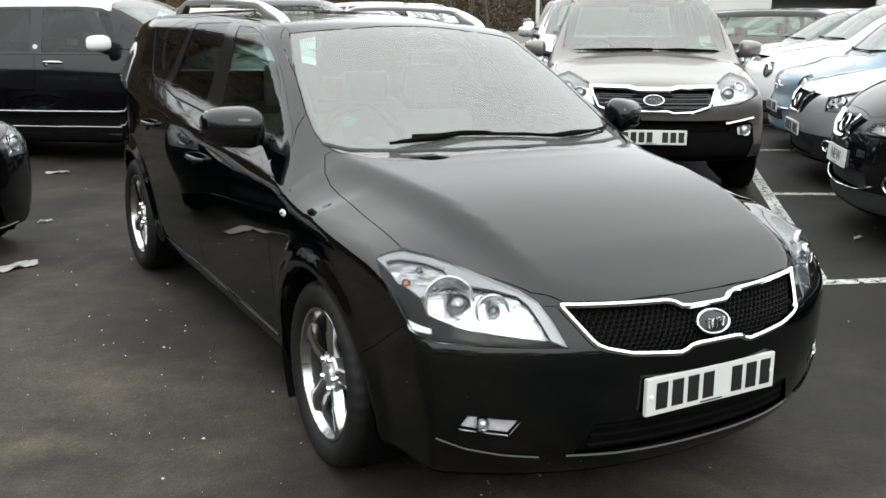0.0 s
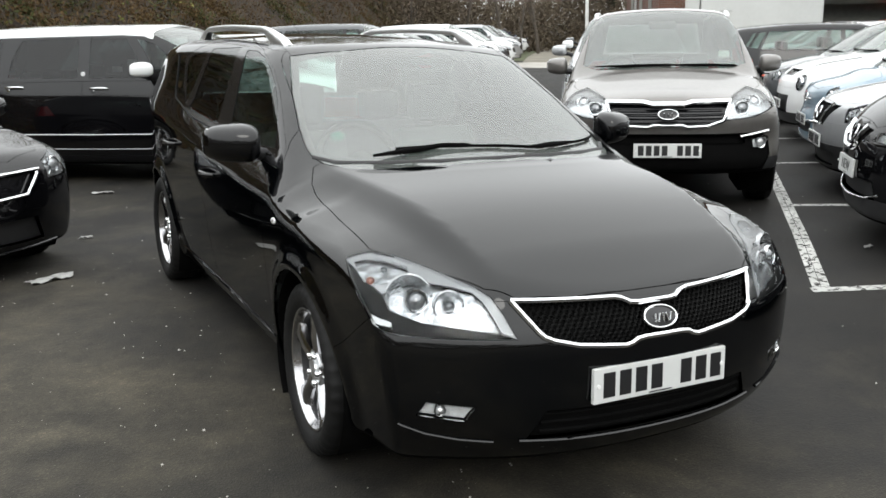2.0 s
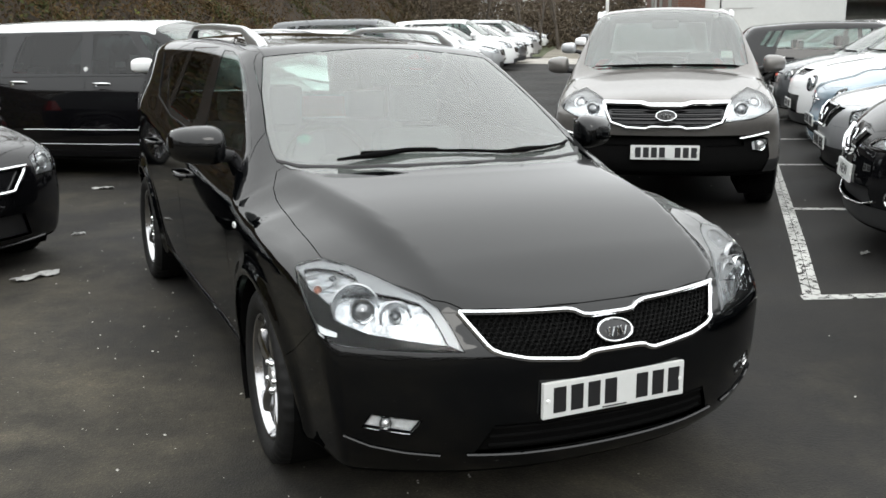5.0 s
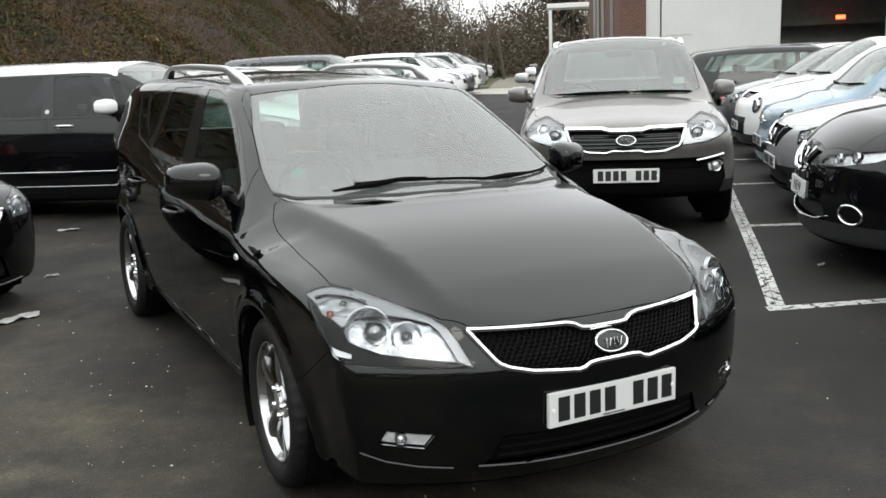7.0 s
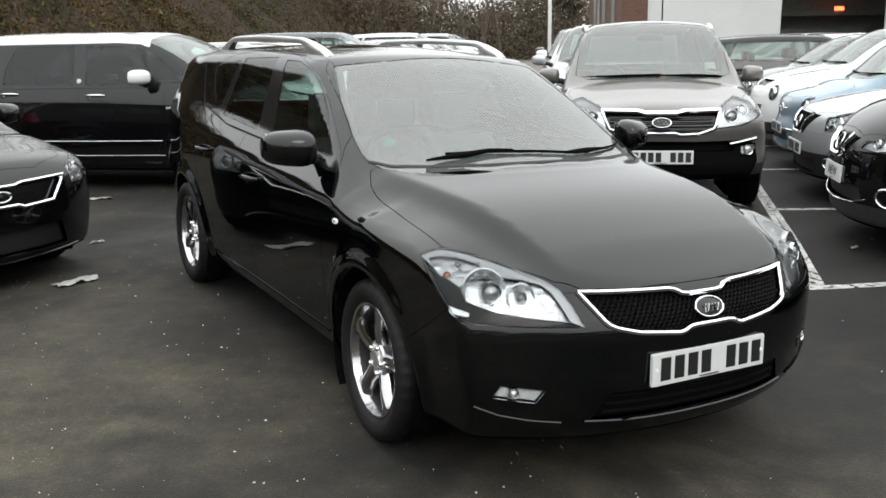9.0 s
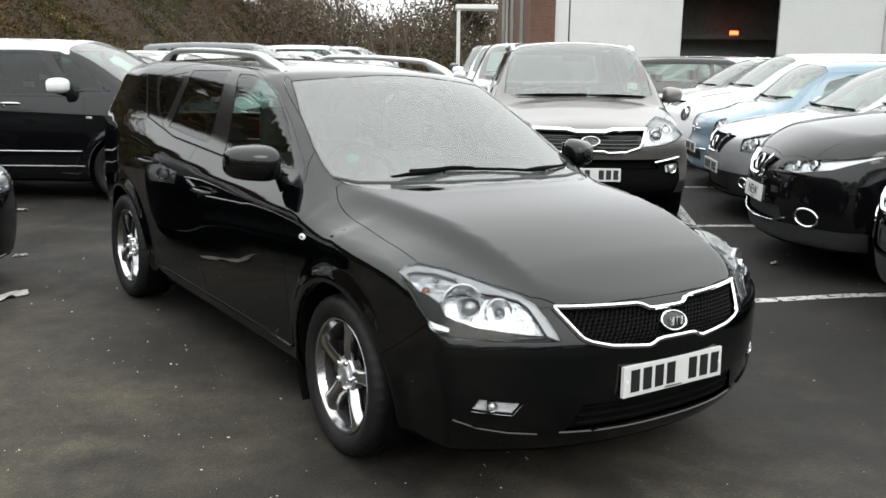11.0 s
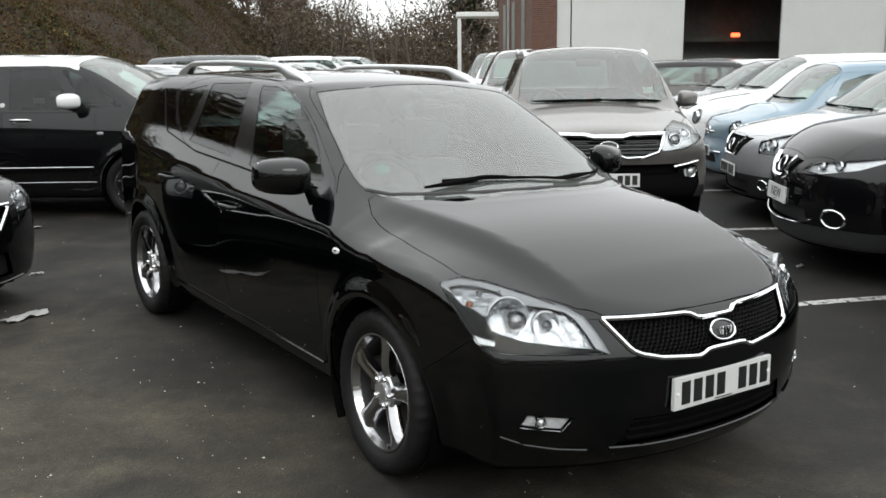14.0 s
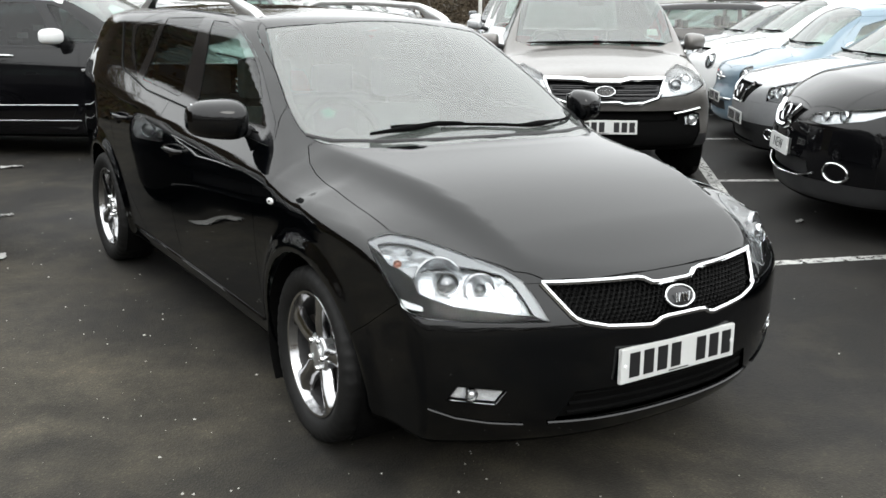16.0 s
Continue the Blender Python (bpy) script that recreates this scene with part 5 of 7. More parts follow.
# cars in the marked bays, noses to the aisle
CROSSOVER = stock(
    4.38, 1.81, 1.58, 2.65, 0.92, 1.11, 0.05, 0.88, 3.1, wr=0.335, belt=1.04, nose_round=0.30, lower_trim=0.36,
    lamps=[("headlight", 42, [(0.36, -0.85, 0.735), (0.40, -0.83, 0.785), (0.60, -0.69, 0.825), (0.86, -0.28, 0.895), (0.85, -0.32, 0.875), (0.72, -0.58, 0.775), (0.52, -0.77, 0.725)], "head")],
    headlight_bulbs=[(0.62, 0.79, 0.03, LENS, 0.02), (0.50, 0.775, 0.028, LAMP_IN, 0.03)],
    nose_cuts=[("grille", [[(-0.31, 0.80), (-0.16, 0.65), (0.16, 0.65), (0.31, 0.80)]], -0.03, DEEP), ("lower_grille", [[(-0.46, 0.36), (0.46, 0.36), (0.44, 0.48), (-0.44, 0.48)]], -0.03, PLASTIC)],
    nose_bars=[("chrome_v_bar", [(x, -1, z) for x, z in ((-0.21, 0.815), (-0.165, 0.74), (-0.12, 0.675), (-0.09, 0.66), (0.0, 0.655), (0.09, 0.66), (0.12, 0.675), (0.165, 0.74), (0.21, 0.815))], 0.022, CHROME),
               ("lower_chrome_strip", [(-0.50, -1, 0.40), (-0.35, -1, 0.36), (0.0, -1, 0.34), (0.35, -1, 0.36), (0.50, -1, 0.40)], 0.006, CHROME)],
    nose_rings=[("fog_ring", 0.66, 0.43, 0.075, 0.062, CHROME), ("badge_ring", 0.0, 0.745, 0.058, 0.052, CHROME)], ring_r=0.009,
    plate=(-0.924, 0.53, -3, 0.0, (), None, "number_plate", 0.42, 0.12), mirror=(0.97, 0.58, 1.10),
)
crossover, _, _ = build_car("crossover_car", CROSSOVER, BLACK2, "black crossover car with chrome fog lamp rings in a marked bay", "parked cars", 0.8)
qp = [c for c in crossover.children if c.name.startswith("number_plate")][0]
lettering(qp, "NEW", 0.10, Matrix.Translation((0, -0.004, 0)) @ Matrix.Rotation(radians(90), 4, "X"), INK)
crossover.matrix_world = nose_at(3.50, 1.33, *BAY, 0.93)

SILV = stock(
    4.39, 1.77, 1.50, 2.70, 0.90, 0.98, 0.0, 0.85, 3.1, wr=0.31, nose_round=0.28, lower_trim=0.44, nose_cuts=[("grille", [[(-0.42, 0.78), (-0.22, 0.60), (0.22, 0.60), (0.42, 0.78)]], -0.03, DEEP), ("lower_grille", [[(-0.4, 0.26), (0.4, 0.26), (0.45, 0.38), (-0.45, 0.38)]], -0.02, PLASTIC)],
    nose_bars=[("chrome_v_bar", [(x, -1, z) for x, z in ((-0.27, 0.79), (-0.17, 0.63), (-0.12, 0.60), (0.12, 0.60), (0.17, 0.63), (0.27, 0.79))], 0.013, CHROME)],
    nose_rings=[("badge_ring", 0.0, 0.69, 0.055, 0.05, CHROME), ("fog_ring", 0.62, 0.36, 0.05, 0.045, CHROME)],
)
car3, _, _ = build_car("hatchback_car", SILV, SILVER, "silver hatchback car with dark lower bumper in a marked bay", "parked cars", 0.6)
car3.matrix_world = nose_at(5.02, 2.92, *BAY, 0.9)

CITY = stock(
    3.55, 1.63, 1.47, 2.30, 0.72, 0.98, 0.02, 0.62, 2.5, wr=0.285, nose_round=0.24, nose=[(0.1, 0.10), (0.3, 0.0), (0.45, 0.0), (0.6, 0.04), (0.8, 0.05), (0.95, 0.14), (1.2, 0.4)],
    lamps=[("headlight", 25, [(0.60 + 0.105 * math.cos(t), -0.5, 0.73 + 0.10 * math.sin(t)) for t in np.linspace(0, 2 * math.pi, 19)[:-1]], "head"),
           ("fog_light", 25, [(0.57 + 0.06 * math.cos(t), -0.6, 0.55 + 0.055 * math.sin(t)) for t in np.linspace(0, 2 * math.pi, 15)[:-1]], "fog")],
    headlight_bulbs=[(0.60, 0.73, 0.045, LAMP_IN, 0.02)], fog_light_bulbs=[(0.57, 0.55, 0.03, LAMP_IN, 0.012)],
    nose_cuts=[("lower_grille", [[(-0.40, 0.34), (0.40, 0.34), (0.36, 0.43), (-0.36, 0.43)]], -0.02, PLASTIC)],
    nose_bars=[("chrome_whisker", [(-0.24, -1, 0.68), (0.0, -1, 0.675), (0.24, -1, 0.68)], 0.010, CHROME), ("bumper_strip", [(-0.5, -1, 0.46), (0, -1, 0.455), (0.5, -1, 0.46)], 0.012, CHROME)],
    nose_rings=[("badge_ring", 0.0, 0.68, 0.045, 0.042, CHROME)], mirror_mat=WHITE, windows=[("front_window", [(0.45, 0.99), (0.62, 1.24), (0.9, 1.325), (1.40, 1.33), (1.40, 0.99)]), ("quarter_window", [(1.50, 1.0), (1.50, 1.32), (1.85, 1.28), (2.05, 1.06)])],
    doors=[([(0.42, 0.30), (1.45, 0.30), (1.45, 1.36), (0.62, 1.34), (0.3, 0.95), (0.42, 0.88)], 1.28, 0.82)],
)
car4, _, _ = build_car("city_car", CITY, BLUE, "pale blue city car with round headlights in a marked bay", "parked cars", 0.6)
car4.matrix_world = nose_at(6.35, 4.28, *BAY, 0.72)

ROUND_LAMPED = stock(
    4.14, 1.77, 1.56, 2.53, 0.85, 1.06, 0.02, 0.75, 2.9, wr=0.34, belt=1.08, nose_round=0.26, lower_trim=0.36,
    lamps=[("headlight", 25, [(0.60 + 0.10 * math.cos(t), -0.6, 0.74 + 0.10 * math.sin(t)) for t in np.linspace(0, 2 * math.pi, 19)[:-1]], "head"),
           ("fog_light", 40, [(0.56, -0.6, 0.93), (0.84, -0.25, 1.03), (0.80, -0.3, 1.05), (0.58, -0.6, 0.97)], "fog")],
    headlight_bulbs=[(0.60, 0.74, 0.06, LENS, 0.02)],
    nose_cuts=[("grille", [[(-0.46, 0.90), (-0.36, 0.82), (0.36, 0.82), (0.46, 0.90)]], -0.03, GLOSS), ("lower_grille", [[(-0.40, 0.36), (0.40, 0.36), (0.46, 0.58), (-0.46, 0.58)]], -0.03, PLASTIC)],
    nose_rings=[("badge_ring", 0.0, 0.86, 0.055, 0.05, CHROME)], aerial=2.6,
)
car5, _, _ = build_car("crossover_car", ROUND_LAMPED, WHITE, "white crossover car with large round lamps in a marked bay", "parked cars", 0.6)
car5.matrix_world = nose_at(7.75, 5.95, *BAY, 0.85)

NEAR = stock(
    4.35, 1.80, 1.58, 2.64, 0.90, 1.06, 0.02, 0.85, 3.1, wr=0.33, belt=1.05, nose_round=0.26, lower_trim=0.40,
    nose_cuts=[("grille", [[(-0.40, 0.88), (-0.30, 0.68), (0.30, 0.68), (0.40, 0.88)]], -0.03, GLOSS), ("lower_grille", [[(-0.5, 0.42), (0.5, 0.42), (0.5, 0.58), (-0.5, 0.58)]], -0.02, PLASTIC)],
    nose_bars=[("chrome_u_bar", [(x, -1, z) for x, z in ((-0.42, 0.90), (-0.36, 0.72), (-0.28, 0.66), (0.28, 0.66), (0.36, 0.72), (0.42, 0.90))], 0.018, CHROME)]
    + [("bumper_tooth", [(x, -1, 0.46), (x, -1, 0.56)], 0.008, CHROME) for x in (-0.48, -0.24, 0.0, 0.24, 0.48)],
    nose_rings=[("badge_ring", 0.0, 0.78, 0.055, 0.05, CHROME), ("fog_ring", 0.66, 0.56, 0.078, 0.072, CHROME)], plate=None,
)
car6, _, _ = build_car("crossover_car", NEAR, BLACK2, "black crossover car with a chrome framed grille", "parked cars", 0.7)
car6.matrix_world = nose_at(2.50, -0.35, *BAY, 0.9)

# nose-in and further cars of the same rows
plain = lambda **k: stock(4.2, 1.76, 1.47, 2.58, 0.85, 0.98, 0.0, 0.82, 2.9, wr=0.31, **k)
tall = lambda **k: stock(4.45, 1.84, 1.68, 2.66, 0.90, 1.10, 0.0, 0.78, 3.2, wr=0.35, belt=1.12, **k)
lit = plain()
lit["tails"] = [(lit["tails"][0][0], True)]
AWAY = (0.78, -0.63)
BACK_ROW = (0.80, -0.60)
FAR = [
    ("hatchback_car", plain(), GREY, (9.2, 7.7), BAY, "dark grey hatchback car in a marked bay", 0.5),
    ("hatchback_car", lit, BLACK2, (14.0, 7.7), AWAY, "black hatchback car with a lit tail light, parked nose in", 0.5),
    ("estate_car", plain(), WHITE, (12.4, 10.9), BAY, "white car with dark side glass in a far bay", 0.45),
    ("hatchback_car", plain(), SILVER, (13.9, 12.7), BAY, "silver hatchback car in a far bay", 0.4),
    ("hatchback_car", plain(), WHITE, (15.4, 14.5), BAY, "white hatchback car in a far bay", 0.4),
    ("sport_utility_car", tall(), SILVER, (5.85, 6.65), AISLE, "silver sport utility car behind the bronze one", 0.5),
    ("sport_utility_car", tall(), WHITE, (8.55, 10.35), AISLE, "white sport utility car facing the aisle", 0.45),
    ("sport_utility_car", tall(), GREY, (11.2, 14.1), AISLE, "grey sport utility car facing the aisle", 0.4),
    ("hatchback_car", plain(aerial=1.6), WHITE, (2.95, 9.0), BACK_ROW, "white hatchback car with a roof aerial beside the bank", 0.6),
    ("estate_car", plain(rails=(0.52, 1.1, 2.8, 0.05, ALU)), SILVER, (4.55, 11.15), BACK_ROW, "silver estate car with roof rails beside the bank", 0.5),
    ("hatchback_car", plain(aerial=1.6), WHITE, (6.1, 13.3), BACK_ROW, "white hatchback car beside the bank", 0.45),
    ("sport_utility_car", tall(), GREY, (7.7, 15.5), BACK_ROW, "dark sport utility car beside the bank", 0.45),
    ("hatchback_car", plain(), WHITE, (9.2, 17.8), BACK_ROW, "white hatchback car far along the bank", 0.4),
    ("hatchback_car", plain(), SILVER, (10.7, 20.0), BACK_ROW, "silver hatchback car far along the bank", 0.4),
    ("hatchback_car", plain(), SILVER, (12.6, 22.1), BACK_ROW, "silver hatchback car far along the bank", 0.35),
    ("sport_utility_car", tall(), WHITE, (14.3, 24.2), BACK_ROW, "white sport utility car far along the bank", 0.35),
    ("hatchback_car", plain(), GREY, (15.9, 26.3), BACK_ROW, "grey hatchback car far along the bank", 0.3),
    ("estate_car", plain(rails=(0.52, 1.1, 2.8, 0.05, ALU)), WHITE, (17.5, 28.5), BACK_ROW, "white estate car with roof rails far along the bank", 0.3),
    ("sport_utility_car", tall(), SILVER, (20.0, 32.0), BACK_ROW, "silver sport utility car far along the bank", 0.35),
    ("sport_utility_car", tall(), BLACK2, (24.3, 38.9), BACK_ROW, "black sport utility car at the edge of the grass verge", 0.4),
    ("hatchback_car", plain(), WHITE, (27.5, 43.4), BACK_ROW, "white hatchback car at the far end of the row", 0.3),
    ("hatchback_car", plain(), paint("dark_blue_paint", (0.02, 0.03, 0.10)), (31.6, 49.6), BACK_ROW, "dark blue hatchback car at the far end of the row", 0.3),
    ("hatchback_car", plain(), RED, (36.0, 56.2), BACK_ROW, "dark red hatchback car before the boarded fence", 0.3),
    ("van", stock(4.5, 1.82, 1.80, 2.9, 0.85, 1.18, -0.1, 0.45, 3.6, wr=0.33, belt=1.2), GREY, (36.6, 53.8), AISLE, "dark grey van facing the car park at its far end", 0.45),
]
for nm, sp, col, at, hd, lab, ql in FAR:
    ob, _, _ = build_car(nm, sp, col, lab, "parked cars", ql)
    ob.matrix_world = nose_at(*at, *hd, -sp["front"])

# tall black hatchback with a white roof
TALLB = stock(
    4.15, 1.78, 1.63, 2.61, 0.82, 1.06, -0.36, 0.56, 3.2, wr=0.325, seat_y=0.95, mirror=(0.97, 0.60, 1.17), belt=1.08, rear_glass=PRIVACY, wheel="multi", rim=0.235, handle_mat=CHROME, mirror_mat=WHITE, roof_w=0.69, slope=0.30, belly=0.16,
    windscreen=[(-0.74, -0.08), (-0.58, -0.24), (-0.27, -0.31), (0.27, -0.31), (0.58, -0.24), (0.74, -0.08), (0.66, 0.57), (-0.66, 0.57)],
    windows=[("front_quarter_window", [(0.12, 1.11), (0.53, 1.41), (0.66, 1.46), (0.73, 1.465), (0.47, 1.10)]), ("front_window", [(0.58, 1.085), (0.85, 1.475), (1.25, 1.485), (1.25, 1.085)]), ("rear_door_window", [(1.38, 1.09), (1.38, 1.485), (2.02, 1.475), (2.12, 1.30), (2.16, 1.10)]), ("quarter_window", [(2.28, 1.11), (2.24, 1.465), (2.85, 1.44), (2.98, 1.16)])],
    window_trim=[(0.0, 1.06), (0.50, 1.43), (0.66, 1.495), (0.9, 1.51), (2.2, 1.505), (2.95, 1.475), (3.12, 1.15), (2.5, 1.07)],
    doors=[([(0.38, 0.30), (1.32, 0.30), (1.32, 1.058), (0.15, 1.056), (0.38, 0.6)], 1.13, 0.98), ([(1.32, 0.30), (2.10, 0.30), (2.30, 0.72), (2.40, 1.05), (1.32, 1.058)], 2.08, 1.0)],
    side_bars=[("chrome_side_strip", [(0.9, 0.42, 0.52), (0.9, 1.2, 0.515), (0.9, 2.05, 0.52)], 0.005, ALU), ("sill_strip", [(0.9, 0.40, 0.37), (0.9, 1.2, 0.365), (0.9, 2.05, 0.37)], 0.003, ALU)],
)
car7, sh7, _ = build_car("tall_hatchback_car", TALLB, BLACK2, "black tall hatchback car with white roof and mirror caps", "parked cars", 0.8, WHITE)
bm = bmesh.new()
q = sh7.on([(-0.9, 1.315, 1.13)], (1, 0, 0))[0]
lathe(bm, [(-0.008, 0.0004), (-0.008, 0.022), (0.004, 0.025)], 20, "x")
bm.transform(Matrix.Translation(q))
part("pillar_badge", bm, WHITE, car7, "round white badge on the door pillar", smooth=True)
bm = bmesh.new()
box(bm, (-0.008, 0.30, 0.84), (0.008, 0.36, 0.865), 0.006, Matrix.Translation((float(sh7.on([(-0.9, 0.33, 0.85)], (1, 0, 0))[0][0]), 0, 0)))
part("side_repeater", bm, LAMP_IN, car7)
for y, z in ((0.85, 1.24), (1.02, 1.17)):
    bm = bmesh.new()
    box(bm, (-0.62, y - 0.05, z - 0.03), (-0.615, y + 0.06, z + 0.025), 0.001, Matrix.Translation((0, 0, 0)))
    part("paper_slip", bm, PAPER, car7)
car7.matrix_world = place(0.80, 7.09, *BACK_ROW)

# small black hatchback beside the open ground
SMALL_HATCH = stock(
    4.05, 1.72, 1.45, 2.57, 0.82, 0.96, 0.0, 0.80, 2.9, wr=0.30, nose_round=0.24, plate=None,
    nose_cuts=[("grille", [[(-0.36, 0.57), (0.36, 0.57), (0.47, 0.70), (-0.47, 0.70)]], -0.025, GLOSS), ("lower_grille", [[(-0.48, 0.27), (0.48, 0.27), (0.42, 0.42), (-0.42, 0.42)]], -0.03, PLASTIC)],
    nose_bars=[("grille_surround", [(x, -1, z) for x, z in ((-0.48, 0.705), (-0.15, 0.70), (-0.10, 0.688), (0.10, 0.688), (0.15, 0.70), (0.48, 0.705), (0.36, 0.565), (0.14, 0.555), (0.10, 0.57), (-0.10, 0.57), (-0.14, 0.555), (-0.36, 0.565), (-0.48, 0.705))], 0.012, CHROME),
               ("bumper_lip", [(-0.6, -1, 0.235), (0, -1, 0.225), (0.6, -1, 0.235)], 0.008, GLOSS)],
)
car8, sh8, _ = build_car("small_hatchback_car", SMALL_HATCH, BLACK2, "black small hatchback car with a chrome framed grille", "parked cars", 0.8)
oval(car8, "badge", (0.0, -1, 0.63), 0.062, 0.03, 0.006, CHROME, sh8, fill=GLOSS)
car8.matrix_world = nose_at(-1.860, 2.923, 0.48, -0.88, 0.82)


# ---------------------------------------------------------------- ground, markings, litter
def ground_z(x, y):
    """The car park is level but for a slight cross-fall where the estate car stands."""
    e = 0.813 * x - 0.582 * (y - 1.3)
    r = np.hypot(x, y - 1.35)
    t = np.clip((3.5 - r) / 1.5, 0, 1)
    return -math.tan(radians(1.5)) * e * t * t * (3 - 2 * t)


def asphalt():
    m = bpy.data.materials.new("worn_asphalt")
    m.use_nodes = True
    n, l = m.node_tree.nodes, m.node_tree.links
    p = n["Principled BSDF"]
    tc = n.new("ShaderNodeTexCoord")

    def noise_at(scale, detail, rough=0.55):
        t = n.new("ShaderNodeTexNoise")
        t.inputs["Scale"].default_value, t.inputs["Detail"].default_value, t.inputs["Roughness"].default_value = scale, detail, rough
        l.new(tc.outputs["Object"], t.inputs["Vector"])
        return t.outputs["Fac"]

    def ramp(fac, stops):
        r = n.new("ShaderNodeValToRGB")
        while len(r.color_ramp.elements) < len(stops):
            r.color_ramp.elements.new(0.5)
        for e, (at, c) in zip(r.color_ramp.elements, stops):
            e.position, e.color = at, (*c, 1)
        l.new(fac, r.inputs[0])
        return r.outputs["Color"]

    def mixed(a, b, fac, mode="MIX"):
        x = n.new("ShaderNodeMix")
        x.data_type, x.blend_type = "RGBA", mode
        l.new(a, x.inputs["A"])
        l.new(b, x.inputs["B"])
        if isinstance(fac, float):
            x.inputs["Factor"].default_value = fac
        else:
            l.new(fac, x.inputs["Factor"])
        return x.outputs["Result"]

    base = ramp(noise_at(0.55, 5), [(0.32, (0.0085, 0.0081, 0.0075)), (0.5, (0.0118, 0.0111, 0.0100)), (0.68, (0.0215, 0.0197, 0.0170))])
    lane, sep = n.new("ShaderNodeMath"), n.new("ShaderNodeSeparateXYZ")
    l.new(tc.outputs["Object"], sep.inputs[0])
    lane.operation, lane.use_clamp = "MULTIPLY_ADD", True
    l.new(sep.outputs["X"], lane.inputs[0])
    lane.inputs[1].default_value = -0.055
    l.new(noise_at(0.45, 6, 0.65), lane.inputs[2])
    moss = ramp(lane.outputs[0], [(0.47, (0, 0, 0)), (0.67, (0.9, 0.9, 0.9))])
    mossy = ramp(noise_at(6.0, 4), [(0.3, (0.036, 0.0325, 0.0245)), (0.7, (0.070, 0.0620, 0.0455))])
    col = mixed(base, mossy, moss)
    grit = n.new("ShaderNodeTexVoronoi")
    grit.inputs["Scale"].default_value = 130
    l.new(tc.outputs["Object"], grit.inputs["Vector"])
    stone = ramp(grit.outputs["Color"], [(0.0, (0.62, 0.62, 0.62)), (0.75, (1.0, 1.0, 1.0)), (0.93, (1.5, 1.45, 1.4)), (1.0, (2.4, 2.3, 2.2))])
    col = mixed(col, stone, 0.75, "MULTIPLY")
    stain = ramp(noise_at(1.6, 6, 0.65), [(0.34, (0.55, 0.55, 0.56)), (0.46, (1, 1, 1))])
    col = mixed(col, stain, 0.6, "MULTIPLY")
    patch = ramp(noise_at(3.2, 6, 0.7), [(0.30, (0.62, 0.62, 0.63)), (0.5, (1, 1, 1)), (0.72, (1.5, 1.46, 1.38))])
    col = mixed(col, patch, 0.8, "MULTIPLY")
    l.new(col, p.inputs["Base Color"])
    mr = n.new("ShaderNodeMapRange")
    mr.inputs["To Min"].default_value, mr.inputs["To Max"].default_value = 0.62, 0.95
    l.new(noise_at(0.8, 5), mr.inputs["Value"])
    l.new(mr.outputs[0], p.inputs["Roughness"])
    p.inputs["Specular IOR Level"].default_value = 0.28
    b = n.new("ShaderNodeBump")
    b.inputs["Strength"].default_value, b.inputs["Distance"].default_value = 0.5, 0.004
    l.new(grit.outputs["Distance"], b.inputs["Height"])
    l.new(b.outputs[0], p.inputs["Normal"])
    return m


ASPHALT = asphalt()
edges = np.unique(np.round(np.concatenate([[-400, -200, -100, -60, -40, -25, -15, -10], np.arange(-7, 9.01, 0.25), [12, 16, 22, 30, 45, 70, 110, 200, 400]]), 3))
gx, gy = np.meshgrid(edges, edges, indexing="ij")
gv = np.stack([gx.ravel(), gy.ravel(), ground_z(gx.ravel(), gy.ravel())], 1)
ne = len(edges)
gf = [(i * ne + j, (i + 1) * ne + j, (i + 1) * ne + j + 1, i * ne + j + 1) for i in range(ne - 1) for j in range(ne - 1)]
tagged(raw("ground", gv, gf, ASPHALT), "worn dark grey asphalt car park with mossy patches", "ground", kind="structure")


def worn_white():
    m = bpy.data.materials.new("worn_road_paint")
    m.use_nodes = True
    n, l = m.node_tree.nodes, m.node_tree.links
    p, out = n["Principled BSDF"], n["Material Output"]
    p.inputs["Roughness"].default_value = 0.75
    tc, t1, t2 = n.new("ShaderNodeTexCoord"), n.new("ShaderNodeTexNoise"), n.new("ShaderNodeTexNoise")
    t1.inputs["Scale"].default_value, t1.inputs["Detail"].default_value = 26, 8
    t2.inputs["Scale"].default_value, t2.inputs["Detail"].default_value = 3, 4
    for t in (t1, t2):
        l.new(tc.outputs["Object"], t.inputs["Vector"])
    cr = n.new("ShaderNodeValToRGB")
    cr.color_ramp.elements[0].position, cr.color_ramp.elements[0].color = 0.3, (0.30, 0.30, 0.285, 1)
    cr.color_ramp.elements[1].position, cr.color_ramp.elements[1].color = 0.7, (0.52, 0.52, 0.50, 1)
    l.new(t2.outputs["Fac"], cr.inputs[0])
    l.new(cr.outputs["Color"], p.inputs["Base Color"])
    tr, mx, mr = n.new("ShaderNodeBsdfTransparent"), n.new("ShaderNodeMixShader"), n.new("ShaderNodeMapRange")
    mr.inputs["From Min"].default_value, mr.inputs["From Max"].default_value = 0.37, 0.48
    l.new(t1.outputs["Fac"], mr.inputs["Value"])
    l.new(mr.outputs[0], mx.inputs[0])
    l.new(tr.outputs[0], mx.inputs[1])
    l.new(p.outputs[0], mx.inputs[2])
    l.new(mx.outputs[0], out.inputs["Surface"])
    return m


ROAD_PAINT = worn_white()


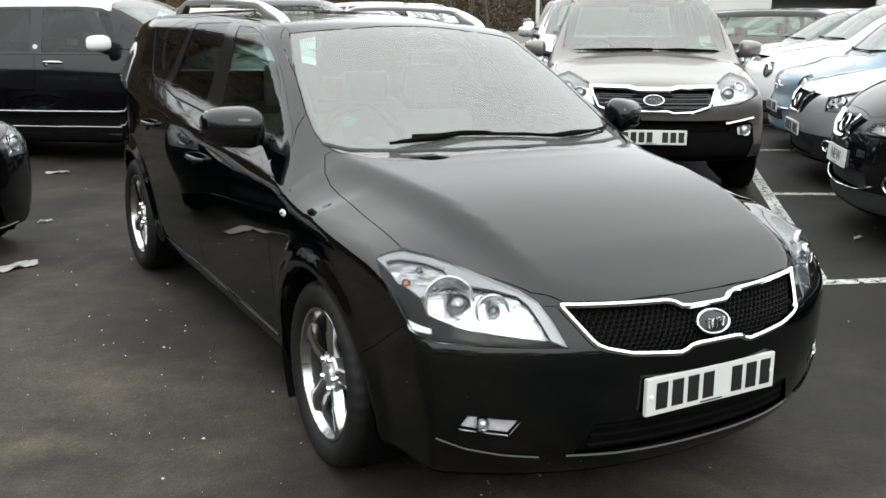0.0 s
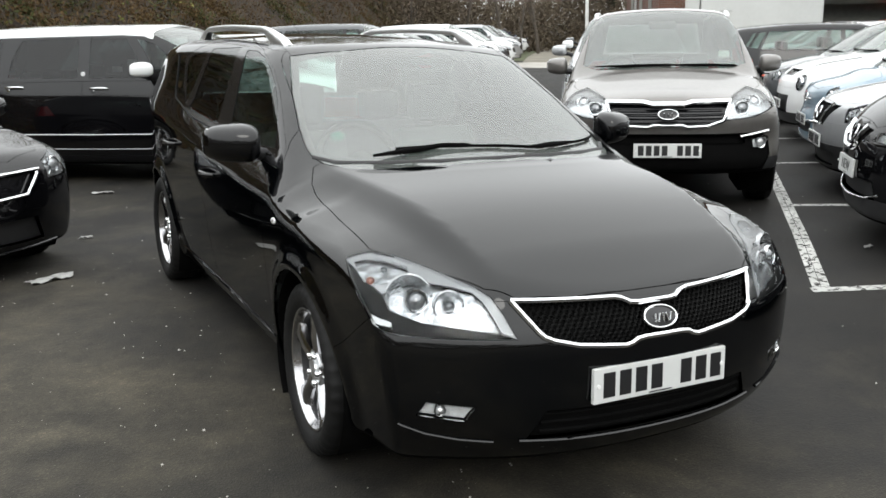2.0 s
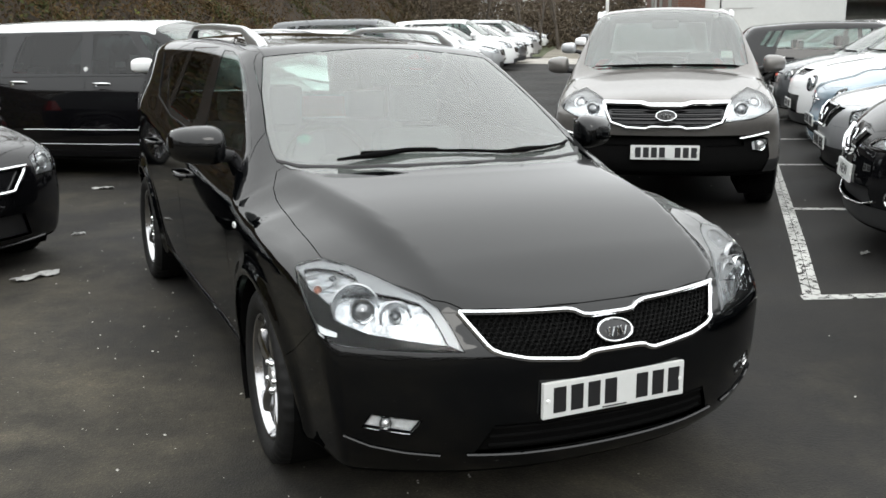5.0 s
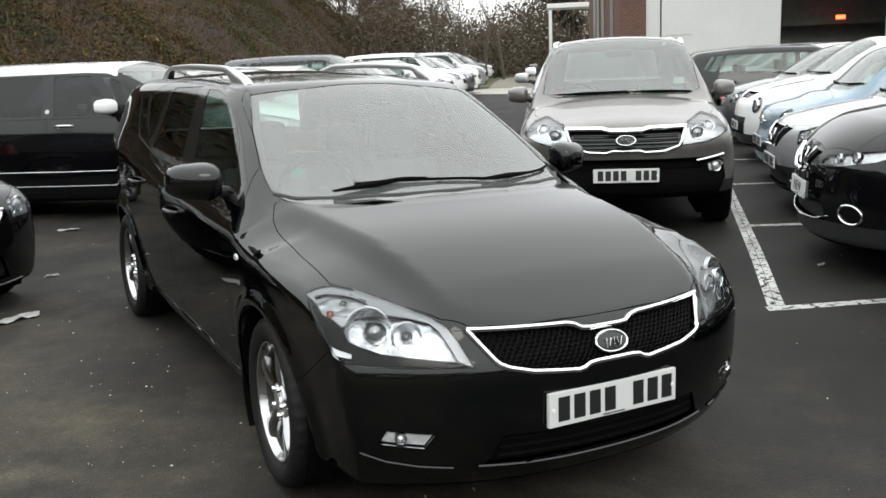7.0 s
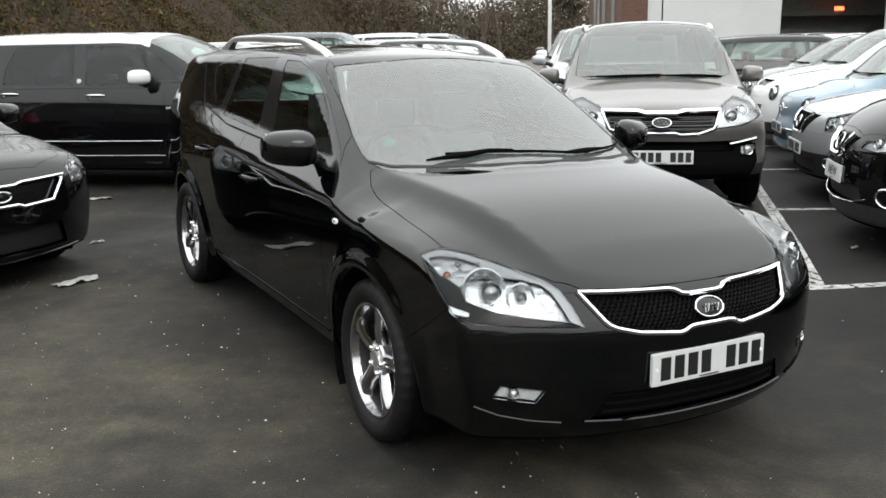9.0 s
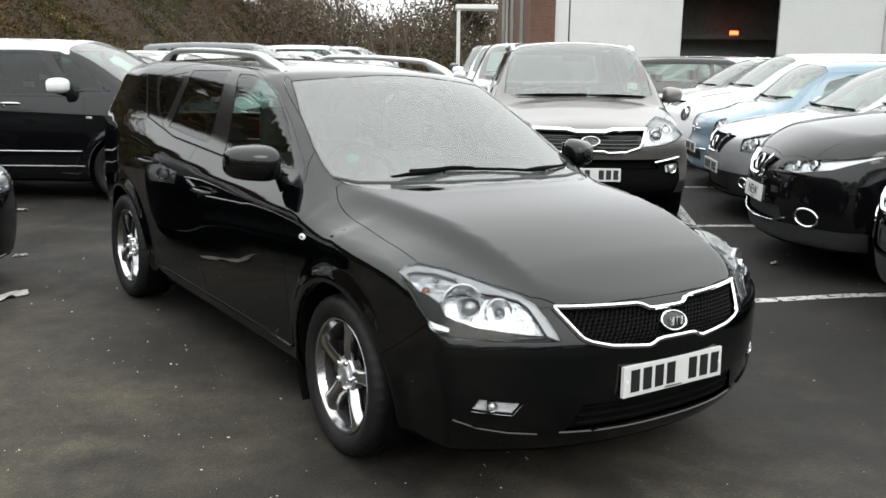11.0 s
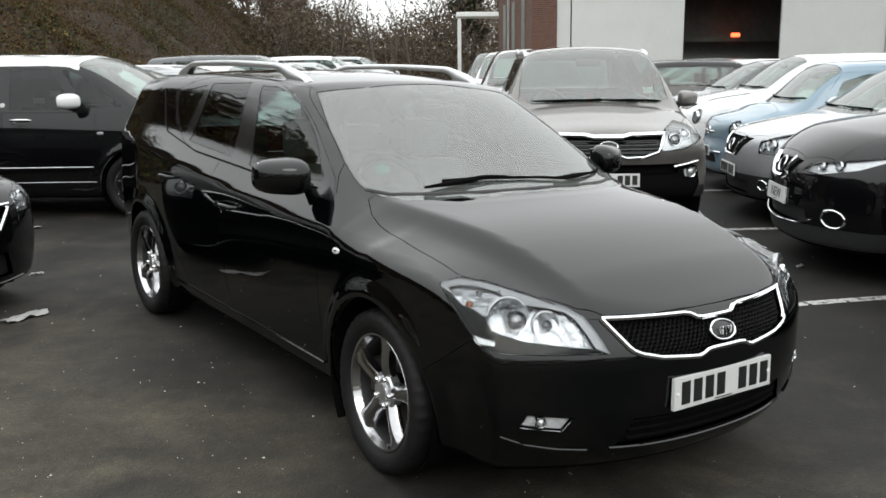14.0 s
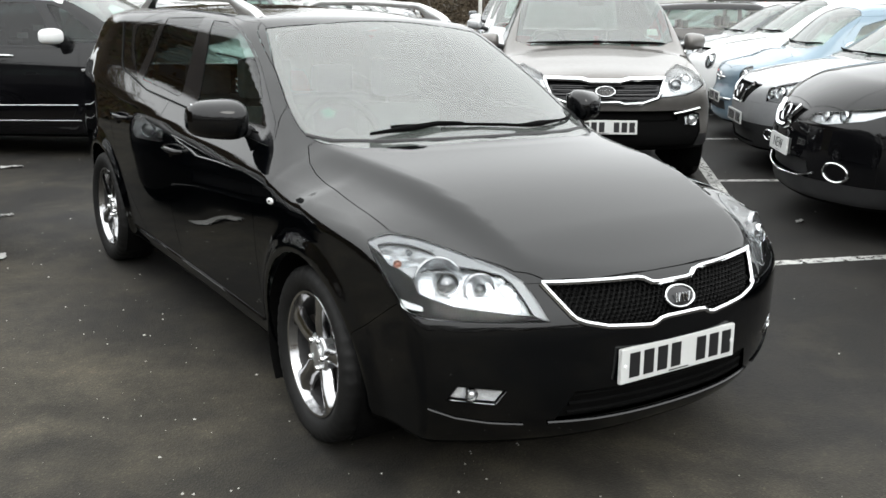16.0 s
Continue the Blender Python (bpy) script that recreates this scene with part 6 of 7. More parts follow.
def road_line(a, b, width, name="bay_marking"):
    a, b = np.array(a, float), np.array(b, float)
    d = (b - a) / np.linalg.norm(b - a)
    side = np.array((-d[1], d[0])) * width / 2
    n = max(2, int(np.linalg.norm(b - a) / 0.2))
    vs = []
    for k in range(n + 1):
        p = a + (b - a) * k / n
        for s in (-1, 1):
            q = p + s * side
            vs.append((q[0], q[1], float(ground_z(q[0], q[1])) + 0.004))
    fs = [(2 * k, 2 * k + 2, 2 * k + 3, 2 * k + 1) for k in range(n)]
    return tagged(raw(name, vs, fs, ROAD_PAINT), "worn white painted bay line on the asphalt", "road marking", kind="structure")


L0, LD, BD = np.array((2.50, 0.60)), np.array((0.675, 0.738)), np.array((0.84, -0.54))
LN = np.array((LD[1], -LD[0]))
for off in (-0.026, 0.026):
    road_line(L0 + off * LN, L0 + off * LN + 11.0 * LD, 0.048, "aisle_marking")
for k, at in enumerate((L0, (4.22, 2.376), (5.85, 4.218), (7.46, 5.82), (9.3, 7.62))):
    road_line(np.array(at) - 0.06 * BD, np.array(at) + 4.6 * BD, 0.085)


def sheet(name, a, b, lift, material, label, category):
    """Ground cover between two edges, each a run of points."""
    vs = [(x, y, float(ground_z(x, y)) + lift) for row in (a, b) for x, y in row]
    n = len(a)
    fs = [(k, k + 1, n + k + 1, n + k) for k in range(n - 1)]
    return tagged(raw(name, vs, fs, material), label, category, kind="structure")


# concrete strip, gravel track and grass verge at the far end
PALE_CONC = mat("pale_concrete", (0.36, 0.34, 0.31), 0.9, vary=0.25, scale=1.5, bump=0.2, bscale=30)
GRAVEL = mat("beige_gravel", (0.17, 0.155, 0.125), 0.95, vary=0.35, scale=0.8, bump=0.5, bscale=25)
VERGE = mat("short_grass", (0.060, 0.068, 0.030), 0.95, vary=0.4, scale=3.0, bump=0.6, bscale=30)
sheet("concrete_strip", [(14.2, 32.5), (17.0, 27.2), (17.8, 25.7), (21.5, 19.0)], [(17.6, 36.8), (19.8, 32.4), (20.8, 30.2), (25.5, 20.5)], 0.012, PALE_CONC, "pale concrete strip across the end of the asphalt", "pavement")
sheet("gravel_track", [(20.0, 32.0), (24.0, 38.0), (30.5, 47.0), (46.0, 70.0)], [(25.5, 21.0), (30.0, 29.0), (37.0, 42.0), (60.0, 60.0)], 0.008, GRAVEL, "beige gravel track beyond the asphalt", "track")
sheet("grass_verge", [(16.0, 37.5), (20.0, 43.0), (27.0, 52.0), (38.0, 68.0)], [(20.8, 33.2), (25.0, 39.4), (32.0, 49.0), (44.0, 66.5)], 0.016, VERGE, "strip of short grass beside the gravel track", "grass")

rng = random.Random(7)
CHIP = mat("pale_stone_chip", (0.42, 0.41, 0.38), 0.8, vary=0.3, scale=40)
vs, fs = [], []
for k in range(1500):
    near = k < 900
    x = rng.uniform(-4.2, 0.0) if near else rng.uniform(-4, 6)
    y = rng.uniform(-2.6, 3.5) if near else rng.uniform(-2, 9)
    s = rng.choice((0.002, 0.0025, 0.003, 0.004, 0.006)) * rng.uniform(0.7, 1.4)
    z, a, b0 = float(ground_z(x, y)), rng.uniform(0, 6.28), len(vs)
    for q in range(5):
        t = a + q * 2 * math.pi / 5
        vs.append((x + s * math.cos(t) * rng.uniform(0.7, 1.2), y + s * math.sin(t) * rng.uniform(0.7, 1.2), z - 0.001))
    vs.append((x, y, z + s * rng.uniform(0.5, 0.9)))
    fs += [(b0 + q, b0 + (q + 1) % 5, b0 + 5) for q in range(5)]
tagged(raw("loose_grit", vs, fs, CHIP, smooth=False), "pale stone chips scattered over the asphalt", "grit", kind="stuff")


def litter(x, y, size, label, turn, seed):
    rg = random.Random(seed)
    bm = bmesh.new()
    bmesh.ops.create_grid(bm, x_segments=9, y_segments=5, size=1.0)
    for v in bm.verts:
        v.co = (v.co.x * size * (1 + 0.15 * rg.uniform(-1, 1)), v.co.y * size * 0.32 * (1 + 0.3 * rg.uniform(-1, 1)), 0.006 + rg.uniform(0, 0.020))
    bmesh.ops.solidify(bm, geom=bm.faces, thickness=0.002)
    bm.transform(Matrix.Translation((x, y, float(ground_z(x, y)))) @ Matrix.Rotation(radians(turn), 4, "Z"))
    tagged(part("litter", bm, LITTER, smooth=True), label, "litter")


LITTER = mat("dirty_film", (0.30, 0.30, 0.29), 0.45, vary=0.35, scale=18)
litter(-1.50, 2.93, 0.14, "crumpled grey plastic wrapper on the asphalt", 20, 1)
litter(-1.15, 4.30, 0.05, "scrap of white paper on the asphalt", 0, 2)
litter(-0.75, 6.45, 0.10, "flattened pale wrapper beside the black car", -20, 3)
litter(3.45, 1.05, 0.04, "small scrap of white litter in a bay", 10, 4)

# ---------------------------------------------------------------- the bank and its undergrowth
B0, BDIR = np.array((-3.0, 10.5)), np.array((0.56, 0.83))
BUP = np.array((-0.83, 0.56))


def bank_z(s, u):
    """Height of the bank, s metres along its foot and u metres up from it."""
    top = (4.7 - 0.7 * min(1, max(0, (34 - s) / 10)) - 1.6 * min(1, max(0, (s - 60) / 24))) + 0.5 * math.sin(s * 0.16 + 1.0) + 0.35 * math.sin(s * 0.53) + 0.6 * min(1, max(0, (7 - s) / 6))
    t = min(1, max(0, u / 5.0))
    return top * t * t * (3 - 2 * t) + 0.25 * math.sin(s * 1.3 + u * 2.1) * min(1, u)


vs, fs = [], []
SS, UU = np.arange(-9, 86.1, 1.0), np.arange(0, 16.1, 0.8)
for s in SS:
    for u in UU:
        p = B0 + s * BDIR + u * BUP
        vs.append((p[0], p[1], bank_z(s, u) - 0.05))
nu_ = len(UU)
fs = [(i * nu_ + j, (i + 1) * nu_ + j, (i + 1) * nu_ + j + 1, i * nu_ + j + 1) for i in range(len(SS) - 1) for j in range(nu_ - 1)]
SOIL = mat("bank_soil", (0.026, 0.018, 0.011), 0.95, vary=0.4, scale=2.0, bump=0.5, bscale=8)
tagged(raw("bank", vs, fs, SOIL), "earth bank under brown winter undergrowth", "bank", kind="structure")


def leaf_mat(name, c1, c2, lo=0.55, hi=1.45):
    m = mat(name, c1, 0.7, color2=c2, scale=0.7, spec=0.12)
    n, l = m.node_tree.nodes, m.node_tree.links
    geo, hsv, mr, p = n.new("ShaderNodeNewGeometry"), n.new("ShaderNodeHueSaturation"), n.new("ShaderNodeMapRange"), n["Principled BSDF"]
    src = p.inputs["Base Color"].links[0].from_socket
    mr.inputs["To Min"].default_value, mr.inputs["To Max"].default_value = lo, hi
    l.new(geo.outputs["Random Per Island"], mr.inputs["Value"])
    l.new(mr.outputs[0], hsv.inputs["Value"])
    l.new(src, hsv.inputs["Color"])
    l.new(hsv.outputs["Color"], p.inputs["Base Color"])
    return m


BROWN_LEAF = leaf_mat("dead_bramble_leaf", (0.060, 0.038, 0.016), (0.094, 0.060, 0.026), 0.75, 1.25)
GREEN_LEAF = leaf_mat("bramble_leaf", (0.038, 0.046, 0.017), (0.060, 0.066, 0.024), 0.75, 1.25)
YELLOW_LEAF = leaf_mat("yellow_leaf", (0.16, 0.17, 0.05), (0.26, 0.25, 0.10))
DARK_LEAF = leaf_mat("evergreen_leaf", (0.018, 0.022, 0.014), (0.032, 0.036, 0.022))
BARK = mat("grey_brown_bark", (0.075, 0.062, 0.050), 0.9, vary=0.3, scale=3, bump=0.4, bscale=30)
TWIG = mat("brown_twig", (0.078, 0.055, 0.037), 0.9, vary=0.3, scale=4)


def leaves(name, pts, size, material, label, category, seed, parent=None):
    """Many small bent leaves about the points; ONE object."""
    rg = np.random.RandomState(seed)
    p = np.array(pts)
    n = len(p)
    a = rg.normal(size=(n, 3))
    a /= np.linalg.norm(a, axis=1, keepdims=True)
    b = np.cross(a, rg.normal(size=(n, 3)))
    b /= np.linalg.norm(b, axis=1, keepdims=True)
    c = np.cross(a, b)
    s = size * rg.uniform(0.5, 1.5, (n, 1))
    v = np.stack([p - a * s, p + b * s * 0.42 + c * s * 0.15, p + a * s, p - b * s * 0.42 + c * s * 0.15], 1).reshape(-1, 3)
    me = bpy.data.meshes.new(name)
    me.vertices.add(len(v))
    me.vertices.foreach_set("co", v.ravel())
    me.loops.add(4 * n)
    me.loops.foreach_set("vertex_index", np.arange(4 * n, dtype=np.int32))
    me.polygons.add(n)
    me.polygons.foreach_set("loop_start", np.arange(0, 4 * n, 4, dtype=np.int32))
    me.update()
    me.materials.append(material)
    ob = new(name, me)
    if parent:
        ob.parent = parent
        ob["kind"] = "stuff"
        return ob
    return tagged(ob, label, category, kind="stuff")


def bank_points(n, seed, s0, s1, u0, u1, thick, clump):
    rg = np.random.RandomState(seed)
    cs, cu = rg.uniform(s0, s1, n // clump), rg.uniform(u0, u1, n // clump)
    out = []
    for s, u in zip(cs, cu):
        h = thick * rg.uniform(0.2, 1.0)
        for _ in range(clump):
            ss, uu = s + rg.normal() * 0.45, max(0, u + rg.normal() * 0.4)
            q = B0 + ss * BDIR + uu * BUP
            out.append((q[0], q[1], bank_z(ss, uu) + abs(rg.normal()) * h * 0.6))
    return out


leaves("dead_undergrowth", bank_points(110000, 1, -9, 22, 0.0, 6.5, 0.6, 25) + bank_points(110000, 6, 22, 84, 0.0, 6.5, 0.8, 30), 0.045, BROWN_LEAF, "brown dead brambles and bracken over the bank", "undergrowth", 11)
leaves("green_brambles", bank_points(22000, 2, -9, 22, 0.0, 5.5, 0.7, 400) + bank_points(44000, 8, 26, 82, 0.0, 6.5, 0.8, 300), 0.050, GREEN_LEAF, "dull green bramble leaves on the bank", "undergrowth", 12)
leaves("fresh_brambles", bank_points(7000, 9, -6, 16, 0.0, 1.6, 0.5, 90), 0.05, leaf_mat("fresh_leaf", (0.075, 0.095, 0.022), (0.115, 0.135, 0.035)), "green leaves at the foot of the bank", "undergrowth", 14)
leaves("yellow_leaves", bank_points(800, 3, 4, 26, 0.0, 2.0, 0.5, 9), 0.06, YELLOW_LEAF, "pale yellow green leaves at the foot of the bank", "undergrowth", 13)
rg = random.Random(5)
bm = bmesh.new()
for k in range(900):
    s, u = rg.uniform(0, 50), rg.uniform(0, 6)
    q = B0 + s * BDIR + u * BUP
    z, a, h = bank_z(s, u), rg.uniform(0, 6.28), rg.uniform(0.5, 1.5)
    d = rg.uniform(0.1, 0.7)
    tube(bm, [(q[0], q[1], z - 0.1), (q[0] + d * 0.5 * math.cos(a), q[1] + d * 0.5 * math.sin(a), z + h * 0.7), (q[0] + d * 1.3 * math.cos(a), q[1] + d * 1.3 * math.sin(a), z + h * rg.uniform(0.6, 1.0))], [0.014, 0.010, 0.004], 3, False)
tagged(part("bramble_stems", bm, TWIG), "arching brown bramble stems on the bank", "undergrowth", kind="stuff")


# ---------------------------------------------------------------- trees
def tree(name, label, height, spread, seed, levels=4, upright=0.5, leaf=None, leaf_n=0, leaf_size=0.05, trunk_r=0.16, split=4, low=0.3, first=0):
    """A winter tree: trunk and limbs as one mesh, the fine twigs as another, and what leaves it has kept."""
    rg = random.Random(seed)
    root = tagged(new(name), label, "tree")
    wood, twigs, tips = bmesh.new(), bmesh.new(), []

    def grow(p, d, length, r, level):
        pts, rs, q = [p], [r], p
        bend = Vector((rg.uniform(-1, 1), rg.uniform(-1, 1), rg.uniform(-0.2, 0.6))) * 0.25
        n = 5 if level == 0 else 3
        dirs = []
        for k in range(n):
            d = (d + bend / n + Vector((0, 0, upright * 0.12))).normalized()
            q = q + d * length / n
            pts.append(q)
            rs.append(r * (1 - 0.75 * (k + 1) / n) if level == levels else r * (1 - 0.55 * (k + 1) / n))
            dirs.append((q, d))
        tube(wood if level < 2 else twigs, pts, rs, 7 if level == 0 else 4 if level < 2 else 3, False)
        if level == levels:
            tips.extend(pts[1:])
            return
        for k in range(first if level == 0 and first else split + (3 if level == 0 else 0)):
            at = rg.uniform(low if level == 0 else 0.15, 1.0)
            if level == 0 and first:
                at = at * at * at
            i = min(n - 1, int(at * n))
            base, dd = dirs[i]
            a = rg.uniform(0, 2 * math.pi)
            side = Vector((math.cos(a), math.sin(a), 0)) * spread + Vector((0, 0, upright))
            nd = (dd * 0.55 + side * rg.uniform(0.6, 1.0)).normalized()
            grow(base, nd, length * rg.uniform(0.42, 0.62) * (1.45 if level == 0 and first else 1), rs[i + 1] * rg.uniform(0.45, 0.7), level + 1)

    grow(Vector((0, 0, -0.3)), Vector((rg.uniform(-0.05, 0.05), rg.uniform(-0.05, 0.05), 1)), height * 0.62, trunk_r, 0)
    part("trunk", wood, BARK, root, smooth=True)
    tagged(part("brushwood", twigs, TWIG, root), kind="stuff")
    if leaf:
        pts = []
        for _ in range(leaf_n):
            t = rg.choice(tips)
            pts.append((t.x + rg.gauss(0, 0.14), t.y + rg.gauss(0, 0.14), t.z + rg.gauss(0, 0.14)))
        leaves("crown", pts, leaf_size, leaf, "", "", seed, root)
    return root


def on_bank(s, u):
    q = B0 + s * BDIR + u * BUP
    return Matrix.Translation((q[0], q[1], bank_z(s, u)))


poplar = tree("poplar_tree", "bare upright poplar tree on the bank", 7.5, 0.62, 21, levels=4, upright=1.1, trunk_r=0.055, split=4, low=0.0, first=22)
poplar.matrix_world = on_bank(22.0, 5.4)
for s, u, a, k in ((18.7, 5.4, 50, 1.0), (22.6, 5.9, 110, 0.9), (26.2, 5.4, 130, 1.02), (26.9, 5.6, 200, 1.05), (15.5, 5.4, 250, 1.0)):
    copy_thing(poplar, on_bank(s, u) @ Matrix.Rotation(radians(a), 4, "Z")).scale = (k, k, k)
bush = tree("thorn_tree", "tangled thorn tree with a few pale leaves on the bank", 7.0, 0.95, 33, levels=4, upright=0.25, leaf=leaf_mat("olive_leaf", (0.095, 0.088, 0.045), (0.140, 0.125, 0.065)), leaf_n=8000, leaf_size=0.045, trunk_r=0.05, split=5, low=0.0, first=16)
bush.matrix_world = on_bank(40.0, 5.0)
for s, u, a, k in ((31.0, 5.5, 300, 0.85), (34.5, 5.0, 30, 1.05), (37.5, 4.6, 200, 1.1), (43.5, 5.0, 80, 1.25), (47.5, 4.6, 160, 1.3), (52.0, 4.6, 250, 1.3), (57.0, 4.5, 120, 1.3)):
    copy_thing(bush, on_bank(s, u) @ Matrix.Rotation(radians(a), 4, "Z")).scale = (k, k, k)
COPPER_LEAF = leaf_mat("copper_leaf", (0.058, 0.041, 0.029), (0.092, 0.066, 0.045), 0.7, 1.3)
holly = tree("beech_shrub", "dense shrub with dark brown leaves on the end of the bank", 3.4, 0.8, 45, levels=3, upright=0.5, leaf=COPPER_LEAF, leaf_n=11000, leaf_size=0.045, trunk_r=0.10)
holly.matrix_world = on_bank(57.0, 4.0) @ Matrix.Diagonal((1.5, 1.5, 1.5, 1))
for s, u, a, k in ((61.5, 4.0, 110, 1.5), (66.0, 3.5, 50, 1.5), (72.0, 3.0, 170, 1.4), (77.0, 2.5, 220, 1.3), (62.0, 1.2, 20, 1.1), (69.0, 1.0, 80, 1.1)):
    copy_thing(holly, on_bank(s, u) @ Matrix.Rotation(radians(a), 4, "Z")).scale = (k, k, k)

ash = tree("ash_tree", "bare brown broadleaved tree beyond the car park", 8.5, 0.75, 57, levels=4, upright=0.55, trunk_r=0.16, split=4)
ash.matrix_world = Matrix.Translation((30.0, 64.0, 0))
rg = random.Random(9)
for k in range(26):
    az = radians(16 + k * 1.35 + rg.uniform(-0.5, 0.5))
    d = rg.uniform(52, 84)
    sc = rg.uniform(0.7, 1.15) * d / 74
    copy_thing(ash, Matrix.Translation((-2 + d * math.sin(az), -3 + d * math.cos(az), 0)) @ Matrix.Rotation(rg.uniform(0, 6.28), 4, "Z")).scale = (sc, sc, sc)
rg2 = np.random.RandomState(4)
pts = []
for k in range(2400):
    az, d = math.radians(rg2.uniform(20, 56)), rg2.uniform(58, 90)
    h = rg2.uniform(0.1, 1.0) ** 1.3 * (4.2 + 1.2 * math.sin(az * 31) + 0.7 * math.sin(az * 77)) * d / 70
    cx, cy = -2 + d * math.sin(az), -3 + d * math.cos(az)
    for _ in range(72):
        pts.append((cx + rg2.normal() * 1.2, cy + rg2.normal() * 1.2, abs(h + rg2.normal() * 0.9)))
leaves("far_scrub", pts, 0.11, leaf_mat("far_scrub_twigs", (0.086, 0.066, 0.050), (0.105, 0.086, 0.058), 0.8, 1.2), "brown winter scrub beyond the car park", "scrub", 31)
# out of view; added as the dark treeline that paint and glass reflect
pts = []
for k in range(5200):
    az, d = math.radians(rg2.uniform(92, 322)), rg2.uniform(34, 42)
    h = rg2.uniform(0.0, 1.0) * (7.6 + 0.9 * math.sin(az * 17) + 0.5 * math.sin(az * 41))
    for _ in range(64):
        pts.append((d * math.sin(az) + rg2.normal() * 0.8, d * math.cos(az) + rg2.normal() * 0.8, abs(h + rg2.normal() * 0.35)))
leaves("scrub_hedge", pts, 0.12, BROWN_LEAF, "unseen brown scrub hedge round the car park, dark in reflections", "hedge", 32)

fir = tree("conifer_tree", "dark conifer behind the canopy", 8.0, 0.55, 71, levels=3, upright=0.25, leaf=DARK_LEAF, leaf_n=7000, leaf_size=0.16, trunk_r=0.16, split=6)
fir.matrix_world = Matrix.Translation((34.9, 45.4, 0)) @ Matrix.Diagonal((0.64, 0.64, 0.72, 1))

# ---------------------------------------------------------------- warehouse
CLAD = mat("white_cladding", (0.49, 0.50, 0.49), 0.6, vary=0.05, scale=0.8, rvary=0.1)


def brick():
    m = bpy.data.materials.new("red_brick")
    m.use_nodes = True
    n, l = m.node_tree.nodes, m.node_tree.links
    p = n["Principled BSDF"]
    tc, br = n.new("ShaderNodeTexCoord"), n.new("ShaderNodeTexBrick")
    br.inputs["Scale"].default_value = 1.0
    br.inputs["Brick Width"].default_value, br.inputs["Row Height"].default_value, br.inputs["Mortar Size"].default_value = 0.225, 0.075, 0.008
    br.inputs["Color1"].default_value, br.inputs["Color2"].default_value, br.inputs["Mortar"].default_value = (0.115, 0.046, 0.028, 1), (0.080, 0.034, 0.022, 1), (0.11, 0.095, 0.08, 1)
    sp, sm, cb = n.new("ShaderNodeSeparateXYZ"), n.new("ShaderNodeMath"), n.new("ShaderNodeCombineXYZ")
    l.new(tc.outputs["Object"], sp.inputs[0])
    l.new(sp.outputs["X"], sm.inputs[0])
    l.new(sp.outputs["Y"], sm.inputs[1])
    l.new(sm.outputs[0], cb.inputs["X"])
    l.new(sp.outputs["Z"], cb.inputs["Y"])
    l.new(cb.outputs[0], br.inputs["Vector"])
    l.new(br.outputs["Color"], p.inputs["Base Color"])
    p.inputs["Roughness"].default_value = 0.9
    return m


BRICK = brick()
DARKIN = mat("dark_interior", (0.17, 0.175, 0.16), 0.9, vary=0.3, scale=0.5)
ROOFING = mat("roof_sheet", (0.062, 0.062, 0.057), 0.8, vary=0.3, scale=0.6)
GREYW = mat("grey_render", (0.36, 0.36, 0.35), 0.8, vary=0.12, scale=0.7)
ware = tagged(new("warehouse"), "brick warehouse with white sliding doors, one standing open", "building")
ware.matrix_world = Matrix.Translation((21.75, 25.15, 0)) @ Matrix.Rotation(math.atan2(-0.50, 0.87), 4, "Z")


def slab(name, lo, hi, material, bevel=0.0, label="", parent=None):
    bm = bmesh.new()
    box(bm, lo, hi, bevel)
    return part(name, bm, material, parent or ware, label)


slab("brick_pier", (0, 0, 0), (1.0, 0.5, 4.95), BRICK)
slab("side_wall", (0, 0.5, 0), (0.35, 8.2, 4.95), BRICK)
for k in range(3):
    slab("window_recess", (-0.03, 1.4 + 2.3 * k, 1.3), (-0.005, 2.1 + 2.3 * k, 3.9), DARKIN, 0.01)
slab("downpipe", (-0.12, 5.0, 0), (-0.02, 5.1, 4.9), GREYW, 0.02)
slab("side_gutter", (-0.16, 0.0, 4.95), (0.1, 8.3, 5.07), ROOFING, 0.03)
slab("door_jamb", (1.0, 0.08, 0), (1.55, 0.30, 4.55), CLAD)
slab("sliding_door", (1.6, 0.02, 0.05), (6.13, 0.12, 4.5), CLAD, 0.01, "white sliding door leaf")
slab("sliding_door", (10.15, 0.02, 0.05), (14.6, 0.12, 4.5), CLAD, 0.01, "white sliding door leaf")
slab("door_track_cover", (0.95, -0.25, 4.5), (14.75, 0.10, 4.78), CLAD, 0.03)
slab("hatch_outline", (1.75, 0.005, 1.90), (2.75, 0.019, 1.94), GREYW)
slab("vent_block", (1.22, 0.04, 4.05), (1.40, 0.079, 4.15), DARKIN)
slab("upper_wall", (1.0, 0.2, 4.55), (40, 0.5, 5.0), BRICK)
slab("roof", (-0.1, 0.0, 5.0), (40, 8.3, 5.25), ROOFING, 0.05)
slab("roof_monitor", (5.8, 2.5, 5.25), (11.2, 8.0, 5.95), BRICK)
slab("roof_monitor", (12.6, 2.5, 5.25), (26, 8.0, 5.75), BRICK)
slab("monitor_roof", (12.4, 2.3, 5.75), (26, 8.2, 5.85), ROOFING)
slab("end_wall", (14.75, 0.0, 0), (40, 0.4, 4.6), GREYW, 0.0, "plain grey end wall")
slab("corner_post", (14.6, -0.04, 0), (14.75, 0.12, 4.5), GREYW)
slab("inner_back_wall", (0.35, 7.9, 0), (40, 8.2, 5.0), DARKIN)
slab("inner_side_wall", (16.5, 0.6, 0), (16.8, 7.9, 5.0), DARKIN)
slab("inner_beam", (1.0, 7.0, 2.2), (16.0, 7.2, 2.42), DARKIN)
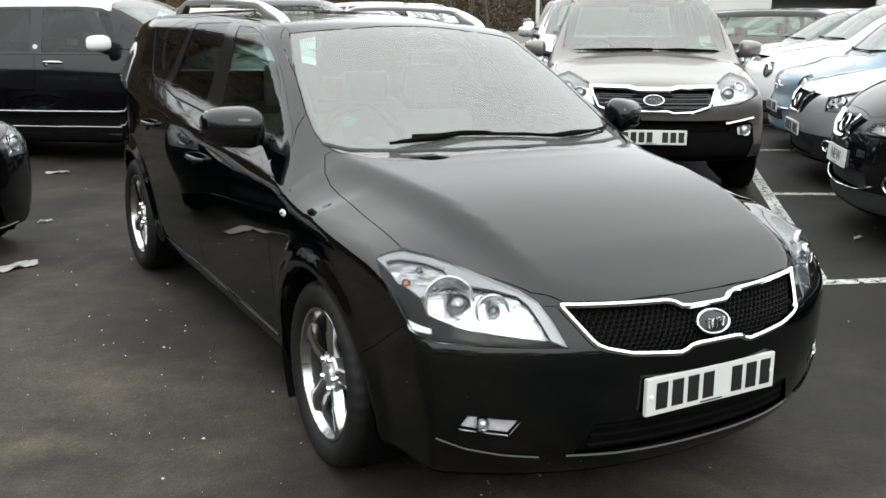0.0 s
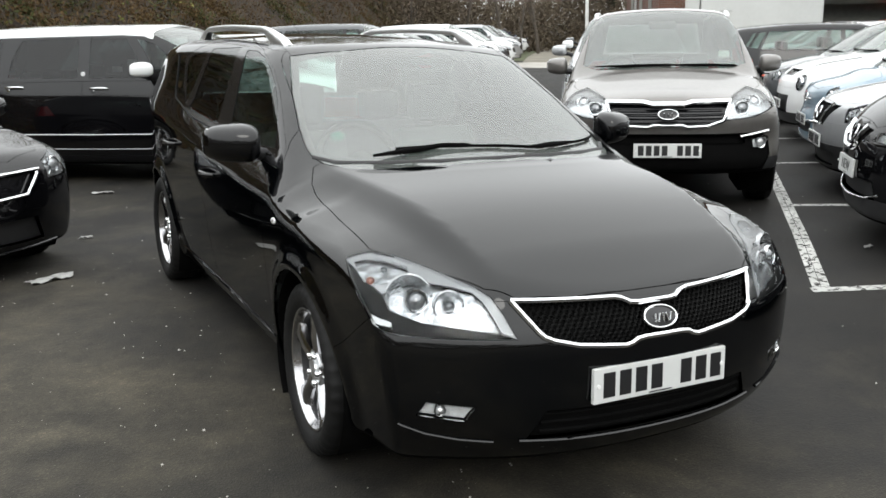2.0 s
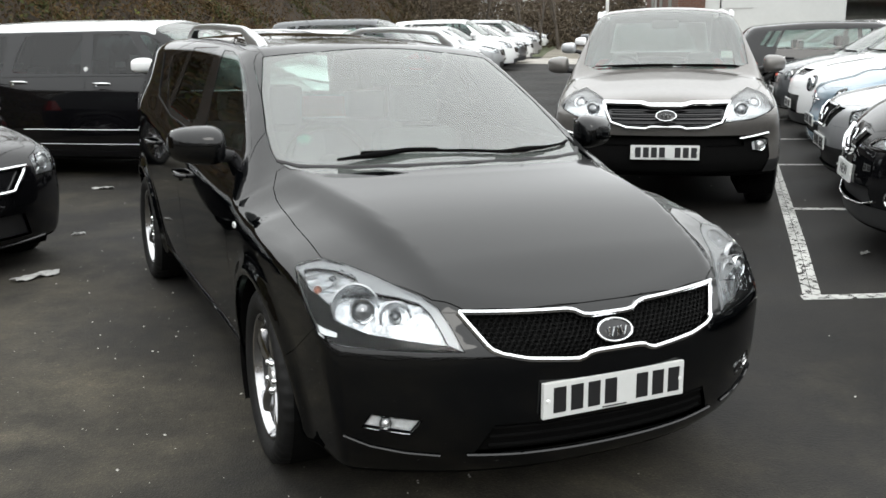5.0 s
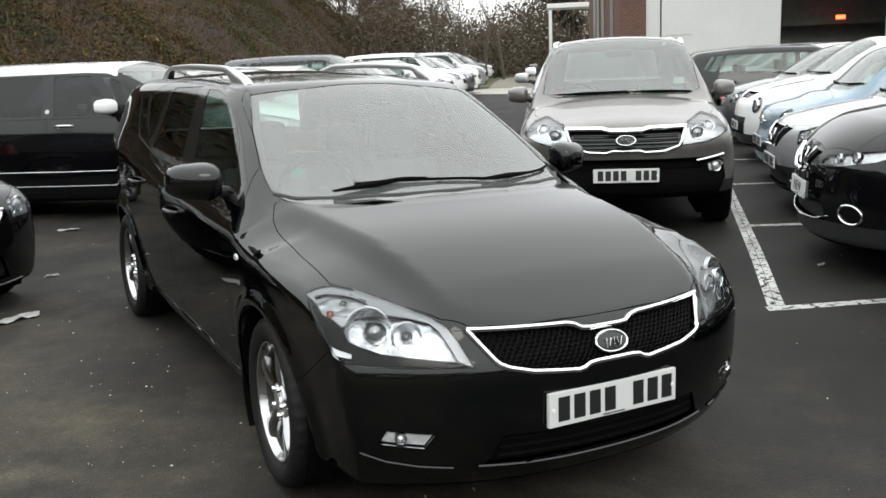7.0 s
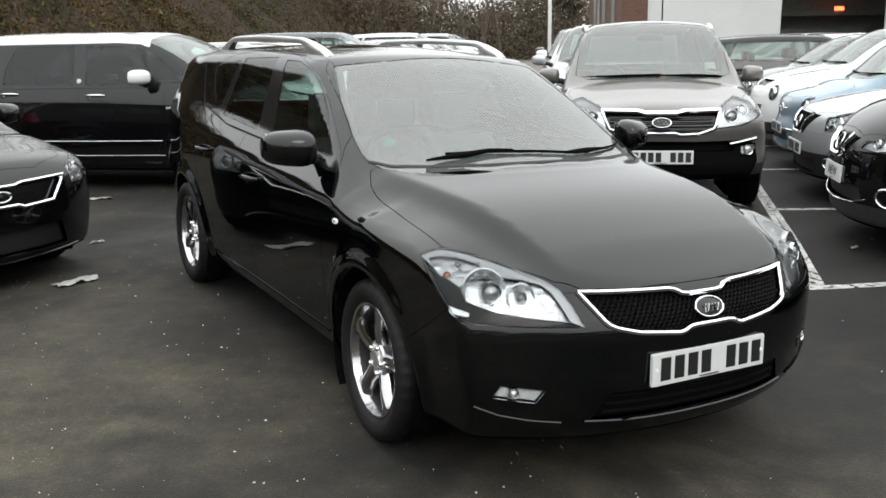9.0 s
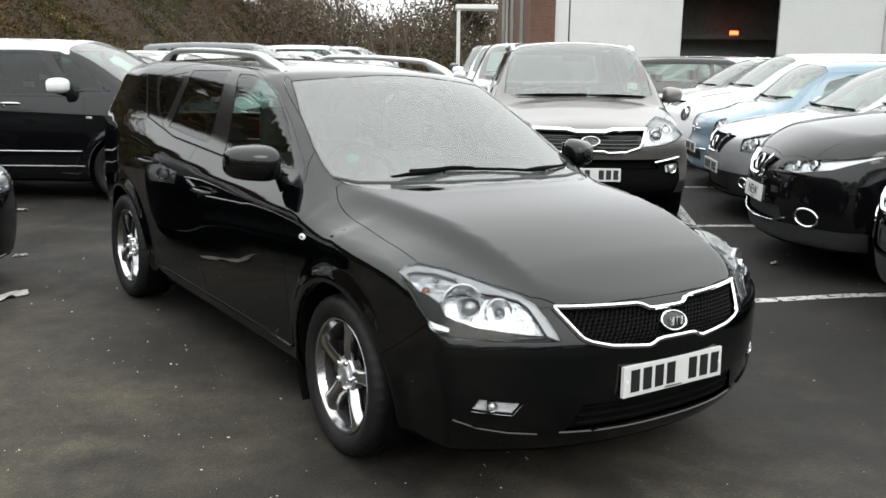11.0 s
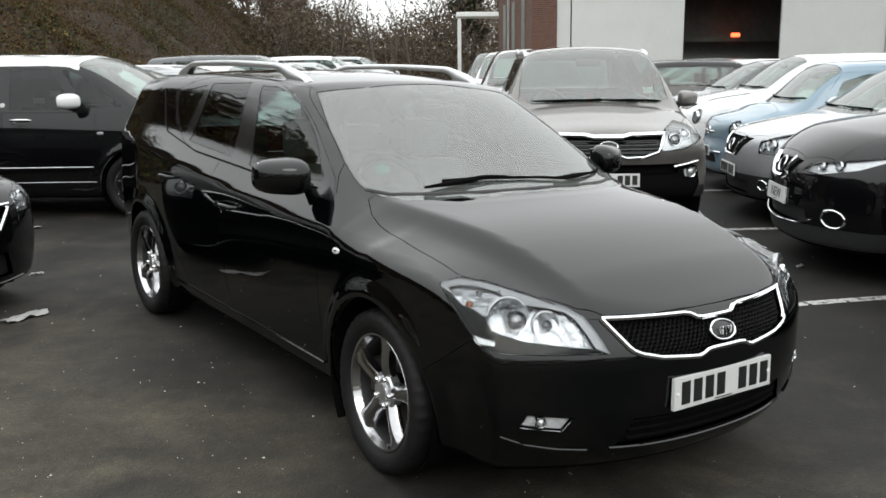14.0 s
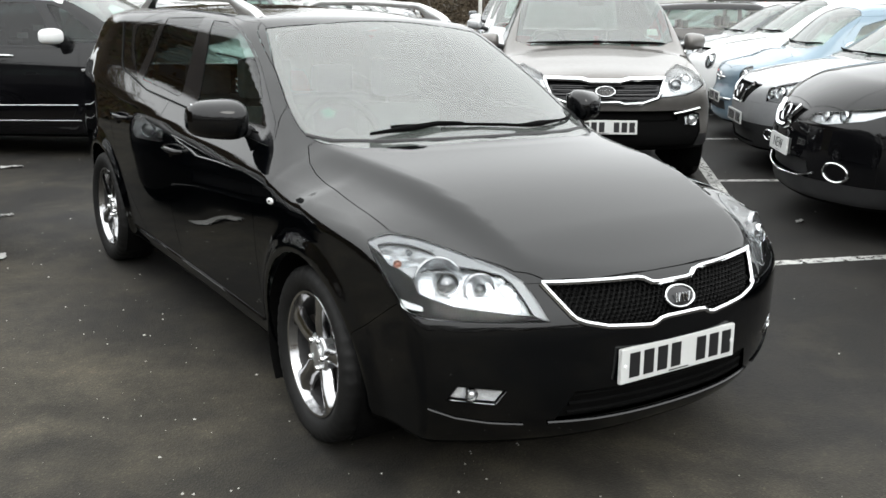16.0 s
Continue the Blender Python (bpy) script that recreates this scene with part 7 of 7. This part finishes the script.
slab("inner_shelf", (5.0, 6.0, 0.0), (12.0, 6.8, 1.6), DARKIN)
LAMP_ON = glow("lit_hall_lamp", (1.0, 0.97, 0.90), 30.0)
for x, y, z in ((7.5, 3.0, 4.1), (8.36, 3.0, 4.0), (10.64, 3.0, 4.05)):
    bm = bmesh.new()
    lathe(bm, [(0.26, 0.02), (0.20, 0.05), (0.06, 0.24), (0.0, 0.27)], 20, "z")
    bm.transform(Matrix.Translation((x, y, z)))
    hl = part("hall_lamp", bm, GREYW, ware, smooth=True)
    bm = bmesh.new()
    lathe(bm, [(-0.02, 0.001), (-0.01, 0.16), (0.03, 0.22)], 20, "z")
    bm.transform(Matrix.Translation((x, y, z + 0.02)))
    part("lamp_glow", bm, LAMP_ON, hl, smooth=True)
    bm = bmesh.new()
    tube(bm, [(x, y, z + 0.25), (x, y, 5.0)], 0.02, 6)
    part("lamp_rod", bm, GREYW, hl)
slab("red_indicator", (11.0, 6.94, 2.41), (11.42, 6.995, 2.58), glow("red_indicator_glow", (1.0, 0.12, 0.04), 5.0), 0.01)
sign = slab("warning_sign", (14.10, -0.02, 3.76), (14.36, 0.015, 4.14), mat("yellow_sign", (0.75, 0.62, 0.10), 0.5), 0.005, "yellow warning sign")
bm = bmesh.new()
prism(bm, [(-0.09, 0.0), (0.09, 0.0), (0.0, 0.15)], 0.006, Matrix.Translation((14.23, -0.021, 3.95)) @ Matrix.Rotation(radians(90), 4, "X"))
part("sign_triangle", bm, INK, sign)
slab("sign_bar", (14.13, -0.027, 3.83), (14.33, -0.019, 3.86), INK, 0, "", sign)

# canopy beside the warehouse
can = tagged(new("canopy"), "white flat canopy on a slim post beside the brick wall", "canopy")
can.matrix_world = Matrix.Translation((26.1, 36.0, 0)) @ Matrix.Rotation(math.atan2(-0.58, 0.81), 4, "Z")
WPOST = mat("white_post", (0.70, 0.71, 0.70), 0.5, vary=0.06)
slab("roof_slab", (0, 0, 3.62), (3.6, 2.4, 3.85), WPOST, 0.03, "", can)
for x, y in ((0.08, 0.1), (0.08, 2.2), (3.4, 0.1)):
    slab("post", (x, y, 0), (x + 0.16, y + 0.16, 3.56), WPOST, 0.01, "", can)
slab("brace_bracket", (3.30, 0.05, 2.6), (3.38, 0.3, 3.6), GREYW, 0.01, "", can)

# dark boarded fence along the far side
fence = tagged(new("fence"), "dark boarded fence along the far side of the car park", "fence")
fa, fb = Vector((36.0, 66.5, 0)), Vector((50.0, 56.5, 0))
BOARD = mat("dark_fence_board", (0.022, 0.020, 0.018), 0.85, vary=0.3, scale=3, rand=0.25)
fm = None
fd = (fb - fa).normalized()
for k in range(130):
    if fm is None:
        bm = bmesh.new()
        box(bm, (0, -0.015, 0), (0.155, 0.015, 1.75))
        o = part("board", bm, BOARD, fence)
        fm = o.data
    else:
        o = new("board", fm)
        o.parent = fence
    o.matrix_local = Matrix.Translation(fa + fd * 0.162 * k) @ Matrix.Rotation(math.atan2(fd.y, fd.x), 4, "Z")
hut = tagged(new("timber_hut"), "small grey boarded hut with a ladder stair beyond the fence", "hut")
for k in range(9):
    bm = bmesh.new()
    box(bm, (0, 0, 2.1 + 0.22 * k), (1.5, 0.08, 2.26 + 0.22 * k))
    o = part("board", bm, GREYW, hut)
for x in (-0.9, 1.6):
    bm = bmesh.new()
    box(bm, (x, -0.05, 0), (x + 0.16, 0.12, 5.0))
    part("post", bm, WPOST, hut)
bm = bmesh.new()
prism(bm, [(-0.2, 0), (3.4, 0), (2.6, 0.6), (0.3, 0.6)], 1.6, Matrix.Translation((0, 1.6, 4.0)) @ Matrix.Rotation(radians(90), 4, "X"))
part("roof", bm, ROOFING, hut)
hut.matrix_world = Matrix.Translation((42.7, 69.6, -0.75)) @ Matrix.Rotation(radians(-30), 4, "Z") @ Matrix.Diagonal((0.93, 0.93, 0.93, 1))
